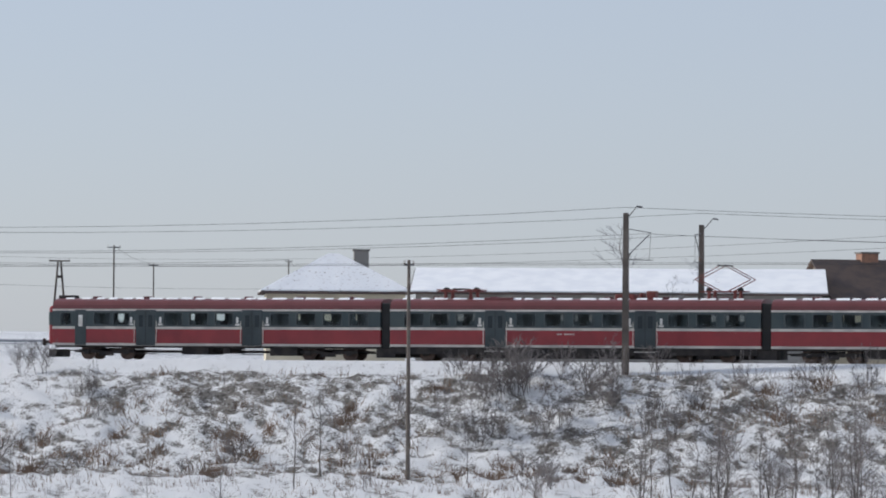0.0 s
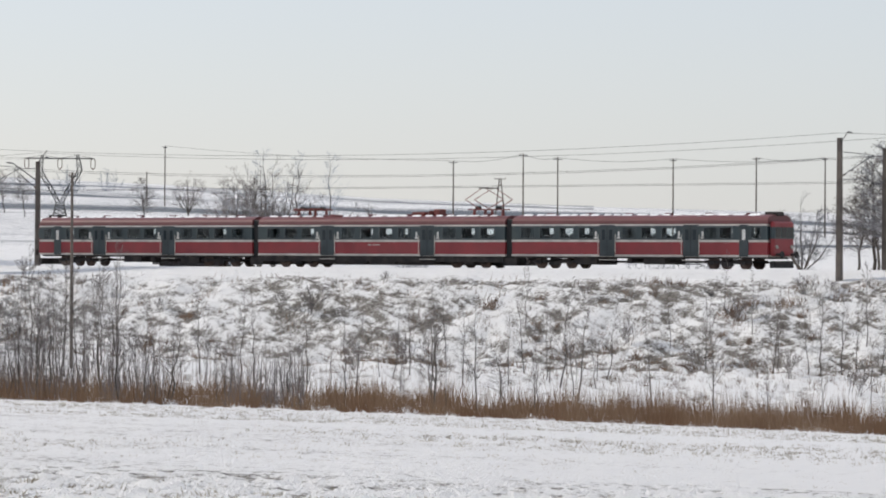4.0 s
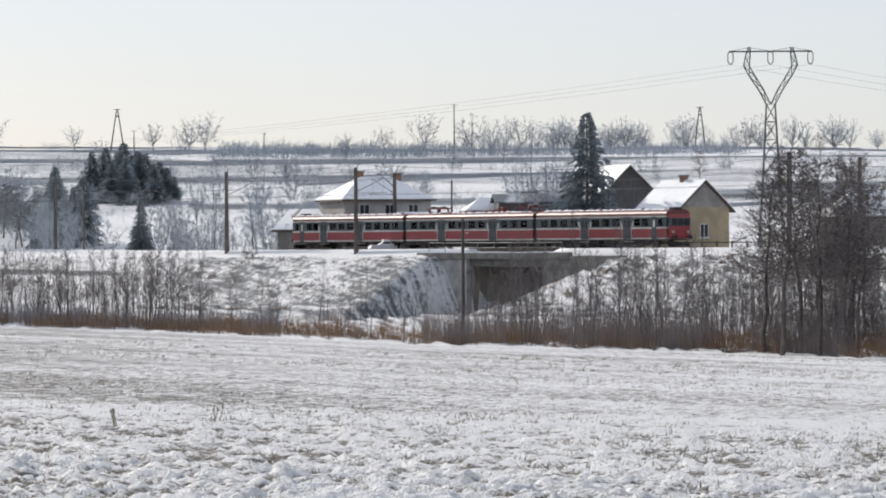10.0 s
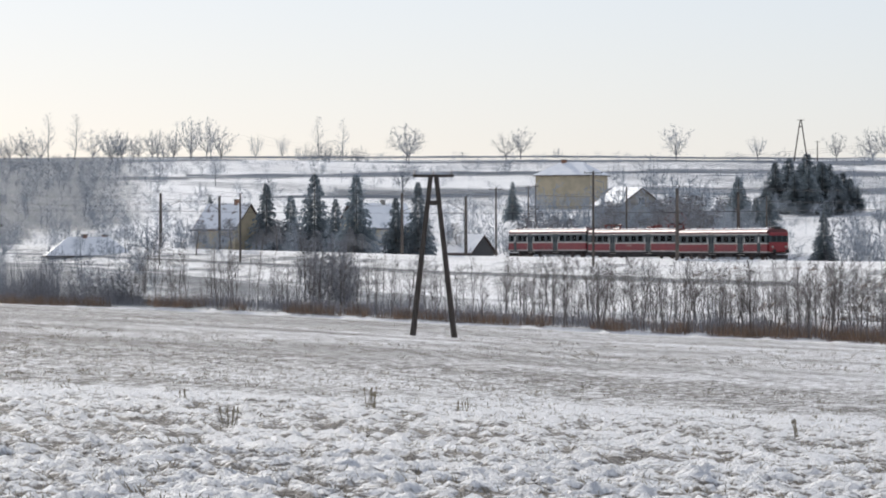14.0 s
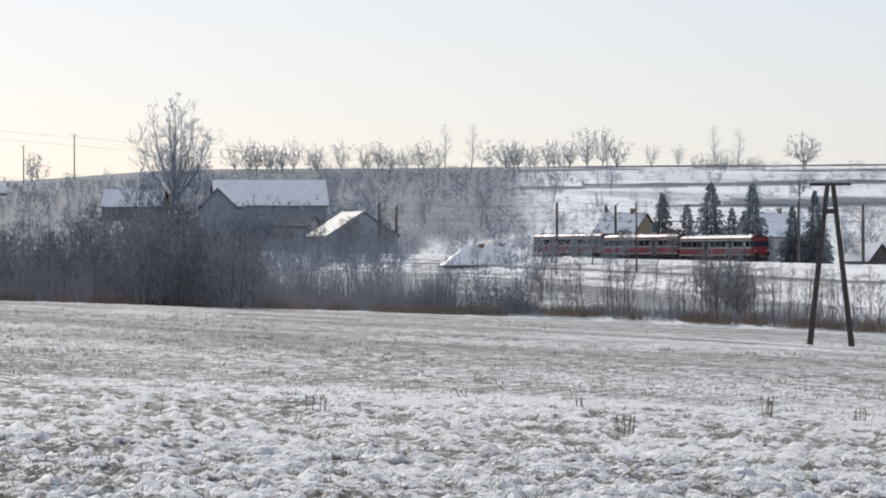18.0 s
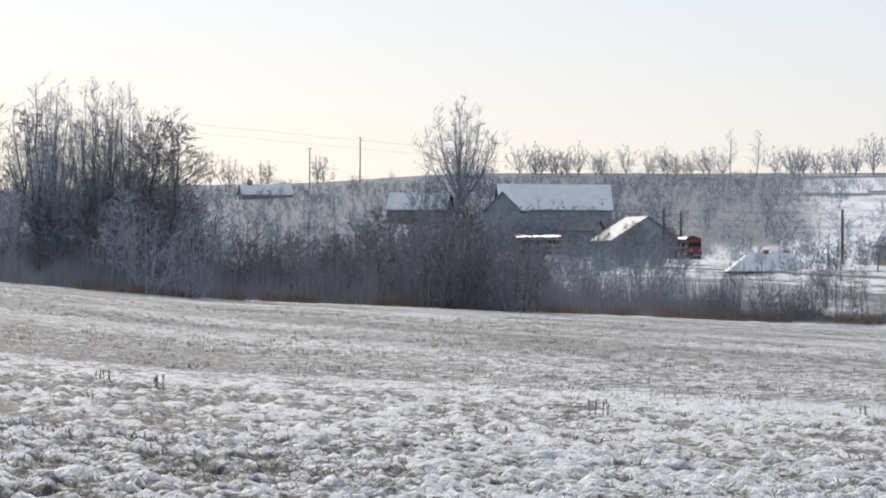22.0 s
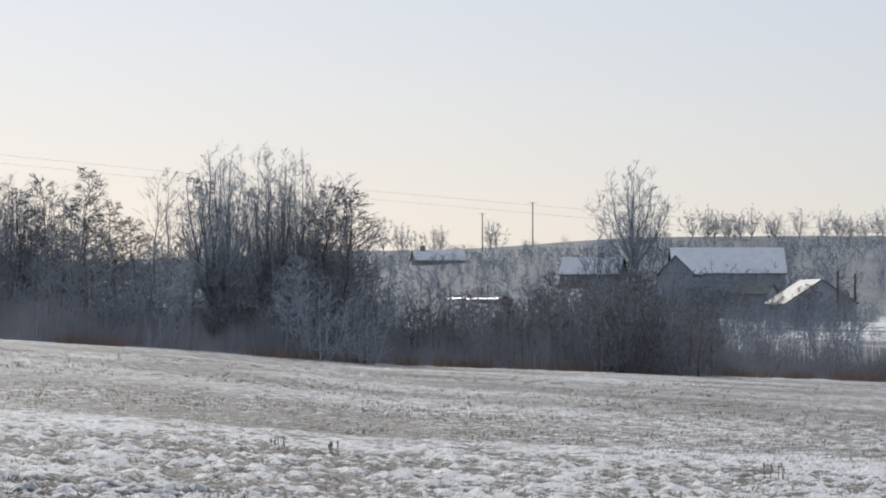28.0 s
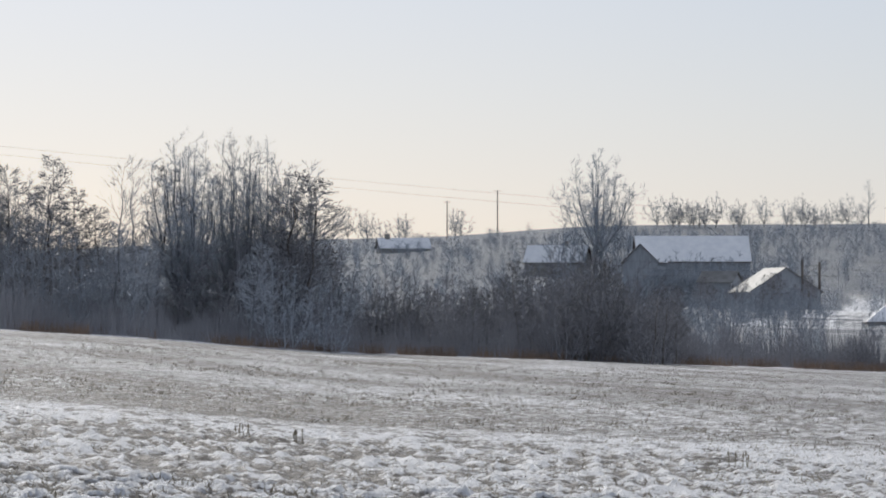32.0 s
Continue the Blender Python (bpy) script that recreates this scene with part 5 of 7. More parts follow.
def plant(kind, x, y, height, turn=0.0, wide=1.0, group="", haze_tone=0):
    """Set a tree of that height on the land; alike trees share their meshes."""
    far = math.hypot(x, y)
    kind = "hedge" if kind == "bush" and far > 520 else "ridge" if kind == "broad" and far > 1000 else kind
    if kind == "hedge" and far > 560 and len(FOREST.get(("hedge", 1), ())) >= VARIANTS["hedge"]:
        FAR_HEDGE.append((x, y, height, turn, wide))
        return None
    haze_tone = int(haze_tone)              # 0 dark, 1 palest with painted haze, 2 grey with painted haze, 3 dull brown-grey
    stock = FOREST.setdefault((kind, haze_tone), [])
    k = len(stock)
    m = Matrix.Translation((x, y, gz(x, y) - 0.05)) @ Matrix.Rotation(turn, 4, "Z")
    s = height / SIZES[kind]
    m = m @ Matrix.Diagonal((s * wide, s * wide, s, 1))
    if k < VARIANTS[kind]:
        t = tree_kind(kind, k, haze_tone)
        t.matrix_basis = m
    else:
        src = stock[(k * 7 + int(turn * 10)) % VARIANTS[kind]]
        t = src.copy()
        scene.collection.objects.link(t)
        for c in src.children:
            cc = c.copy()
            scene.collection.objects.link(cc)
            cc.parent = t
        t.matrix_basis = m
    if group:
        tagged(t, group=group)
    stock.append(t)
    return t


TREES_BEHIND_START = [
    ("alder", 31.73, 285, 10.2), ("alder", 31.97, 282, 8.5), ("alder", 31.19, 290, 10.1),
    ("alder", 30.71, 286, 10.4), ("alder", 30.31, 284, 11.2), ("alder", 29.70, 288, 11.1),
    ("alder", 29.26, 283, 10.3), ("alder", 28.83, 288, 11.6), ("alder", 28.40, 295, 12.1),
    ("alder", 28.01, 286, 9.7), ("broad", 33.10, 300, 7.4), ("birch", 17.04, 330, 12.2),
    ("broad", 15.77, 300, 9.1), ("broad", 16.08, 296, 8.1), ("broad", 25.27, 300, 3.4),
    ("bush", 35.21, 300, 3.2), ("bush", 38.50, 300, 3.2), ("bush", 34.51, 300, 3.9),
]
TREES_MIDDLE = [
    ("broad", 40.85, 420, 9.7), ("birch", 40.49, 400, 11.2), ("birch", 40.18, 402, 11.1),
    ("birch", 39.64, 398, 10.9), ("bush", 39.16, 400, 6.2), ("broad", 46.17, 410, 13.8),
    ("broad", 45.86, 412, 14.2), ("broad", 45.58, 405, 13.5), ("poplar", 45.17, 405, 14.5),
    ("poplar", 44.84, 400, 13.1), ("broad", 45.43, 415, 12.6), ("bush", 46.65, 430, 9.9),
    ("broad", 40.93, 330, 9.7), ("broad", 40.66, 335, 8.9), ("broad", 40.43, 325, 10.6),
    ("broad", 49.64, 350, 12.5), ("broad", 49.92, 352, 10.9), ("alder", 49.05, 345, 10.3),
    ("alder", 48.74, 340, 9.2), ("broad", 50.23, 360, 11.5), ("alder", 48.31, 338, 7.5),
]
TREES_FRONT_ALDER = [
    ("alder", 53.05, 287, 14.6), ("alder", 53.25, 290, 13.5), ("alder", 52.52, 285, 13.7),
    ("alder", 52.21, 286, 13.3), ("alder", 52.74, 292, 14.2), ("alder", 48.10, 268, 15.6),
    ("alder", 52.28, 300, 13.5), ("alder", 52.47, 296, 12.4), ("alder", 50.86, 278, 10.2),
    ("alder", 48.57, 262, 10.8), ("alder", 49.44, 268, 9.0), ("alder", 50.18, 266, 15.1),
    ("alder", 50.88, 270, 12.6), ("alder", 49.39, 275, 8.6), ("alder", 50.09, 280, 9.2),
]
TREES_VILLAGE = [
    ("spruce", 55.72, 405, 14.1), ("broad", 56.32, 430, 13.1), ("broad", 56.12, 440, 13.0),
    ("alder", 60.35, 440, 7.6), ("alder", 60.90, 445, 7.0), ("bush", 61.29, 450, 5.9),
    ("bush", 60.20, 440, 4.6), ("bush", 60.66, 445, 4.0), ("bush", 59.65, 440, 5.7),
    ("broad", 59.88, 1100, 3.3), ("broad", 59.06, 1100, 7.8), ("broad", 58.40, 1100, 2.5),
    ("broad", 56.47, 460, 14.1), ("spruce", 63.09, 560, 11.1), ("spruce", 62.66, 560, 8.9),
    ("spruce", 61.91, 540, 7.0), ("spruce", 62.85, 570, 7.8),
]
TREES_CONIFER_HILL = [
    ("spruce", 62.15, 750, 9.7), ("spruce", 62.39, 755, 8.8), ("spruce", 61.96, 740, 8.3),
    ("spruce", 62.58, 745, 8.3), ("spruce", 61.72, 730, 5.9), ("spruce", 61.57, 732, 5.3),
    ("spruce", 63.09, 700, 6.8), ("spruce", 62.66, 690, 4.1), ("spruce", 61.88, 690, 2.5),
    ("bush", 63.56, 750, 5.4), ("bush", 63.80, 750, 5.0), ("bush", 60.90, 710, 5.1),
    ("bush", 60.20, 700, 5.1), ("broad", 59.89, 800, 7.3), ("broad", 60.28, 600, 6.8),
    ("broad", 61.14, 620, 6.6),
]
TREES_LEFT_VILLAGE = [
    ("spruce", 69.64, 640, 11.7), ("spruce", 68.97, 630, 13.3), ("spruce", 68.39, 600, 12.5),
    ("spruce", 69.30, 640, 10.2), ("spruce", 68.68, 625, 9.4), ("spruce", 67.84, 560, 8.4),
    ("spruce", 67.53, 560, 10.6), ("spruce", 70.42, 760, 5.7), ("bush", 66.08, 600, 6.6),
    ("bush", 65.60, 610, 6.9), ("bush", 65.37, 600, 6.4), ("bush", 66.47, 640, 4.9),
    ("bush", 64.19, 640, 5.6), ("spruce", 66.22, 720, 6.9),
]
TREES_RIDGE_A = [
    ("broad", 70.92, 1330, 10.4), ("broad", 70.68, 1320, 14.6), ("broad", 70.47, 1325, 14.9),
    ("broad", 69.79, 1330, 8.9), ("broad", 69.42, 1330, 8.5), ("birch", 68.91, 1300, 14.4),
    ("birch", 68.58, 1310, 13.6), ("bush", 69.13, 1300, 3.8), ("bush", 68.82, 1300, 6.8),
    ("bush", 68.35, 1300, 4.9), ("broad", 67.66, 1250, 11.8), ("broad", 55.18, 1300, 11.7),
    ("broad", 54.95, 1310, 4.9), ("broad", 54.05, 1300, 8.0), ("broad", 53.81, 1310, 6.6),
    ("broad", 52.71, 1300, 9.3), ("broad", 52.09, 1310, 10.9), ("broad", 51.70, 1300, 7.1),
    ("broad", 51.25, 1290, 6.9),
]
TREES_RIDGE_B = [
    ("broad", 75.58, 1350, 12.1), ("broad", 75.35, 1340, 12.4), ("broad", 75.07, 1340, 10.1),
    ("broad", 74.76, 1330, 12.6), ("broad", 74.45, 1340, 8.7), ("broad", 74.09, 1330, 11.6),
    ("broad", 73.78, 1340, 9.5), ("broad", 73.58, 1335, 11.6), ("broad", 73.19, 1330, 9.3),
    ("broad", 72.95, 1340, 11.2), ("birch", 72.65, 1320, 15.8), ("birch", 72.28, 1320, 15.4),
    ("broad", 71.64, 1330, 10.7), ("broad", 71.15, 1330, 10.9), ("broad", 70.92, 1330, 9.7),
    ("birch", 70.67, 1320, 13.7), ("birch", 70.41, 1320, 13.9),
]
TREES_FAR_LEFT = [
    ("bush", 79.14, 1390, 9.3), ("bush", 79.61, 1390, 9.2), ("bush", 78.32, 1390, 9.7),
    ("bush", 77.35, 1390, 3.3), ("broad", 78.37, 1390, 10.0), ("broad", 79.86, 1390, 13.4),
    ("broad", 79.59, 1390, 11.1), ("broad", 79.07, 1390, 9.1), ("bush", 79.39, 1390, 7.6),
]
# kind, bearing, distance, angle of the top, width
TREES_BIG_LEFT = [
    ("great", 82.20, 425, 2.69, 1.3), ("great", 82.02, 430, 2.62, 1.1), ("great", 81.30, 428, 2.67, 1.25), ("great", 81.50, 436, 2.60, 1.15),
    ("great", 81.08, 432, 2.58, 1.1), ("great", 80.66, 430, 2.22, 1.3), ("alder", 80.50, 424, 2.00, 1.25), ("alder", 80.85, 424, 2.10, 1.2),
    ("birch", 80.27, 440, 2.22, 1.0), ("birch", 80.62, 446, 2.32, 1.0), ("birch", 83.13, 440, 2.27, 0.8), ("birch", 82.85, 443, 2.29, 0.8),
    ("alder", 84.16, 428, 2.30, 1.0), ("alder", 84.55, 432, 2.20, 1.1), ("great", 84.85, 436, 2.1, 1.1), ("alder", 83.50, 430, 1.84, 1.2),
    ("great", 85.4, 470, 2.4, 1.2), ("alder", 82.55, 428, 2.15, 1.1), ("bush", 81.9, 420, 1.35, 1.1), ("bush", 80.9, 420, 1.5, 1.0),
    ("bush", 80.45, 424, 1.6, 0.9), ("bush", 81.3, 422, 1.55, 1.0),
    ("alder", 84.0, 426, 1.9, 1.3), ("alder", 84.75, 430, 2.0, 1.3), ("alder", 85.2, 428, 2.1, 1.3), ("great", 84.4, 440, 2.1, 1.2), ("alder", 83.2, 430, 1.6, 1.4),
    ("great", 85.0, 436, 2.25, 1.2), ("bush", 84.3, 424, 1.5, 1.3), ("bush", 84.9, 424, 1.5, 1.3), ("bush", 83.6, 424, 1.3, 1.3), ("bush", 82.9, 424, 1.3, 1.3), ("bush", 82.4, 424, 1.2, 1.3),
]


def stand(kind, b, d, angle, wide, group, haze_tone, turn=0.0):
    """Set a tree whose top rises to that angle above eye level, in degrees."""
    p = spot(b, d)
    return plant(kind, p.x, p.y, EYE.z + d * math.tan(radians(angle)) - gz(p.x, p.y), turn, wide, group, haze_tone)


def brushwood(rows, kind, haze_tone, mat, name, label):
    """The countless farther saplings or bushes as one joined mesh."""
    verts, faces, base = [], [], 0
    stock = FOREST[(kind, haze_tone)][:VARIANTS[kind]]
    shapes = []
    for t in stock:
        co, fa, o = [], [], 0
        for c in t.children:
            me = c.data
            a = np.zeros(len(me.vertices) * 3)
            me.vertices.foreach_get("co", a)
            co.append(a.reshape(-1, 3))
            fa += [tuple(i + o for i in q.vertices) for q in me.polygons]
            o += len(me.vertices)
        shapes.append((np.vstack(co), fa))
    for k, (x, y, h, turn, wide) in enumerate(rows):
        co, fa = shapes[k % len(shapes)]
        s = h / SIZES[kind]
        c, n = math.cos(turn), math.sin(turn)
        out = np.stack([(co[:, 0] * c - co[:, 1] * n) * s * wide + x, (co[:, 0] * n + co[:, 1] * c) * s * wide + y, co[:, 2] * s + gz(x, y) - 0.05], -1)
        verts.append(out)
        faces += [tuple(i + base for i in q) for q in fa]
        base += len(out)
    me = bpy.data.meshes.new(name)
    me.from_pydata(np.vstack(verts), [], faces)
    me.materials.append(mat)
    me.update()
    tagged(new(name, me), label, name, kind="stuff")


def plant_all():
    r = random.Random(5)
    groups = ((TREES_BEHIND_START, "trees behind the line"), (TREES_MIDDLE, "trees round the farm"), (TREES_FRONT_ALDER, "alders along the ditch"),
              (TREES_VILLAGE, "trees in the village"), (TREES_CONIFER_HILL, "trees on the slope"), (TREES_LEFT_VILLAGE, "spruces in the village"),
              (TREES_RIDGE_A, "trees on the ridge"), (TREES_RIDGE_B, "trees on the ridge"), (TREES_FAR_LEFT, "trees on the ridge"))
    for rows, group in groups:
        for kind, b, d, h in rows:
            p = spot(b, d)
            wide = (1.0 if kind != "bush" else 1.25) if kind in ("broad", "bush") else (1.5 if rows is TREES_CONIFER_HILL else 1.0)
            if rows is TREES_BEHIND_START:
                wide = 1.5
            if (b, d) in ((48.10, 268), (50.18, 266), (50.88, 270), (50.86, 278)):
                wide = 0.5
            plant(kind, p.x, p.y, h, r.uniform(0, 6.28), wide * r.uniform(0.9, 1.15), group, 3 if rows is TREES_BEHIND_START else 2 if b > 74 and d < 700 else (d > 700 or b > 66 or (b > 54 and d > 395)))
    for i in range(34):
        b = r.uniform(50.3, 57) if i < 22 else r.uniform(57, 75)
        p = spot(b, r.uniform(1280, 1350))
        plant("broad", p.x, p.y, r.uniform(8, 13), r.uniform(0, 6.28), 1.4, "trees on the ridge", 2)
    # hedge bushes along the ridge and the banks of the slope
    for b in np.arange(47, 80, 0.62):
        if r.random() < 0.55:
            continue
        p = spot(b + r.uniform(-0.2, 0.2), r.uniform(1180, 1360))
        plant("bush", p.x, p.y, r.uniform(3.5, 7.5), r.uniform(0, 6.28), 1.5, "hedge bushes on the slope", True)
    for b in np.arange(41, 79, 0.55):
        d = 560 + 520 * r.random() if b > 52 else 480 + 500 * r.random()
        p = spot(b + r.uniform(-0.2, 0.2), d)
        if b > 67:
            p = spot(b + r.uniform(-0.2, 0.2), r.uniform(760, 1150))
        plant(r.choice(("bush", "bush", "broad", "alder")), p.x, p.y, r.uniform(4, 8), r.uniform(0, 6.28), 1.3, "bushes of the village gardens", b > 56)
    # the dense clump at the field's edge
    for i in range(78):
        b = r.uniform(75.3, 80.6)
        f = abs(b - 77.0)
        p = spot(b, r.uniform(425, 470))
        hh = (11.5 if b < 77.6 else 8.6) * r.uniform(0.72, 1.08) * (0.75 if b < 75.7 else 1)
        plant(r.choice(("bush", "bush", "bush", "alder")), p.x, p.y, hh, r.uniform(0, 6.28), 1.15, "thicket at the field's edge", 3 if b < 79.4 else 2)
    for i in range(42):
        b = r.uniform(80.0, 86.3)
        p = spot(b, r.uniform(405, 450))
        plant(r.choice(("bush", "alder", "bush")), p.x, p.y, r.uniform(7.5, 13), r.uniform(0, 6.28), 1.2, "thicket at the field's edge", 2)
    for i in range(60):
        b = r.uniform(71.2, 75.5)
        p = spot(b, r.uniform(478, 560))
        plant(r.choice(("sapling", "bush", "sapling")), p.x, p.y, r.uniform(2.5, 6.0) + (2.5 if b > 73.6 else 0), r.uniform(0, 6.28), 1.0, "saplings along the ditch", 2)
    for i in range(40):
        b = r.uniform(73.2, 76.6)
        p = spot(b, r.uniform(575, 640))
        plant("bush", p.x, p.y, r.uniform(3.2, 5.6), r.uniform(0, 6.28), 1.3, "bushes of the village gardens", True)
    for kind, b, d, h in TREES_BEHIND_START[:10] * 2:
        p = spot(b + r.uniform(-0.4, 0.4), d + r.uniform(2, 14))
        plant("alder", p.x, p.y, h * r.uniform(0.8, 1.02), r.uniform(0, 6.28), 1.4, "trees behind the line", 0)
    for i in range(12):
        p = spot(r.uniform(68.45, 69.1), r.uniform(462, 478))
        plant(r.choice(("alder", "bush", "bush")), p.x, p.y, r.uniform(5.0, 8.5), r.uniform(0, 6.28), 1.0, "bushes along the ditch", 3)
    for i in range(26):
        b = r.uniform(71.2, 75.2)
        p = spot(b, float(np.interp(b, EDGE_B, EDGE_D)) + r.uniform(3, 18))
        plant("bush", p.x, p.y, r.uniform(2.2, 4.4), r.uniform(0, 6.28), 1.5, "bushes along the ditch", 3)
    for i in range(20):
        p = spot(r.uniform(79.4, 84.8), r.uniform(432, 456))
        plant("bush", p.x, p.y, r.uniform(8.0, 12.0), r.uniform(0, 6.28), 1.35, "thicket at the field's edge", r.choice((2, 3)))
    for i in range(34):
        p = spot(r.uniform(63.3, 66.1), r.uniform(590, 640))
        plant("bush", p.x, p.y, r.uniform(6, 9.5), r.uniform(0, 6.28), 1.2, "bushes of the village gardens", True)
    for i in range(5):
        p = spot(r.uniform(49.3, 50.4), r.uniform(338, 362))
        plant(r.choice(("alder", "broad")), p.x, p.y, r.uniform(9.5, 12.8), r.uniform(0, 6.28), 1.35, "trees round the farm")
    for i in range(16):
        p = spot(r.uniform(74.0, 76.4), r.uniform(770, 800))
        plant("bush", p.x, p.y, r.uniform(5, 7.5), r.uniform(0, 6.28), 1.3, "bushes of the village gardens", True)
    for i in range(16):
        p = spot(r.uniform(72.8, 74.8), r.uniform(630, 650))
        plant("bush", p.x, p.y, r.uniform(4, 6), r.uniform(0, 6.28), 1.2, "bushes of the village gardens", True)
    for i in range(64):
        p = spot(r.uniform(65, 72.5), r.uniform(575, 640))
        plant(r.choice(("bush", "alder")), p.x, p.y, r.uniform(3, 5.5), r.uniform(0, 6.28), 1.2, "bushes of the village gardens", True)
    for kind, b, d, angle, wide in TREES_BIG_LEFT:
        stand(kind, b, d, angle, wide, "tall trees at the field's edge", 3 if kind in ("alder", "bush") else 2, r.uniform(0, 6.28))
    # the lone tree on the slope, with bushes round its foot
    stand("broad", 76.45, 900, 2.40, 1.05, "trees on the slope", 1, 0.6)
    stand("broad", 76.33, 904, 2.30, 1.0, "trees on the slope", 1, 2.6)
    for b, angle in ((76.75, 1.55), (76.1, 1.5), (76.4, 1.6), (76.95, 1.35), (75.95, 1.38)):
        stand("bush", b, 895, angle, 0.9, "trees on the slope", 1, b)
    for i in range(6):
        p = spot(r.uniform(51.9, 53.1), r.uniform(284, 304))
        plant("alder", p.x, p.y, r.uniform(9.0, 13.5), r.uniform(0, 6.28), r.uniform(1.0, 1.3), "alders along the ditch")
    for i in range(36):
        b = r.uniform(46.3, 51.2) if i < 26 else r.uniform(51, 54.5)
        p = spot(b, float(np.interp(b, EDGE_B, EDGE_D)) + r.uniform(5, 24))
        plant("bush", p.x, p.y, r.uniform(3.6, 6.4), r.uniform(0, 6.28), 1.1, "bushes along the ditch")
    for b, h in ((41.86, 5.0), (41.1, 4.2), (40.25, 4.0), (38.17, 5.4), (37.2, 3.8), (43.7, 4.6), (42.6, 4.4), (45.7, 5.2), (14.9, 5.0), (15.6, 5.4), (13.6, 5.5)):
        for k in range(2):
            p = spot(b + 0.03 * k, float(np.interp(b, EDGE_B, EDGE_D)) + 5 + k)
            plant("sapling", p.x, p.y, h * (1 - 0.15 * k), b + k, 1.7, "saplings on the railway bank")
    # brown-grey thickets before the yellow house and the spruces
    for i in range(26):
        p = spot(r.uniform(63.3, 66.1), r.uniform(560, 600))
        plant("alder", p.x, p.y, r.uniform(5.5, 8.5), r.uniform(0, 6.28), 1.5, "bushes of the village gardens", 3)
    for i in range(16):
        p = spot(r.uniform(66.9, 71.2), r.uniform(565, 590))
        plant("alder", p.x, p.y, r.uniform(3.5, 5.5), r.uniform(0, 6.28), 1.6, "bushes of the village gardens", 3)
    # leafless trees before the sheds and the long barn
    for i in range(28):
        near = i < 15
        p = spot(r.uniform(73.2, 75.4) if near else r.uniform(74.3, 75.7), r.uniform(638, 652) if near else r.uniform(782, 800))
        plant("alder", p.x, p.y, r.uniform(4.5, 6.8) if near else r.uniform(5.0, 8.0), r.uniform(0, 6.28), 1.5, "bushes of the village gardens", 3 if near else 2)
    # dark trees that screen the big barn
    for i in range(9):
        stand("alder", r.uniform(48.45, 49.5), r.uniform(336, 350), r.uniform(0.95, 1.32), 1.35, "trees round the farm", 0, i)
    for i in range(24):
        stand("bush", r.uniform(47.2, 49.9), r.uniform(330, 342), r.uniform(0.4, 0.9), 1.3, "trees round the farm", 0, i)
    # gardens beyond the line, from the bridge to the yellow house
    for i in range(30):
        b = r.uniform(59.2, 63.3)
        p = spot(b, r.uniform(450, 500) if b < 61.6 else r.uniform(520, 560))
        plant(r.choice(("bush", "bush", "alder")), p.x, p.y, r.uniform(4.5, 8.5), r.uniform(0, 6.28), 1.2, "bushes of the village gardens", 2)
    for i in range(14):
        b = 61.45 + 1.25 * i / 13
        stand("spruce", b, r.uniform(715, 765), 0.75 + 0.55 * math.sin((b - 61.3) * 2.2) * r.uniform(0.75, 1.0), 1.7, "trees on the slope", 1, i)
    for i in range(9):
        stand("bush", 68.25 + 0.11 * i, 1300, r.uniform(1.38, 1.55), 1.5, "hedge bushes on the slope", 1, i)
    for i in range(26):
        stand("broad", r.uniform(50.3, 57.6), r.uniform(1290, 1340), r.uniform(1.40, 1.80), 1.3, "trees on the ridge", 2, i)
    for i in range(22):
        stand("broad", r.uniform(70.6, 76.0), r.uniform(1325, 1345), r.uniform(1.5, 1.76), 1.15, "trees on the ridge", 1, i)
    for i in range(30):
        stand("bush", r.uniform(73.8, 75.5), r.uniform(778, 800), r.uniform(0.65, 0.98), 1.3, "bushes of the village gardens", 1, i)
    # saplings in the ditch and on the bank, densest beside the alders
    zones = ((12.4, 16.8, 30, -54, -32, 3.5, 6.5), (14, 22, 9, -54, -12, 2.5, 6.0), (22, 34, 8, -53, -40, 3.0, 5.0), (29, 35, 22, -22, -12, 3.5, 5.5), (34, 40, 34, -52, -12, 3.0, 6.5),
             (40, 43, 16, -52, -14, 3.0, 6.5), (42.5, 46.5, 80, -51, -17, 3.5, 8.0), (46, 51, 150, -51, -16, 4.0, 9.0), (51, 57, 200, -51, -14, 4.0, 8.5), (57, 61, 34, -50, -30, 3.0, 6.0),
             (61, 66.5, 270, -51, -22, 3.5, 7.5), (66.5, 71.5, 120, -50, -26, 3.5, 7.0))
    rest = []
    for b0, b1, n, q0, q1, h0, h1 in zones:
        for i in range(n):
            b = r.uniform(b0, b1)
            s = float(track_hit(b))
            q = q0 + (q1 - q0) * r.random() ** 1.5
            dist = (float(track_y(np.array(s))) + q) / math.cos(radians(b))
            dist = max(dist, float(np.interp(b, EDGE_B, EDGE_D)) + 2)
            p = spot(b, dist)
            if -p.x > 316 and -p.x < 334 and q > -24:
                continue
            if len(FOREST.get(("sapling", 0), ())) + len(FOREST.get(("sapling", 2), ())) < 330:
                plant("sapling", p.x, p.y, r.uniform(h0, h1), r.uniform(0, 6.28), r.uniform(0.8, 1.1), "saplings on the railway bank", 2 * (b > 66.5))
            else:
                rest.append((p.x, p.y, r.uniform(h0, h1), r.uniform(0, 6.28), r.uniform(0.8, 1.1)))

    brushwood(rest, "sapling", 0, TWIG, "brushwood", "thick stand of bare brushwood along the ditch")
    brushwood(FAR_HEDGE, "hedge", 1, HAZE_TWIG, "hedgerow", "leafless hedgerows on the far slope, paled for haze")
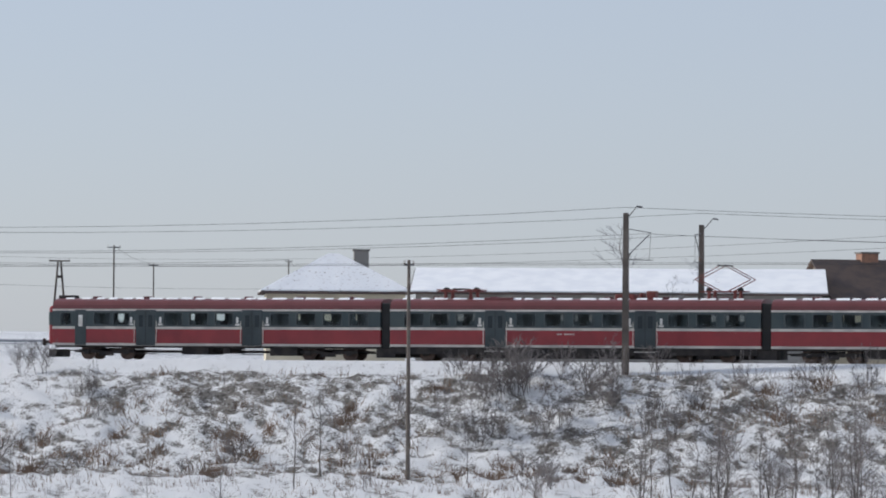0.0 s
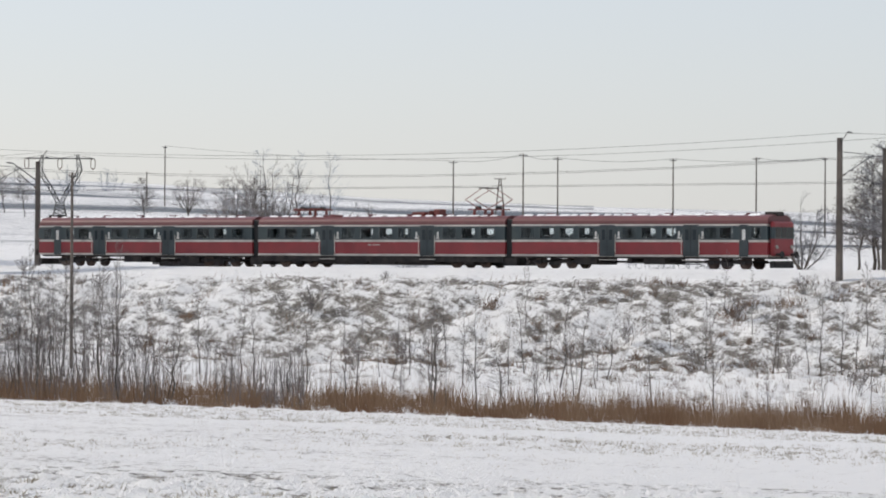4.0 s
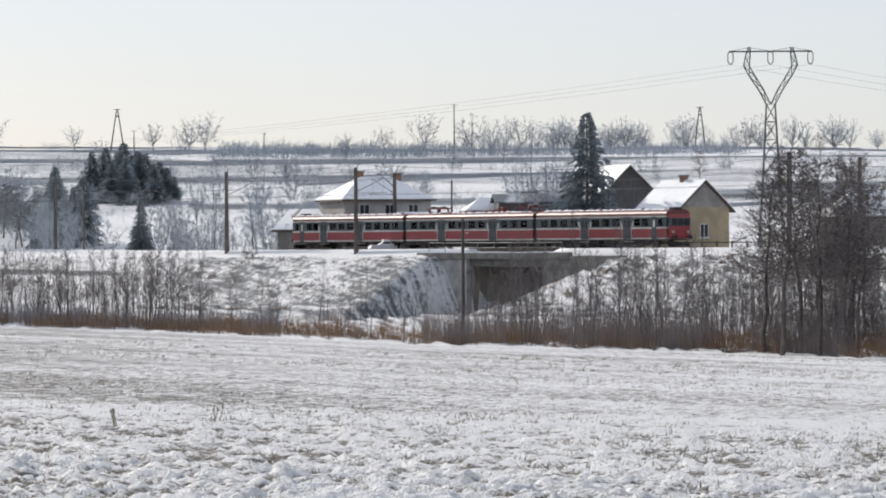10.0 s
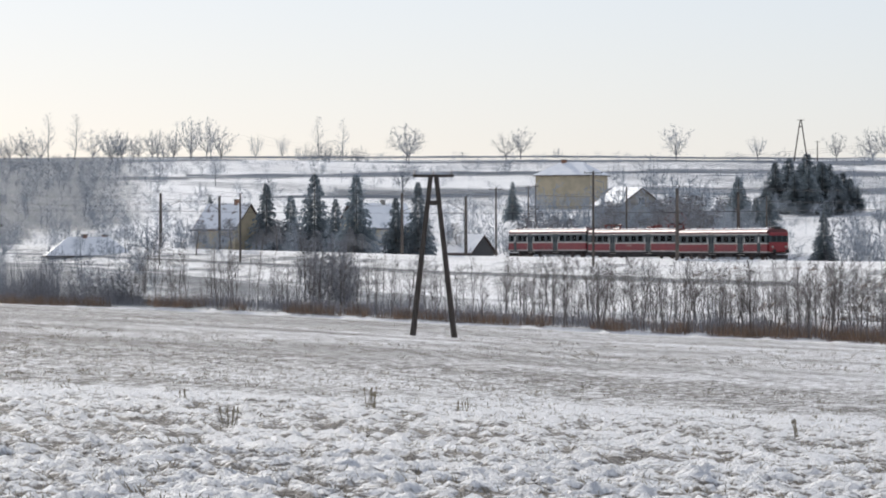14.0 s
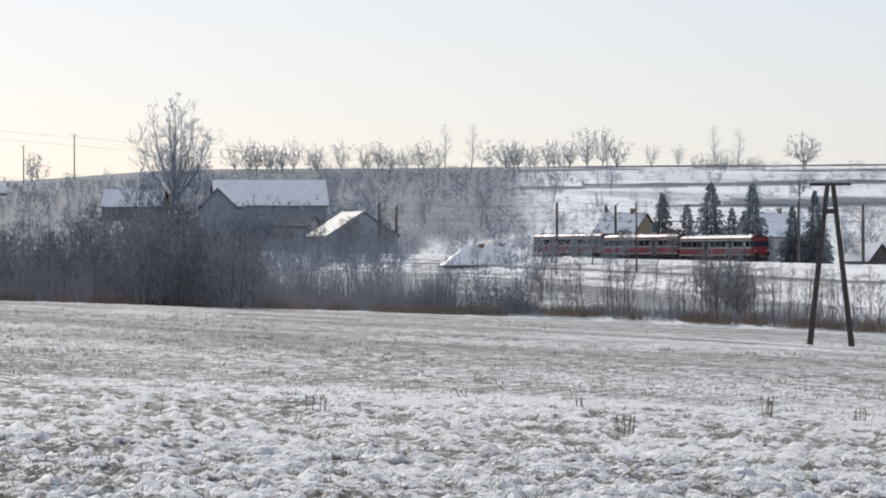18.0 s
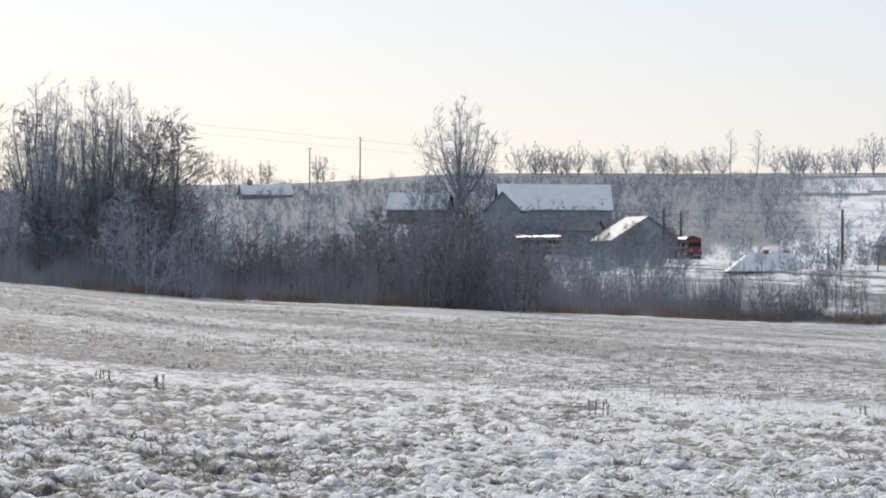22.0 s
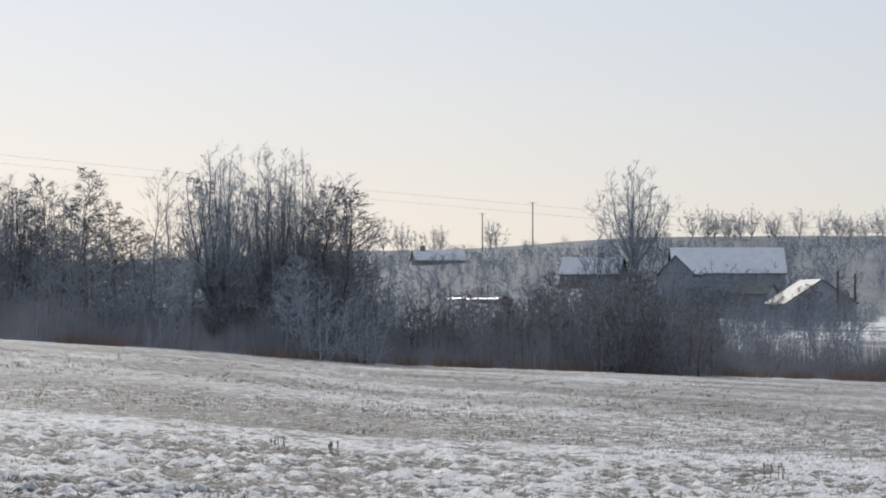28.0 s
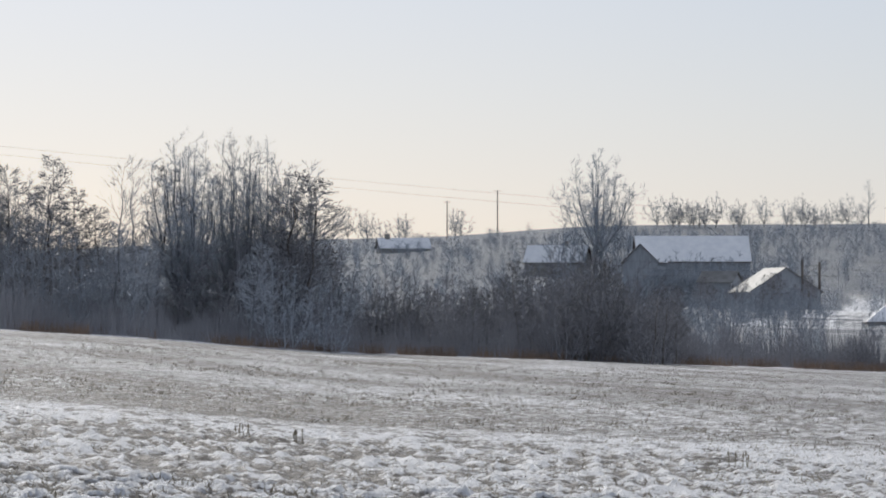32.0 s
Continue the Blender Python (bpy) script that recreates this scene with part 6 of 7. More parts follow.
    for i in range(12):
        b = r.uniform(17.4, 19.3)
        p = spot(b, (float(track_y(np.array(float(track_hit(b))))) + r.uniform(-11.5, -7.6)) / math.cos(radians(b)))
        plant("scrub", p.x, p.y, r.uniform(1.5, 2.4), r.uniform(0, 6.28), 1.3, "shrubs on the railway bank")
    for i in range(16):
        b = (r.uniform(18.3, 19.5), r.uniform(24.1, 24.5), r.uniform(16.0, 18.0), r.uniform(13.4, 16.2))[i % 4]
        p = spot(b, (float(track_y(np.array(float(track_hit(b))))) + r.uniform(-15.0, -8.0)) / math.cos(radians(b)))
        plant("bush", p.x, p.y, r.uniform(2.0, 3.8) if i % 4 != 1 else 1.8, r.uniform(0, 6.28), 1.1, "shrubs on the railway bank")
    # low shrubs on the slope
    for i in range(120):
        b = r.uniform(13, 66)
        s = float(track_hit(b))
        q = r.uniform(-21, -7.8) if r.random() < 0.75 else r.uniform(-40, -21)
        p = spot(b, (float(track_y(np.array(s))) + q) / math.cos(radians(b)))
        if -p.x > 312 and -p.x < 338:
            continue
        plant("scrub", p.x, p.y, r.uniform(0.9, 2.3), r.uniform(0, 6.28), 1.2, "shrubs on the railway bank")


plant_all()


# ------------------------------------------------------------------ reeds, weeds and stubble
def blades(name, spots, mat, label, category, fine=False):
    """Many flat blades, each a narrow leaning triangle pair: (x, y, z, height, width, lean x, lean y)."""
    spots = np.asarray(spots)
    n = len(spots)
    x, y, z, h, w, lx, ly = spots.T
    bear = np.arctan2(-x, y)
    rx, ry = np.cos(bear), np.sin(bear)
    v = np.zeros((n, 4, 3))
    v[:, 0] = np.stack([x - rx * w / 2, y - ry * w / 2, z], -1)
    v[:, 1] = np.stack([x + rx * w / 2, y + ry * w / 2, z], -1)
    v[:, 2] = np.stack([x + rx * w * 0.3 + lx * 0.6, y + ry * w * 0.3 + ly * 0.6, z + h * 0.65], -1)
    v[:, 3] = np.stack([x + lx, y + ly, z + h], -1)
    k = np.arange(n)[:, None] * 4
    faces = np.concatenate([k + np.array([[0, 1, 2]]), k + np.array([[0, 2, 3]])])
    if fine:
        v = v[:, (0, 1, 3)]
        faces = np.arange(n)[:, None] * 3 + np.array([[0, 1, 2]])
    me = bpy.data.meshes.new(name)
    me.from_pydata(v.reshape(-1, 3), [], faces.tolist())
    me.materials.append(mat)
    me.update()
    return tagged(new(name, me), label, category, kind="stuff")


def lowland():
    rs = np.random.RandomState(3)
    # reeds along the ditch
    n = 80000
    b = rs.uniform(13.5, 67, n)
    de = np.interp(b, EDGE_B, EDGE_D)
    depth = rs.uniform(0.6, 9.5, n)
    d = de + depth / np.cos(np.radians(np.clip(b, 0, 80)))
    x, y = -np.sin(np.radians(b)) * d, np.cos(np.radians(b)) * d
    keep = field_noise(x / 3.6, y / 3.2, 21) + 0.45 * field_noise(x / 1.1, y / 1.1, 22) > 0.47 + 0.2 * (depth > 6)
    x, y, b = x[keep], y[keep], b[keep]
    h = rs.uniform(0.35, 1.75, len(x)) * (0.25 + 1.3 * field_noise(x / 1.5, y / 1.5, 23))
    h = h * (1 - 0.75 * smooth((b - 61.5) / 3.5))
    blades("reeds", np.stack([x, y, ground_z(x, y) - 0.1, h, rs.uniform(0.02, 0.045, len(x)), rs.normal(0, 0.34, len(x)), rs.normal(0, 0.34, len(x))], -1),
           REED, "band of dry brown reeds along the ditch", "reeds", True)
    # dead weeds on the bank: scattered stalks, and hummocks of matted grass
    n = 42000
    b = rs.uniform(12.5, 66, n)
    s = track_hit(b)
    q = rs.uniform(-34, -7.3, n)
    d = (track_y(s) + q) / np.cos(np.radians(b))
    x, y = -np.sin(np.radians(b)) * d, np.cos(np.radians(b)) * d
    keep = (field_noise(x / 4.0, y / 2.6, 31) * 0.45 + 0.55 * field_noise(x / 0.9, y / 0.7, 32) > 0.52) & ~((-x > 314) & (-x < 336)) & (d > np.interp(b, EDGE_B, EDGE_D))
    x, y = x[keep], y[keep]
    blades("dead_weeds", np.stack([x, y, ground_z(x, y) - 0.25, rs.uniform(0.35, 0.75, len(x)), rs.uniform(0.02, 0.06, len(x)), rs.normal(0, 0.2, len(x)), rs.normal(0, 0.2, len(x))], -1),
           WEED, "tufts of brown dead weeds on the snowy bank", "dead grass", True)
    m, k = 1100, 42
    b = np.where(rs.uniform(0, 1, m) < 0.6, rs.uniform(12.5, 36, m), rs.uniform(36, 64, m))
    s = track_hit(b)
    q = -8.0 - 13.0 * rs.uniform(0, 1, m) ** 0.7
    d = (track_y(s) + q) / np.cos(np.radians(b))
    cx, cy = -np.sin(np.radians(b)) * d, np.cos(np.radians(b)) * d
    keep = (field_noise(cx / 7, cy / 3, 33) > 0.40) & ~((-cx > 314) & (-cx < 336))
    cx, cy = cx[keep], cy[keep]
    size = rs.uniform(0.5, 1.5, len(cx))
    ox, oy = rs.normal(0, 0.42, (len(cx), k)), rs.normal(0, 0.3, (len(cx), k))
    x, y = (cx[:, None] + ox * size[:, None]).ravel(), (cy[:, None] + oy * size[:, None]).ravel()
    h = (rs.uniform(0.3, 0.62, (len(cx), k)) * np.exp(-ox * ox * 1.6) * size[:, None] ** 0.6).ravel()
    blades("hummocks", np.stack([x, y, ground_z(x, y) - 0.12, h, rs.uniform(0.02, 0.07, len(x)), rs.normal(0, 0.22, len(x)), rs.normal(0, 0.15, len(x))], -1),
           WEED, "brown hummocks of matted dead grass on the bank", "dead grass", True)
    # undergrowth of the thicket at the left: a mass of thin stems, with brown grass at its foot
    n = 62000
    b = np.concatenate([rs.uniform(74.9, 88, n - 14000), rs.uniform(60, 72, 9000), 73.5 + rs.triangular(-2.2, 1.2, 1.6, 5000)])
    d = np.interp(b, EDGE_B, EDGE_D) + 3 + rs.uniform(0, 1, n) ** 0.8 * np.where(b < 72.5, 10, 34)
    x, y = -np.sin(np.radians(b)) * d, np.cos(np.radians(b)) * d
    h = rs.uniform(0.6, 5.4, n) * (0.3 + 1.2 * field_noise(b * 3.2, d / 12, 61)) * np.where(b > 77.8, 0.9, np.where(b < 72.5, 0.4, 1.15))
    blades("undergrowth", np.stack([x, y, ground_z(x, y) - 0.2, h, rs.uniform(0.035, 0.085, n), rs.normal(0, 0.45, n), rs.normal(0, 0.45, n)], -1),
           DULL_TWIG, "dense undergrowth of thin bare stems below the trees", "undergrowth", True)
    n = 20000
    b = np.concatenate([rs.uniform(46, 58, 16500), 46.5 - 6.5 * rs.uniform(0, 1, 3500) ** 1.5])
    d = np.interp(b, EDGE_B, EDGE_D) + 2 + rs.exponential(7.0, n)
    x, y = -np.sin(np.radians(b)) * d, np.cos(np.radians(b)) * d
    keep = (field_noise(b * 2.4, d / 8, 63) > 0.34) & (d < np.interp(b, EDGE_B, EDGE_D) + 30) & ~((-x > 300) & (-x < 340))
    x, y = x[keep], y[keep]
    n = len(x)
    blades("brush_stems", np.stack([x, y, ground_z(x, y) - 0.2, rs.uniform(0.8, 3.6, n), rs.uniform(0.02, 0.05, n), rs.normal(0, 0.3, n), rs.normal(0, 0.3, n)], -1),
           TWIG, "thin bare stems crowded under the alders", "undergrowth", True)
    n = 26000
    b = rs.uniform(60, 88, n)
    d = np.interp(b, EDGE_B, EDGE_D) + 0.6 + rs.exponential(5.0, n)
    x, y = -np.sin(np.radians(b)) * d, np.cos(np.radians(b)) * d
    keep = (field_noise(b * 3.0, d / 6, 62) > 0.38) & (d < np.interp(b, EDGE_B, EDGE_D) + 26)
    x, y = x[keep], y[keep]
    n = len(x)
    blades("ditch_grass", np.stack([x, y, ground_z(x, y) - 0.1, rs.uniform(0.4, 1.5, n), rs.uniform(0.025, 0.07, n), rs.normal(0, 0.3, n), rs.normal(0, 0.3, n)], -1),
           WEED, "brown dead grass along the field's edge", "dead grass", True)
    # stubble and grass tufts in the field
    n = 110000
    b = rs.uniform(24, 88, n)
    d = 31 + (np.interp(b, EDGE_B, EDGE_D) - 31) * rs.uniform(0, 1, n) ** 1.7
    x, y = -np.sin(np.radians(b)) * d, np.cos(np.radians(b)) * d
    clump = field_noise(x / 1.4, y / 0.9, 41) * 0.5 + field_noise(x / 7, y / 3.5, 42) * 0.5
    keep = clump > 0.47
    x, y, d = x[keep], y[keep], d[keep]
    h = rs.uniform(0.025, 0.085, len(x))
    blades("stubble", np.stack([x, y, ground_z(x, y) - 0.02, h, rs.uniform(0.006, 0.014, len(x)) * (1 + d / 90), rs.normal(0, 0.05, len(x)), rs.normal(0, 0.05, len(x))], -1),
           PALE_STRAW, "short straw-coloured stubble poking through the snow", "stubble", True)
    # clumps of straw that stand out of the snow
    m, k = 17000, 7
    b = rs.uniform(24, 88, m)
    de = np.interp(b, EDGE_B, EDGE_D)
    d = 31 + (de - 34) * rs.uniform(0, 1, m) ** 1.25
    cx, cy = -np.sin(np.radians(b)) * d, np.cos(np.radians(b)) * d
    keep = field_noise(cx / 9, cy / 4, 51) * 0.6 + field_noise(cx / 2.1, cy / 1.6, 52) * 0.4 > 0.36
    cx, cy, d = cx[keep], cy[keep], d[keep]
    size = rs.uniform(0.4, 1.15, len(cx)) * np.clip(0.85 + d / 500, 0.8, 1.2)
    x = (cx[:, None] + rs.normal(0, 0.10, (len(cx), k)) * size[:, None]).ravel()
    y = (cy[:, None] + rs.normal(0, 0.10, (len(cx), k)) * size[:, None]).ravel()
    h = (rs.uniform(0.04, 0.12, (len(cx), k)) * size[:, None]).ravel()
    w = (rs.uniform(0.012, 0.03, (len(cx), k)) * size[:, None]).ravel()
    blades("straw_clumps", np.stack([x, y, ground_z(x, y) - 0.03, h, w, rs.normal(0, 0.06, len(x)), rs.normal(0, 0.06, len(x))], -1),
           PALE_STRAW, "clumps of bleached straw in the snowy field", "dead grass", True)


lowland()


def tall_weed(b, d, h, n, seed):
    r = random.Random(seed)
    p = spot(b, d)
    t = thing("weed", pose(p.x, p.y, gz(p.x, p.y) - 0.03), "clump of dry upright weed stalks in the field", "weed", "weeds in the field")
    for k in range(n):
        x, y = r.uniform(-0.16, 0.16), r.uniform(-0.1, 0.1)
        hh = h * r.uniform(0.55, 1.0)
        tip = (x + r.uniform(-0.08, 0.08), y + r.uniform(-0.05, 0.05), hh)
        bm = sticks(((x, y, 0), tip, 0.008, 0.006), (tip, (tip[0], tip[1], hh + 0.06), 0.017, 0.008), sides=5)
        part("stalk", bm, STRAW, t)


for k, (b, d, h, n) in enumerate(((68.2, 68, 0.32, 9), (62.3, 62, 0.24, 4), (74.45, 60, 0.30, 5), (70.1, 56, 0.22, 6), (81.3, 64, 0.22, 7), (60.9, 66, 0.28, 3), (70.8, 67, 0.20, 4), (80.5, 63, 0.22, 5), (66.9, 68, 0.22, 5))):
    tall_weed(b, d, h, n, k)


# ------------------------------------------------------------------ far woods and field banks on the slope
def far_woods():
    """Rows of bare trees and scrub far up the slope, too many to count."""
    rs = np.random.RandomState(12)
    verts, faces = [], []
    for i in range(3900):
        if i >= 2700:
            b, d = rs.uniform(58, 76), rs.choice([690, 750, 840, 950, 1090, 1200]) + 30 * rs.normal()
            if math.sin(b * 1.3 + d * 0.02) < -0.35:
                continue
        elif i < 2000:
            b, d = rs.uniform(71.0, 87), rs.uniform(720, 1240)
            if b < 73.5 and d < 1000 and rs.uniform() < 0.6:
                continue
        else:
            b = rs.uniform(44, 72)
            d = rs.choice([640, 760, 900, 1060, 1240]) + 25 * math.sin(b * 1.7) + rs.normal(0, 9)
            if math.sin(b * 2.1 + d) < -0.1:
                continue
        p = spot(b, d)
        z = gz(p.x, p.y)
        h = rs.uniform(2.5, 6.0) if i < 2000 else rs.uniform(2.0, 4.5)
        for k in range(56):
            f = rs.uniform(0.15, 0.95)
            ang = rs.uniform(0, 6.28)
            a = Vector((p.x, p.y, z + h * f * 0.8)) + Vector((rs.normal(0, 0.25), rs.normal(0, 0.25), 0)) * (1 if i < 2000 else 3)
            c = a + Vector((math.cos(ang) * h * 0.24, math.sin(ang) * h * 0.24, h * rs.uniform(-0.02, 0.22)))
            u = Vector((rs.normal(), rs.normal(), 0)).normalized() * 0.024
            o = len(verts)
            verts += [a - u * 1.6, a + u * 1.6, c + u, c - u]
            faces.append((o, o + 1, o + 2, o + 3))
        o = len(verts)
        u = spot(b + 90, 0.03)
        q = Vector((p.x, p.y, z))
        verts += [q - u, q + u, q + u * 0.4 + Vector((0, 0, h * 0.8)), q - u * 0.4 + Vector((0, 0, h * 0.8))]
        faces.append((o, o + 1, o + 2, o + 3))
    for i in range(420):
        b, d = rs.uniform(53.5, 60.8), 1150 + 12 * rs.normal()
        p = spot(b, d)
        z, h = gz(p.x, p.y), rs.uniform(2.5, 5.5)
        for k in range(26):
            a = Vector((p.x + rs.normal(0, 1.2), p.y + rs.normal(0, 1.2), z + h * rs.uniform(0, 0.6)))
            c = a + Vector((rs.normal(0, 0.3), rs.normal(0, 0.3), h * rs.uniform(0.2, 0.45)))
            u = Vector((rs.normal(), rs.normal(), 0)).normalized() * 0.04
            o = len(verts)
            verts += [a - u * 1.6, a + u * 1.6, c + u, c - u]
            faces.append((o, o + 1, o + 2, o + 3))
    tagged(new("far_woods", py_mesh("far_woods", verts, faces, HAZE_TWIG)), "bare woods and hedge rows on the far slope, paled for haze", "woods", kind="stuff")


def field_banks():
    """Low grassy banks that part the fields on the slope."""
    verts, faces = [], []
    for k, (b0, b1, d0, h, drift) in enumerate(((36, 78, 1385, 0.7, 0.0), (42, 66, 1250, 0.9, 30), (45, 71, 1120, 1.0, -60), (40, 64, 1010, 0.8, 50), (47, 70, 900, 0.8, -40),
                                                (41, 60, 790, 0.7, 60), (39, 56, 690, 0.6, -30), (38, 54, 600, 0.5, 40), (60, 76, 1320, 0.8, -50), (36, 50, 1180, 0.9, 70))):
        rows = []
        for i, b in enumerate(np.arange(b0, b1, 0.25)):
            d = d0 + drift * math.sin((b - b0) / (b1 - b0) * 3.0) + 14 * noise.noise(Vector((b * 0.35, k * 3.1, 0)))
            hh = 0.62 * h * (0.75 + 0.6 * noise.noise(Vector((b * 1.9, k * 2.3, 4))))
            a, c, e = spot(b, d - 2.2), spot(b, d - 1.0), spot(b, d + 1.5)
            rows.append(len(verts))
            verts += [(a.x, a.y, gz(a.x, a.y) - 0.3), (c.x, c.y, gz(c.x, c.y) + max(hh, 0.15)), (e.x, e.y, gz(e.x, e.y) + 0.05)]
        for o in rows[:-1]:
            faces += [(o, o + 3, o + 4, o + 1), (o + 1, o + 4, o + 5, o + 2)]
    tagged(new("field_banks", py_mesh("field_banks", verts, faces, BANK)), "dark grassy banks between snowy fields on the slope", "field banks", kind="stuff")


BANK = material("bank_grass", (0.25, 0.26, 0.275), 0.95, second=(0.38, 0.39, 0.40), scale=0.05, bump=0.3)
far_woods()
field_banks()


# ------------------------------------------------------------------ the train
HALF = 1.41
FRAME_ALU = material("window_alloy", (0.10, 0.115, 0.12), 0.5, 0.2)
PALE_RAIL = material("cream_handrail", (0.66, 0.63, 0.57), 0.5)
NUMBER = material("number_paint", (0.62, 0.55, 0.5), 0.6)


def ring_box(x0, x1, z0, z1, out):
    return boxes((x0 - out, x1 + out, -HALF - out, HALF + out, z0, z1))


def roof_profile():
    pts = [(-HALF, 2.95)]
    for i in range(13):
        a = math.pi * i / 12
        c, s = math.cos(a), math.sin(a)
        pts.append((-HALF * 0.995 * (abs(c) ** 0.62) * (1 if c > 0 else -1), 2.98 + 0.62 * s ** 0.75))
    pts.append((HALF, 2.95))
    return pts


def car_window(car, x, w):
    """A window on either side of the car, so that one looks through."""
    for side in (-1, 1):
        y0, y1 = sorted((side * (HALF + 0.020), side * (HALF - 0.05)))
        f = part("window", boxes((x - w / 2, x + w / 2, y0, y1, 2.02, 2.06), (x - w / 2, x + w / 2, y0, y1, 2.725, 2.765), (x - w / 2, x - w / 2 + 0.04, y0, y1, 2.06, 2.725),
                                 (x + w / 2 - 0.04, x + w / 2, y0, y1, 2.06, 2.725)), FRAME_ALU, car)
        y0, y1 = sorted((side * (HALF + 0.004), side * (HALF - 0.006)))
        pane = part("pane", boxes((x - w / 2 + 0.04, x + w / 2 - 0.04, y0, y1, 2.06, 2.725)), GLASS, f)
        pane.visible_shadow = False


def bench(car, x0, x1):
    """A low double bench between two bays."""
    part("bench", boxes((x0, x1, -1.25, -0.45, 1.0, 2.2), (x0, x1, 0.45, 1.25, 1.0, 2.2), bevel=0.04), SEAT, car, "dark double bench inside the car")


def curtains(car, x, w, gap):
    """Dark curtains that leave the middle of a window open, wider at the top."""
    for side in (-1, 1):
        y = side * (HALF - 0.075)
        for sx in (-1, 1):
            bm = bmesh.new()
            pts = ((sx * (w / 2 + 0.03), 2.0), (sx * (w / 2 + 0.03), 2.78), (sx * gap, 2.78), (sx * gap, 2.36), (sx * gap * 0.45, 2.3), (sx * gap * 0.45, 2.0))
            lo = [bm.verts.new((x + px, y - 0.012, pz)) for px, pz in pts]
            hi = [bm.verts.new((x + px, y + 0.012, pz)) for px, pz in pts]
            bm.faces.new(lo)
            bm.faces.new(hi[::-1])
            for i in range(6):
                bm.faces.new((lo[i], hi[i], hi[(i + 1) % 6], lo[(i + 1) % 6]))
            bmesh.ops.recalc_face_normals(bm, faces=bm.faces[:])
            part("curtain", bm, DRAPE, car, "dark drawn-back curtain")


def car_door(car, x, w, wide=True):
    d = part("door", boxes((x - w / 2, x + w / 2, -HALF - 0.024, -HALF + 0.03, 0.86, 2.93), bevel=0.01), DOOR_PAINT, car)
    for sx in ((-1, 1) if wide else (0,)):
        cx = x + sx * w * 0.24
        part("door_window", boxes((cx - 0.13, cx + 0.13, -HALF - 0.031, -HALF, 1.95, 2.62)), DOOR_GLASS if wide else CURTAIN, d)
    if wide:
        part("door_gap", boxes((x - 0.012, x + 0.012, -HALF - 0.029, -HALF, 0.9, 2.9)), RUBBER, d)
        for sx in (-1, 1):
            part("handrail", sticks(((x + sx * (w / 2 + 0.07), -HALF - 0.06, 1.02), (x + sx * (w / 2 + 0.07), -HALF - 0.06, 2.3), 0.022, 0.022)), PALE_RAIL, car, "cream handrail")
            part("notice", boxes((x + sx * (w / 2 + 0.30) - 0.07, x + sx * (w / 2 + 0.30) + 0.07, -HALF - 0.016, -HALF, 2.16, 2.5),
                                 (x + sx * (w / 2 + 0.30) - 0.14, x + sx * (w / 2 + 0.30) + 0.14, -HALF - 0.016, -HALF, 2.02, 2.13)), CURTAIN, car, "small white notice beside the door")
        for z in (0.34, 0.6):
            part("step", boxes((x - w / 2, x + w / 2, -HALF - 0.05, -HALF + 0.3, z, z + 0.05)), PALE_RAIL if z > 0.5 else BLACK, car, "worn metal step")


def bogie(car, x):
    b = part("bogie", boxes((x - 1.75, x + 1.75, -1.05, -0.9, 0.42, 0.62), (x - 1.75, x + 1.75, 0.9, 1.05, 0.42, 0.62), (x - 0.3, x + 0.3, -1.05, 1.05, 0.38, 0.7),
                            (x - 0.45, x + 0.45, -1.12, -1.0, 0.25, 0.5)), BLACK, car)
    for dx in (-1.25, 1.25):
        for side in (-0.76, 0.76):
            bm = bmesh.new()
            stick(bm, (x + dx, side - 0.065, 0.46), (x + dx, side + 0.065, 0.46), 0.46, 0.46, 18)
            part("wheel", bm, RAIL, b)
        part("axle_box", boxes((x + dx - 0.16, x + dx + 0.16, -1.12, -0.98, 0.34, 0.6), bevel=0.02), BLACK, b)


def pantograph(car, x, lift):
    """Base frame on insulators, two linked arms and the collector head, raised by lift metres."""
    base = 3.98
    p = part("pantograph", boxes((x - 1.25, x + 1.25, -0.75, -0.67, base, base + 0.07), (x - 1.25, x + 1.25, 0.67, 0.75, base, base + 0.07),
                                 (x - 1.25, x - 1.17, -0.75, 0.75, base, base + 0.07), (x + 1.17, x + 1.25, -0.75, 0.75, base, base + 0.07)), PANTO_RED, car, "red-oxide current collector")
    for dx in (-0.75, 0.75):
        for dy in (-0.6, 0.6):
            part("insulator", sticks(((x + dx, dy, 3.45), (x + dx, dy, base), 0.13, 0.09), sides=10), PANTO_RED, p)
    top = base + lift
    kz = base + 0.06 + lift * 0.45
    out = 1.35 if lift < 1 else 1.62
    for sx in (-1, 1):
        for dy in (-0.55, 0.55):
            part("lower_arm", sticks(((x + sx * 0.35, dy, base + 0.06), (x + sx * out, dy * 0.9, kz), 0.035, 0.03)), PANTO_RED, p)
            part("upper_arm", sticks(((x + sx * out, dy * 0.9, kz), (x + sx * 0.2, dy * 1.05, top), 0.028, 0.022)), PANTO_RED, p)
        part("spring_drum", sticks(((x + sx * 0.9, -0.2, base + 0.14), (x + sx * 0.9, 0.2, base + 0.14), 0.13, 0.13), sides=10), BLACK, p)
    head = x
    for sx in (-1, 1):
        part("collector_strip", boxes((head + sx * 0.18 - 0.05, head + sx * 0.18 + 0.05, -0.85, 0.85, top, top + 0.07), bevel=0.01), BLACK, p)


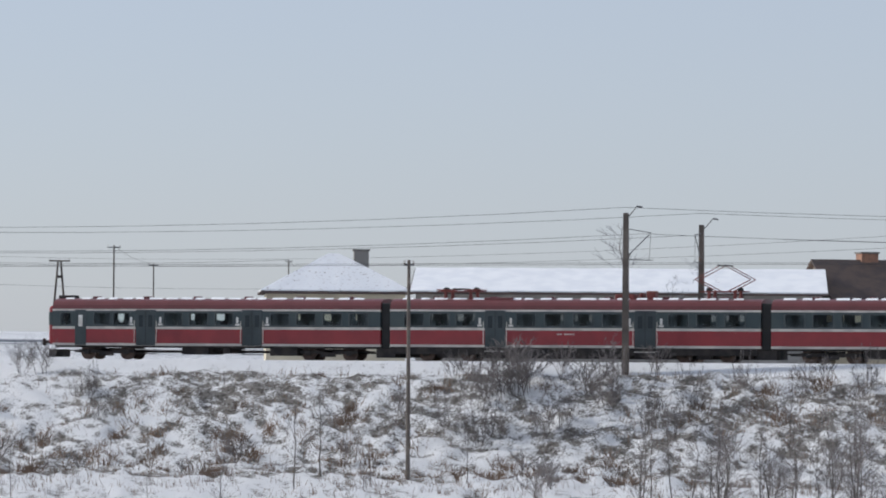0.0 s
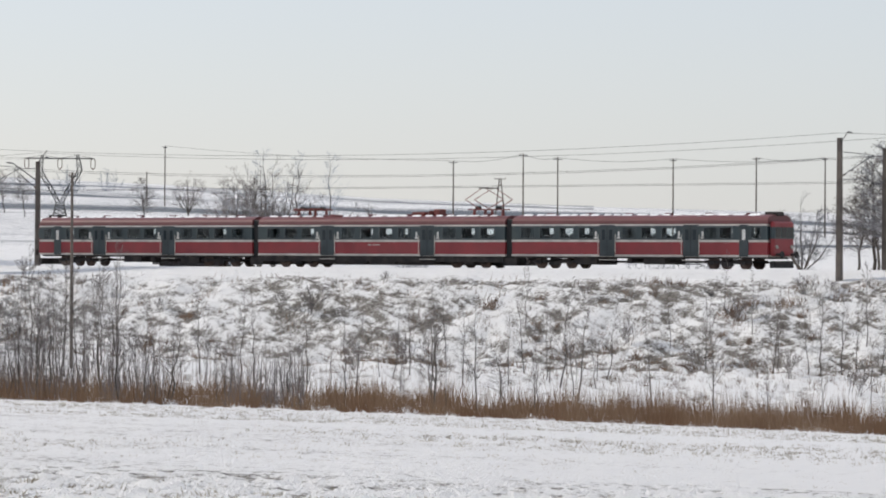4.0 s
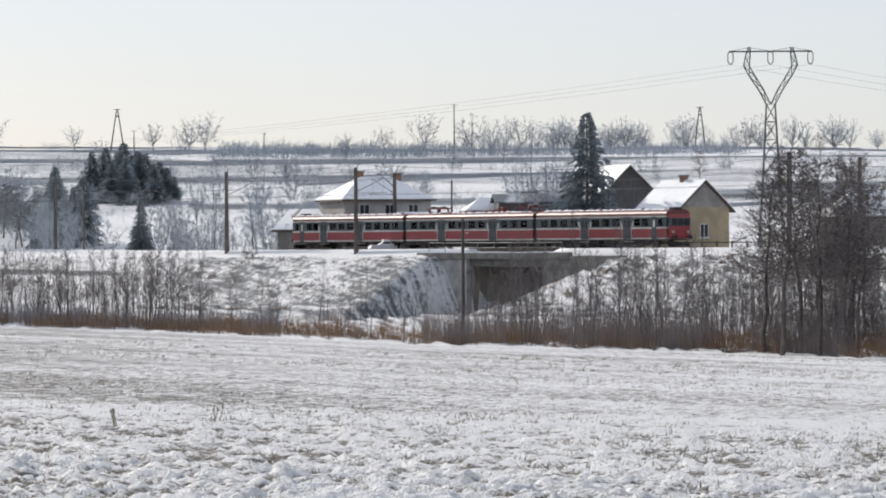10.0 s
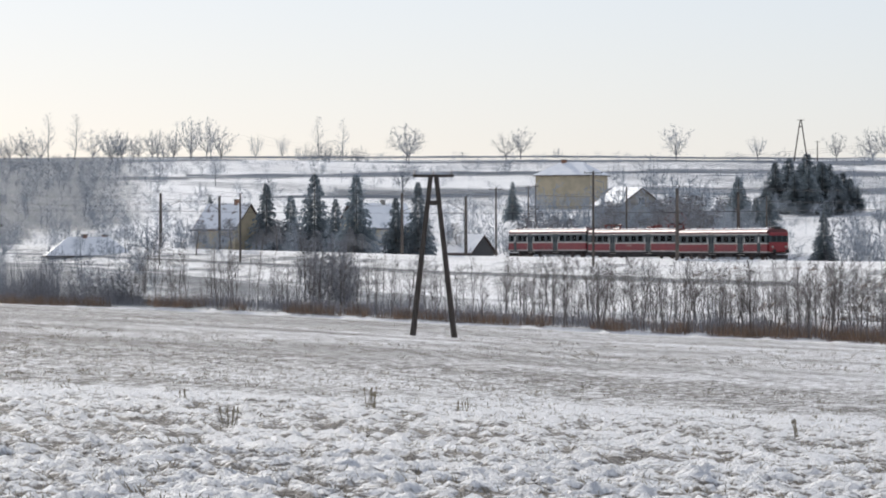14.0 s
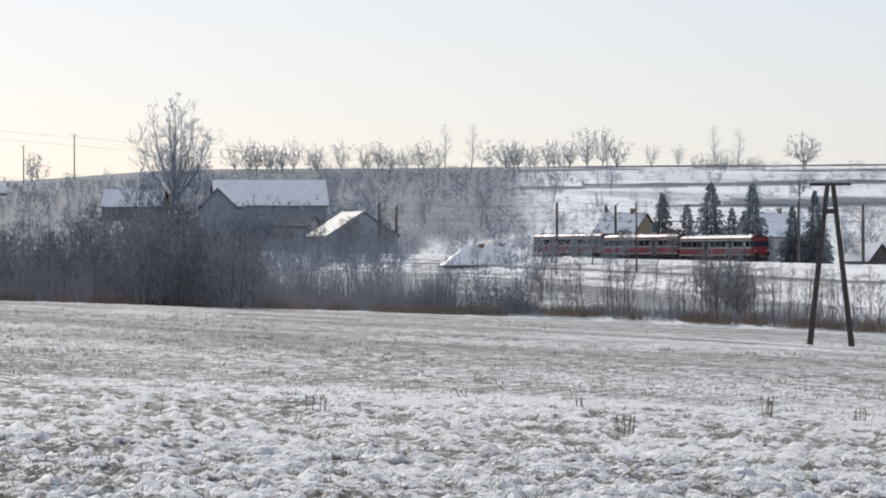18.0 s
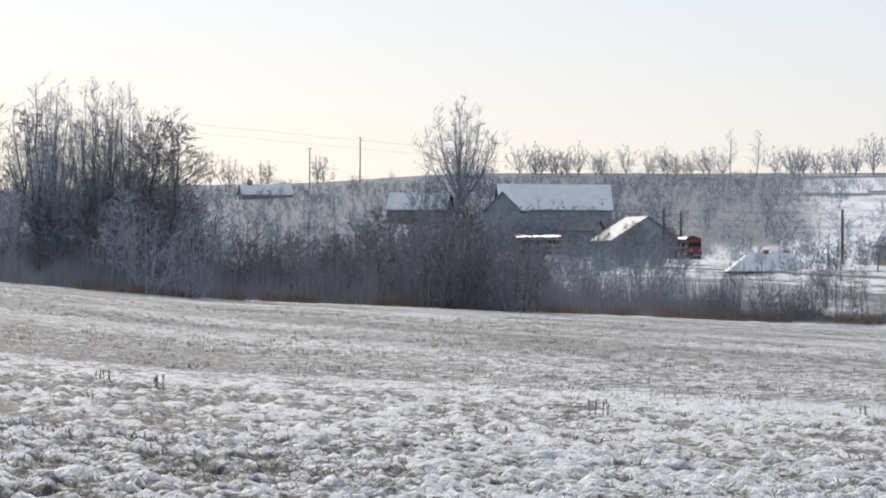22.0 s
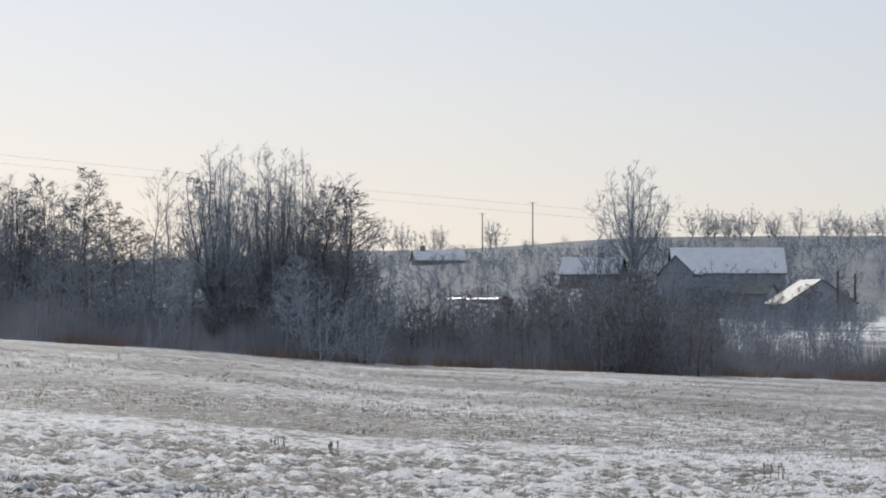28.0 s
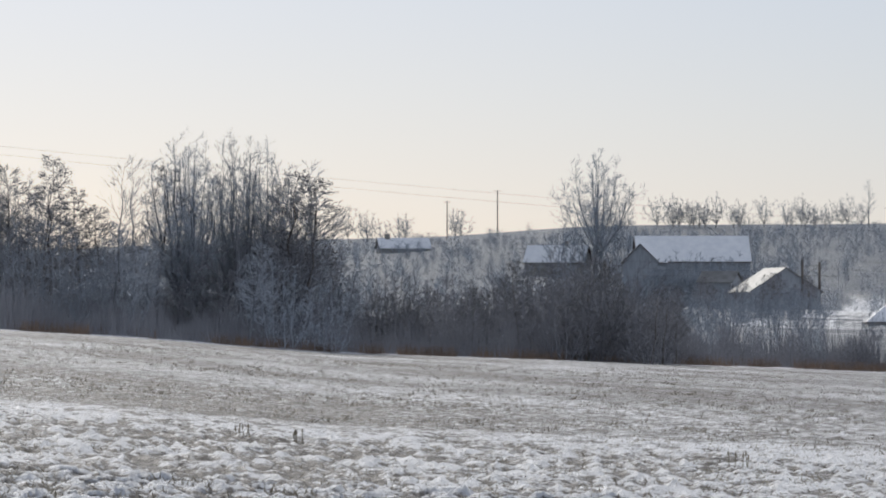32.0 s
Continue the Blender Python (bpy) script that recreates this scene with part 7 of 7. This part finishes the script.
def make_car(kind, length):
    """kind: -1 leading car with its cab at -x, 0 motor car, 1 trailing car with its cab at +x."""
    h = length / 2
    label = {-1: "red leading railcar with a driver's cab and dark window band", 0: "red motor railcar with two roof current collectors",
             1: "red trailing railcar with a driver's cab at its end"}[kind]
    car = thing("railcar", Matrix(), label, "railcar", "cars of the train")
    part("body", boxes((-h, h, -HALF, HALF, 0.85, 1.97), bevel=0.03), RED, car)
    part("ceiling", boxes((-h, h, -HALF, HALF, 2.80, 2.97)), CREAM, car)
    part("sill_stripe", ring_box(-h, h, 0.84, 0.98, 0.008), CREAM, car, "cream stripe along the sill")
    part("waist_stripe", ring_box(-h, h, 1.80, 1.95, 0.008), CREAM, car, "cream stripe at the waist")
    part("cornice_stripe", ring_box(-h, h, 2.86, 2.96, 0.008), CREAM, car, "cream stripe under the roof")
    part("roof", extrude_profile(roof_profile(), -h, h), ROOF_RED, car, "dull red arched roof")
    r = random.Random(kind + 9)
    # snow left between the roof ribs, above the rain gutter
    x = -h + 0.5
    bm = bmesh.new()
    while x < h - 0.9:
        w = r.uniform(0.5, 0.95)
        y0 = -0.86 + r.uniform(-0.05, 0.12)
        z0 = 3.47
        pts = ((x, y0 - 0.10, z0 - 0.06), (x + w, y0 - 0.10, z0 - 0.06), (x + w * 0.95, -0.62, 3.585), (x + 0.03, -0.6, 3.585))
        a = [bm.verts.new(Vector(v) + Vector((0, 0, 0.03))) for v in pts]
        c = [bm.verts.new(Vector(v) + Vector((0, -0.03, 0.05 + 0.03 * r.random()))) for v in pts]
        bm.faces.new(c)
        for i in range(4):
            bm.faces.new((a[i], a[(i + 1) % 4], c[(i + 1) % 4], c[i]))
        x += w + r.uniform(0.1, 0.45)
    snow = part("roof_snow", bm, SNOW, car, "patches of snow on the roof")
    tagged(snow, kind="stuff")
    for k in range(6):
        xx = -h + length * (k + 0.7) / 6.4
        part("roof_vent", boxes((xx - 0.2, xx + 0.2, -0.25, 0.25, 3.56, 3.72), bevel=0.03), ROOF_RED, car)
    # doors and windows on the side that faces the field
    mirror = -1 if kind == 1 else 1
    doors = (0.29, 0.616) if kind else (0.29, 0.695)
    dx = [mirror * (-h + f * length) for f in doors]
    for x in dx:
        car_door(car, x, 1.25)
    if kind:
        car_door(car, mirror * (-h + 0.088 * length), 0.72, False)
    spans = (((0.02, 0.065), (0.125, 0.245), (0.335, 0.57), (0.66, 0.975)) if kind else ((0.03, 0.245), (0.335, 0.645), (0.745, 0.97)))
    holes = []
    for a, c in spans:
        m = max(1, round((c - a) * length / 1.53))
        pitch = (c - a) * length / m
        ends = sorted((mirror * (-h + a * length), mirror * (-h + c * length)))
        at = [ends[0] + pitch * (i + 0.5) for i in range(m)]
        for x in at:
            w = min(1.2, pitch - 0.16)
            car_window(car, x, w)
            holes.append((x - w / 2, x + w / 2))
            curtains(car, x, w, 0.50 if m > 1 and x not in (at[0], at[-1])[:1 + (m > 3)] else 0.2)
        for x0, x1 in zip(at, at[1:]):
            bench(car, x0 + 0.2, x1 - 0.2)
    holes.sort()
    rows = []
    for x0, x1 in zip([-h] + [q[1] for q in holes], [q[0] for q in holes] + [h]):
        rows += [(x0, x1, side * (HALF - 0.022) - 0.028, side * (HALF - 0.022) + 0.028, 2.03, 2.76) for side in (-1, 1)]
    for side in (-1, 1):
        rows += [(-h, h, side * (HALF - 0.022) - 0.028, side * (HALF - 0.022) + 0.028, z0, z1) for z0, z1 in ((1.95, 2.03), (2.76, 2.86))]
    rows += [(x, x + 0.05, -HALF + 0.06, HALF - 0.06, 1.95, 2.86) for x in (-h, h - 0.05)]
    part("window_band", boxes(*rows), GREY_BAND, car, "dark green-grey window band")
    # under the floor
    for x in (-h + 3.3, h - 3.3):
        bogie(car, x)
    gear = ((-4.9, -3.1, 0.32), (-2.9, -1.2, 0.28), (-1.0, 1.3, 0.25), (1.6, 3.4, 0.32), (3.7, 4.9, 0.36)) if not kind else ((-2.1, -0.4, 0.34), (0.5, 0.9, 0.4), (3.4, 5.1, 0.3))
    for x0, x1, z0 in gear:
        x0, x1 = sorted((mirror * x0, mirror * x1))
        part("equipment_box", boxes((x0, x1, -1.2, 1.2, z0, 0.84), bevel=0.03), BLACK, car)
    part("underframe", boxes((-h + 0.2, h - 0.2, -1.3, 1.3, 0.72 if kind else 0.45, 0.86)), BLACK, car)
    if kind:
        part("brake_pipe", sticks(((-h + 0.6, -0.6, 0.55), (h - 0.6, -0.6, 0.55), 0.035, 0.035), ((-h + 0.6, 0.5, 0.48), (h - 0.6, 0.5, 0.48), 0.05, 0.05)), BLACK, car)
    else:
        part("brake_gear", boxes((-h + 0.6, h - 0.6, -0.35, 0.35, 0.22, 0.68)), BLACK, car)
    if kind <= 0:
        part("gangway", boxes((h, h + 0.62, -1.25, 1.25, 0.75, 3.35), bevel=0.05), RUBBER, car, "black bellows between the cars")
        part("coupling_skirt", boxes((h - 0.3, h + 0.85, -1.2, 1.2, 0.22, 0.8)), BLACK, car)
    if kind == 0:
        pantograph(car, -h + 0.175 * length, 0.14)
        pantograph(car, -h + 0.888 * length, 1.45)
        part("roof_switchgear", boxes((2.2, 3.3, -0.5, 0.5, 3.56, 3.86), (3.6, 3.75, -0.4, 0.4, 3.56, 3.95), (4.0, 4.5, -0.35, 0.35, 3.56, 4.05), bevel=0.03), PANTO_RED, car)
        for k in range(6):
            part("number_mark", boxes((-0.9 + k * 0.16 + (0.1 if k > 1 else 0), -0.79 + k * 0.16 + (0.1 if k > 1 else 0), -HALF - 0.012, -HALF, 1.56, 1.64)), NUMBER, car)
        part("roof_duct", boxes((-h + 5.5, -h + 7.2, -0.95, 0.95, 3.45, 3.66), bevel=0.04), ROOF_RED, car)
    else:
        e = mirror * -h                       # the cab end
        s = -mirror
        nose = boxes((min(e, e + s * 0.35), max(e, e + s * 0.35), -1.22, 1.22, 0.9, 3.15), bevel=0.12)
        part("cab_nose", nose, RED, car)
        part("cab_band", boxes((min(e, e + s * 0.37), max(e, e + s * 0.37), -1.235, 1.235, 1.95, 2.86), bevel=0.1), GREY_BAND, car)
        for y in (-0.72, 0.0, 0.72):
            part("windscreen", boxes((min(e + s * 0.36, e + s * 0.385), max(e + s * 0.36, e + s * 0.385), y - 0.3, y + 0.3, 2.1, 2.78)), PANE, car)
        for y in (-0.85, 0.85):
            part("headlight", sticks(((e + s * 0.33, y, 1.5), (e + s * 0.42, y, 1.5), 0.13, 0.12), sides=14), LAMP_GLASS, car)
            part("buffer", sticks(((e + s * 0.3, y, 1.02), (e + s * 0.75, y, 1.02), 0.09, 0.09), ((e + s * 0.75, y, 1.02), (e + s * 0.81, y, 1.02), 0.23, 0.22), sides=12), BLACK, car)
        part("roof_lamp", boxes((min(e - s * 0.9, e + s * 0.1), max(e - s * 0.9, e + s * 0.1), -0.4, 0.4, 3.5, 3.78), bevel=0.05), BLACK, car, "roof lamp housing")
        part("snow_plough", boxes((min(e, e + s * 0.35), max(e, e + s * 0.35), -1.15, 1.15, 0.15, 0.6), bevel=0.03), BLACK, car)
    return car


TRAIN = [(make_car(-1, 20.5), 10.65), (make_car(0, 21.8), 32.4), (make_car(1, 20.5), 54.15)]
SPEED, START, BRAKE = 27.13, 102.6, -0.0123


def motions():
    """The train runs away to the left at a steady speed."""
    for car, back in TRAIN:
        rows = []
        for i in range(0, 33):
            s = START + SPEED * i + BRAKE * i * i - back
            rows.append((float(i), line_pose(s)))
        walk(car, rows)


motions()
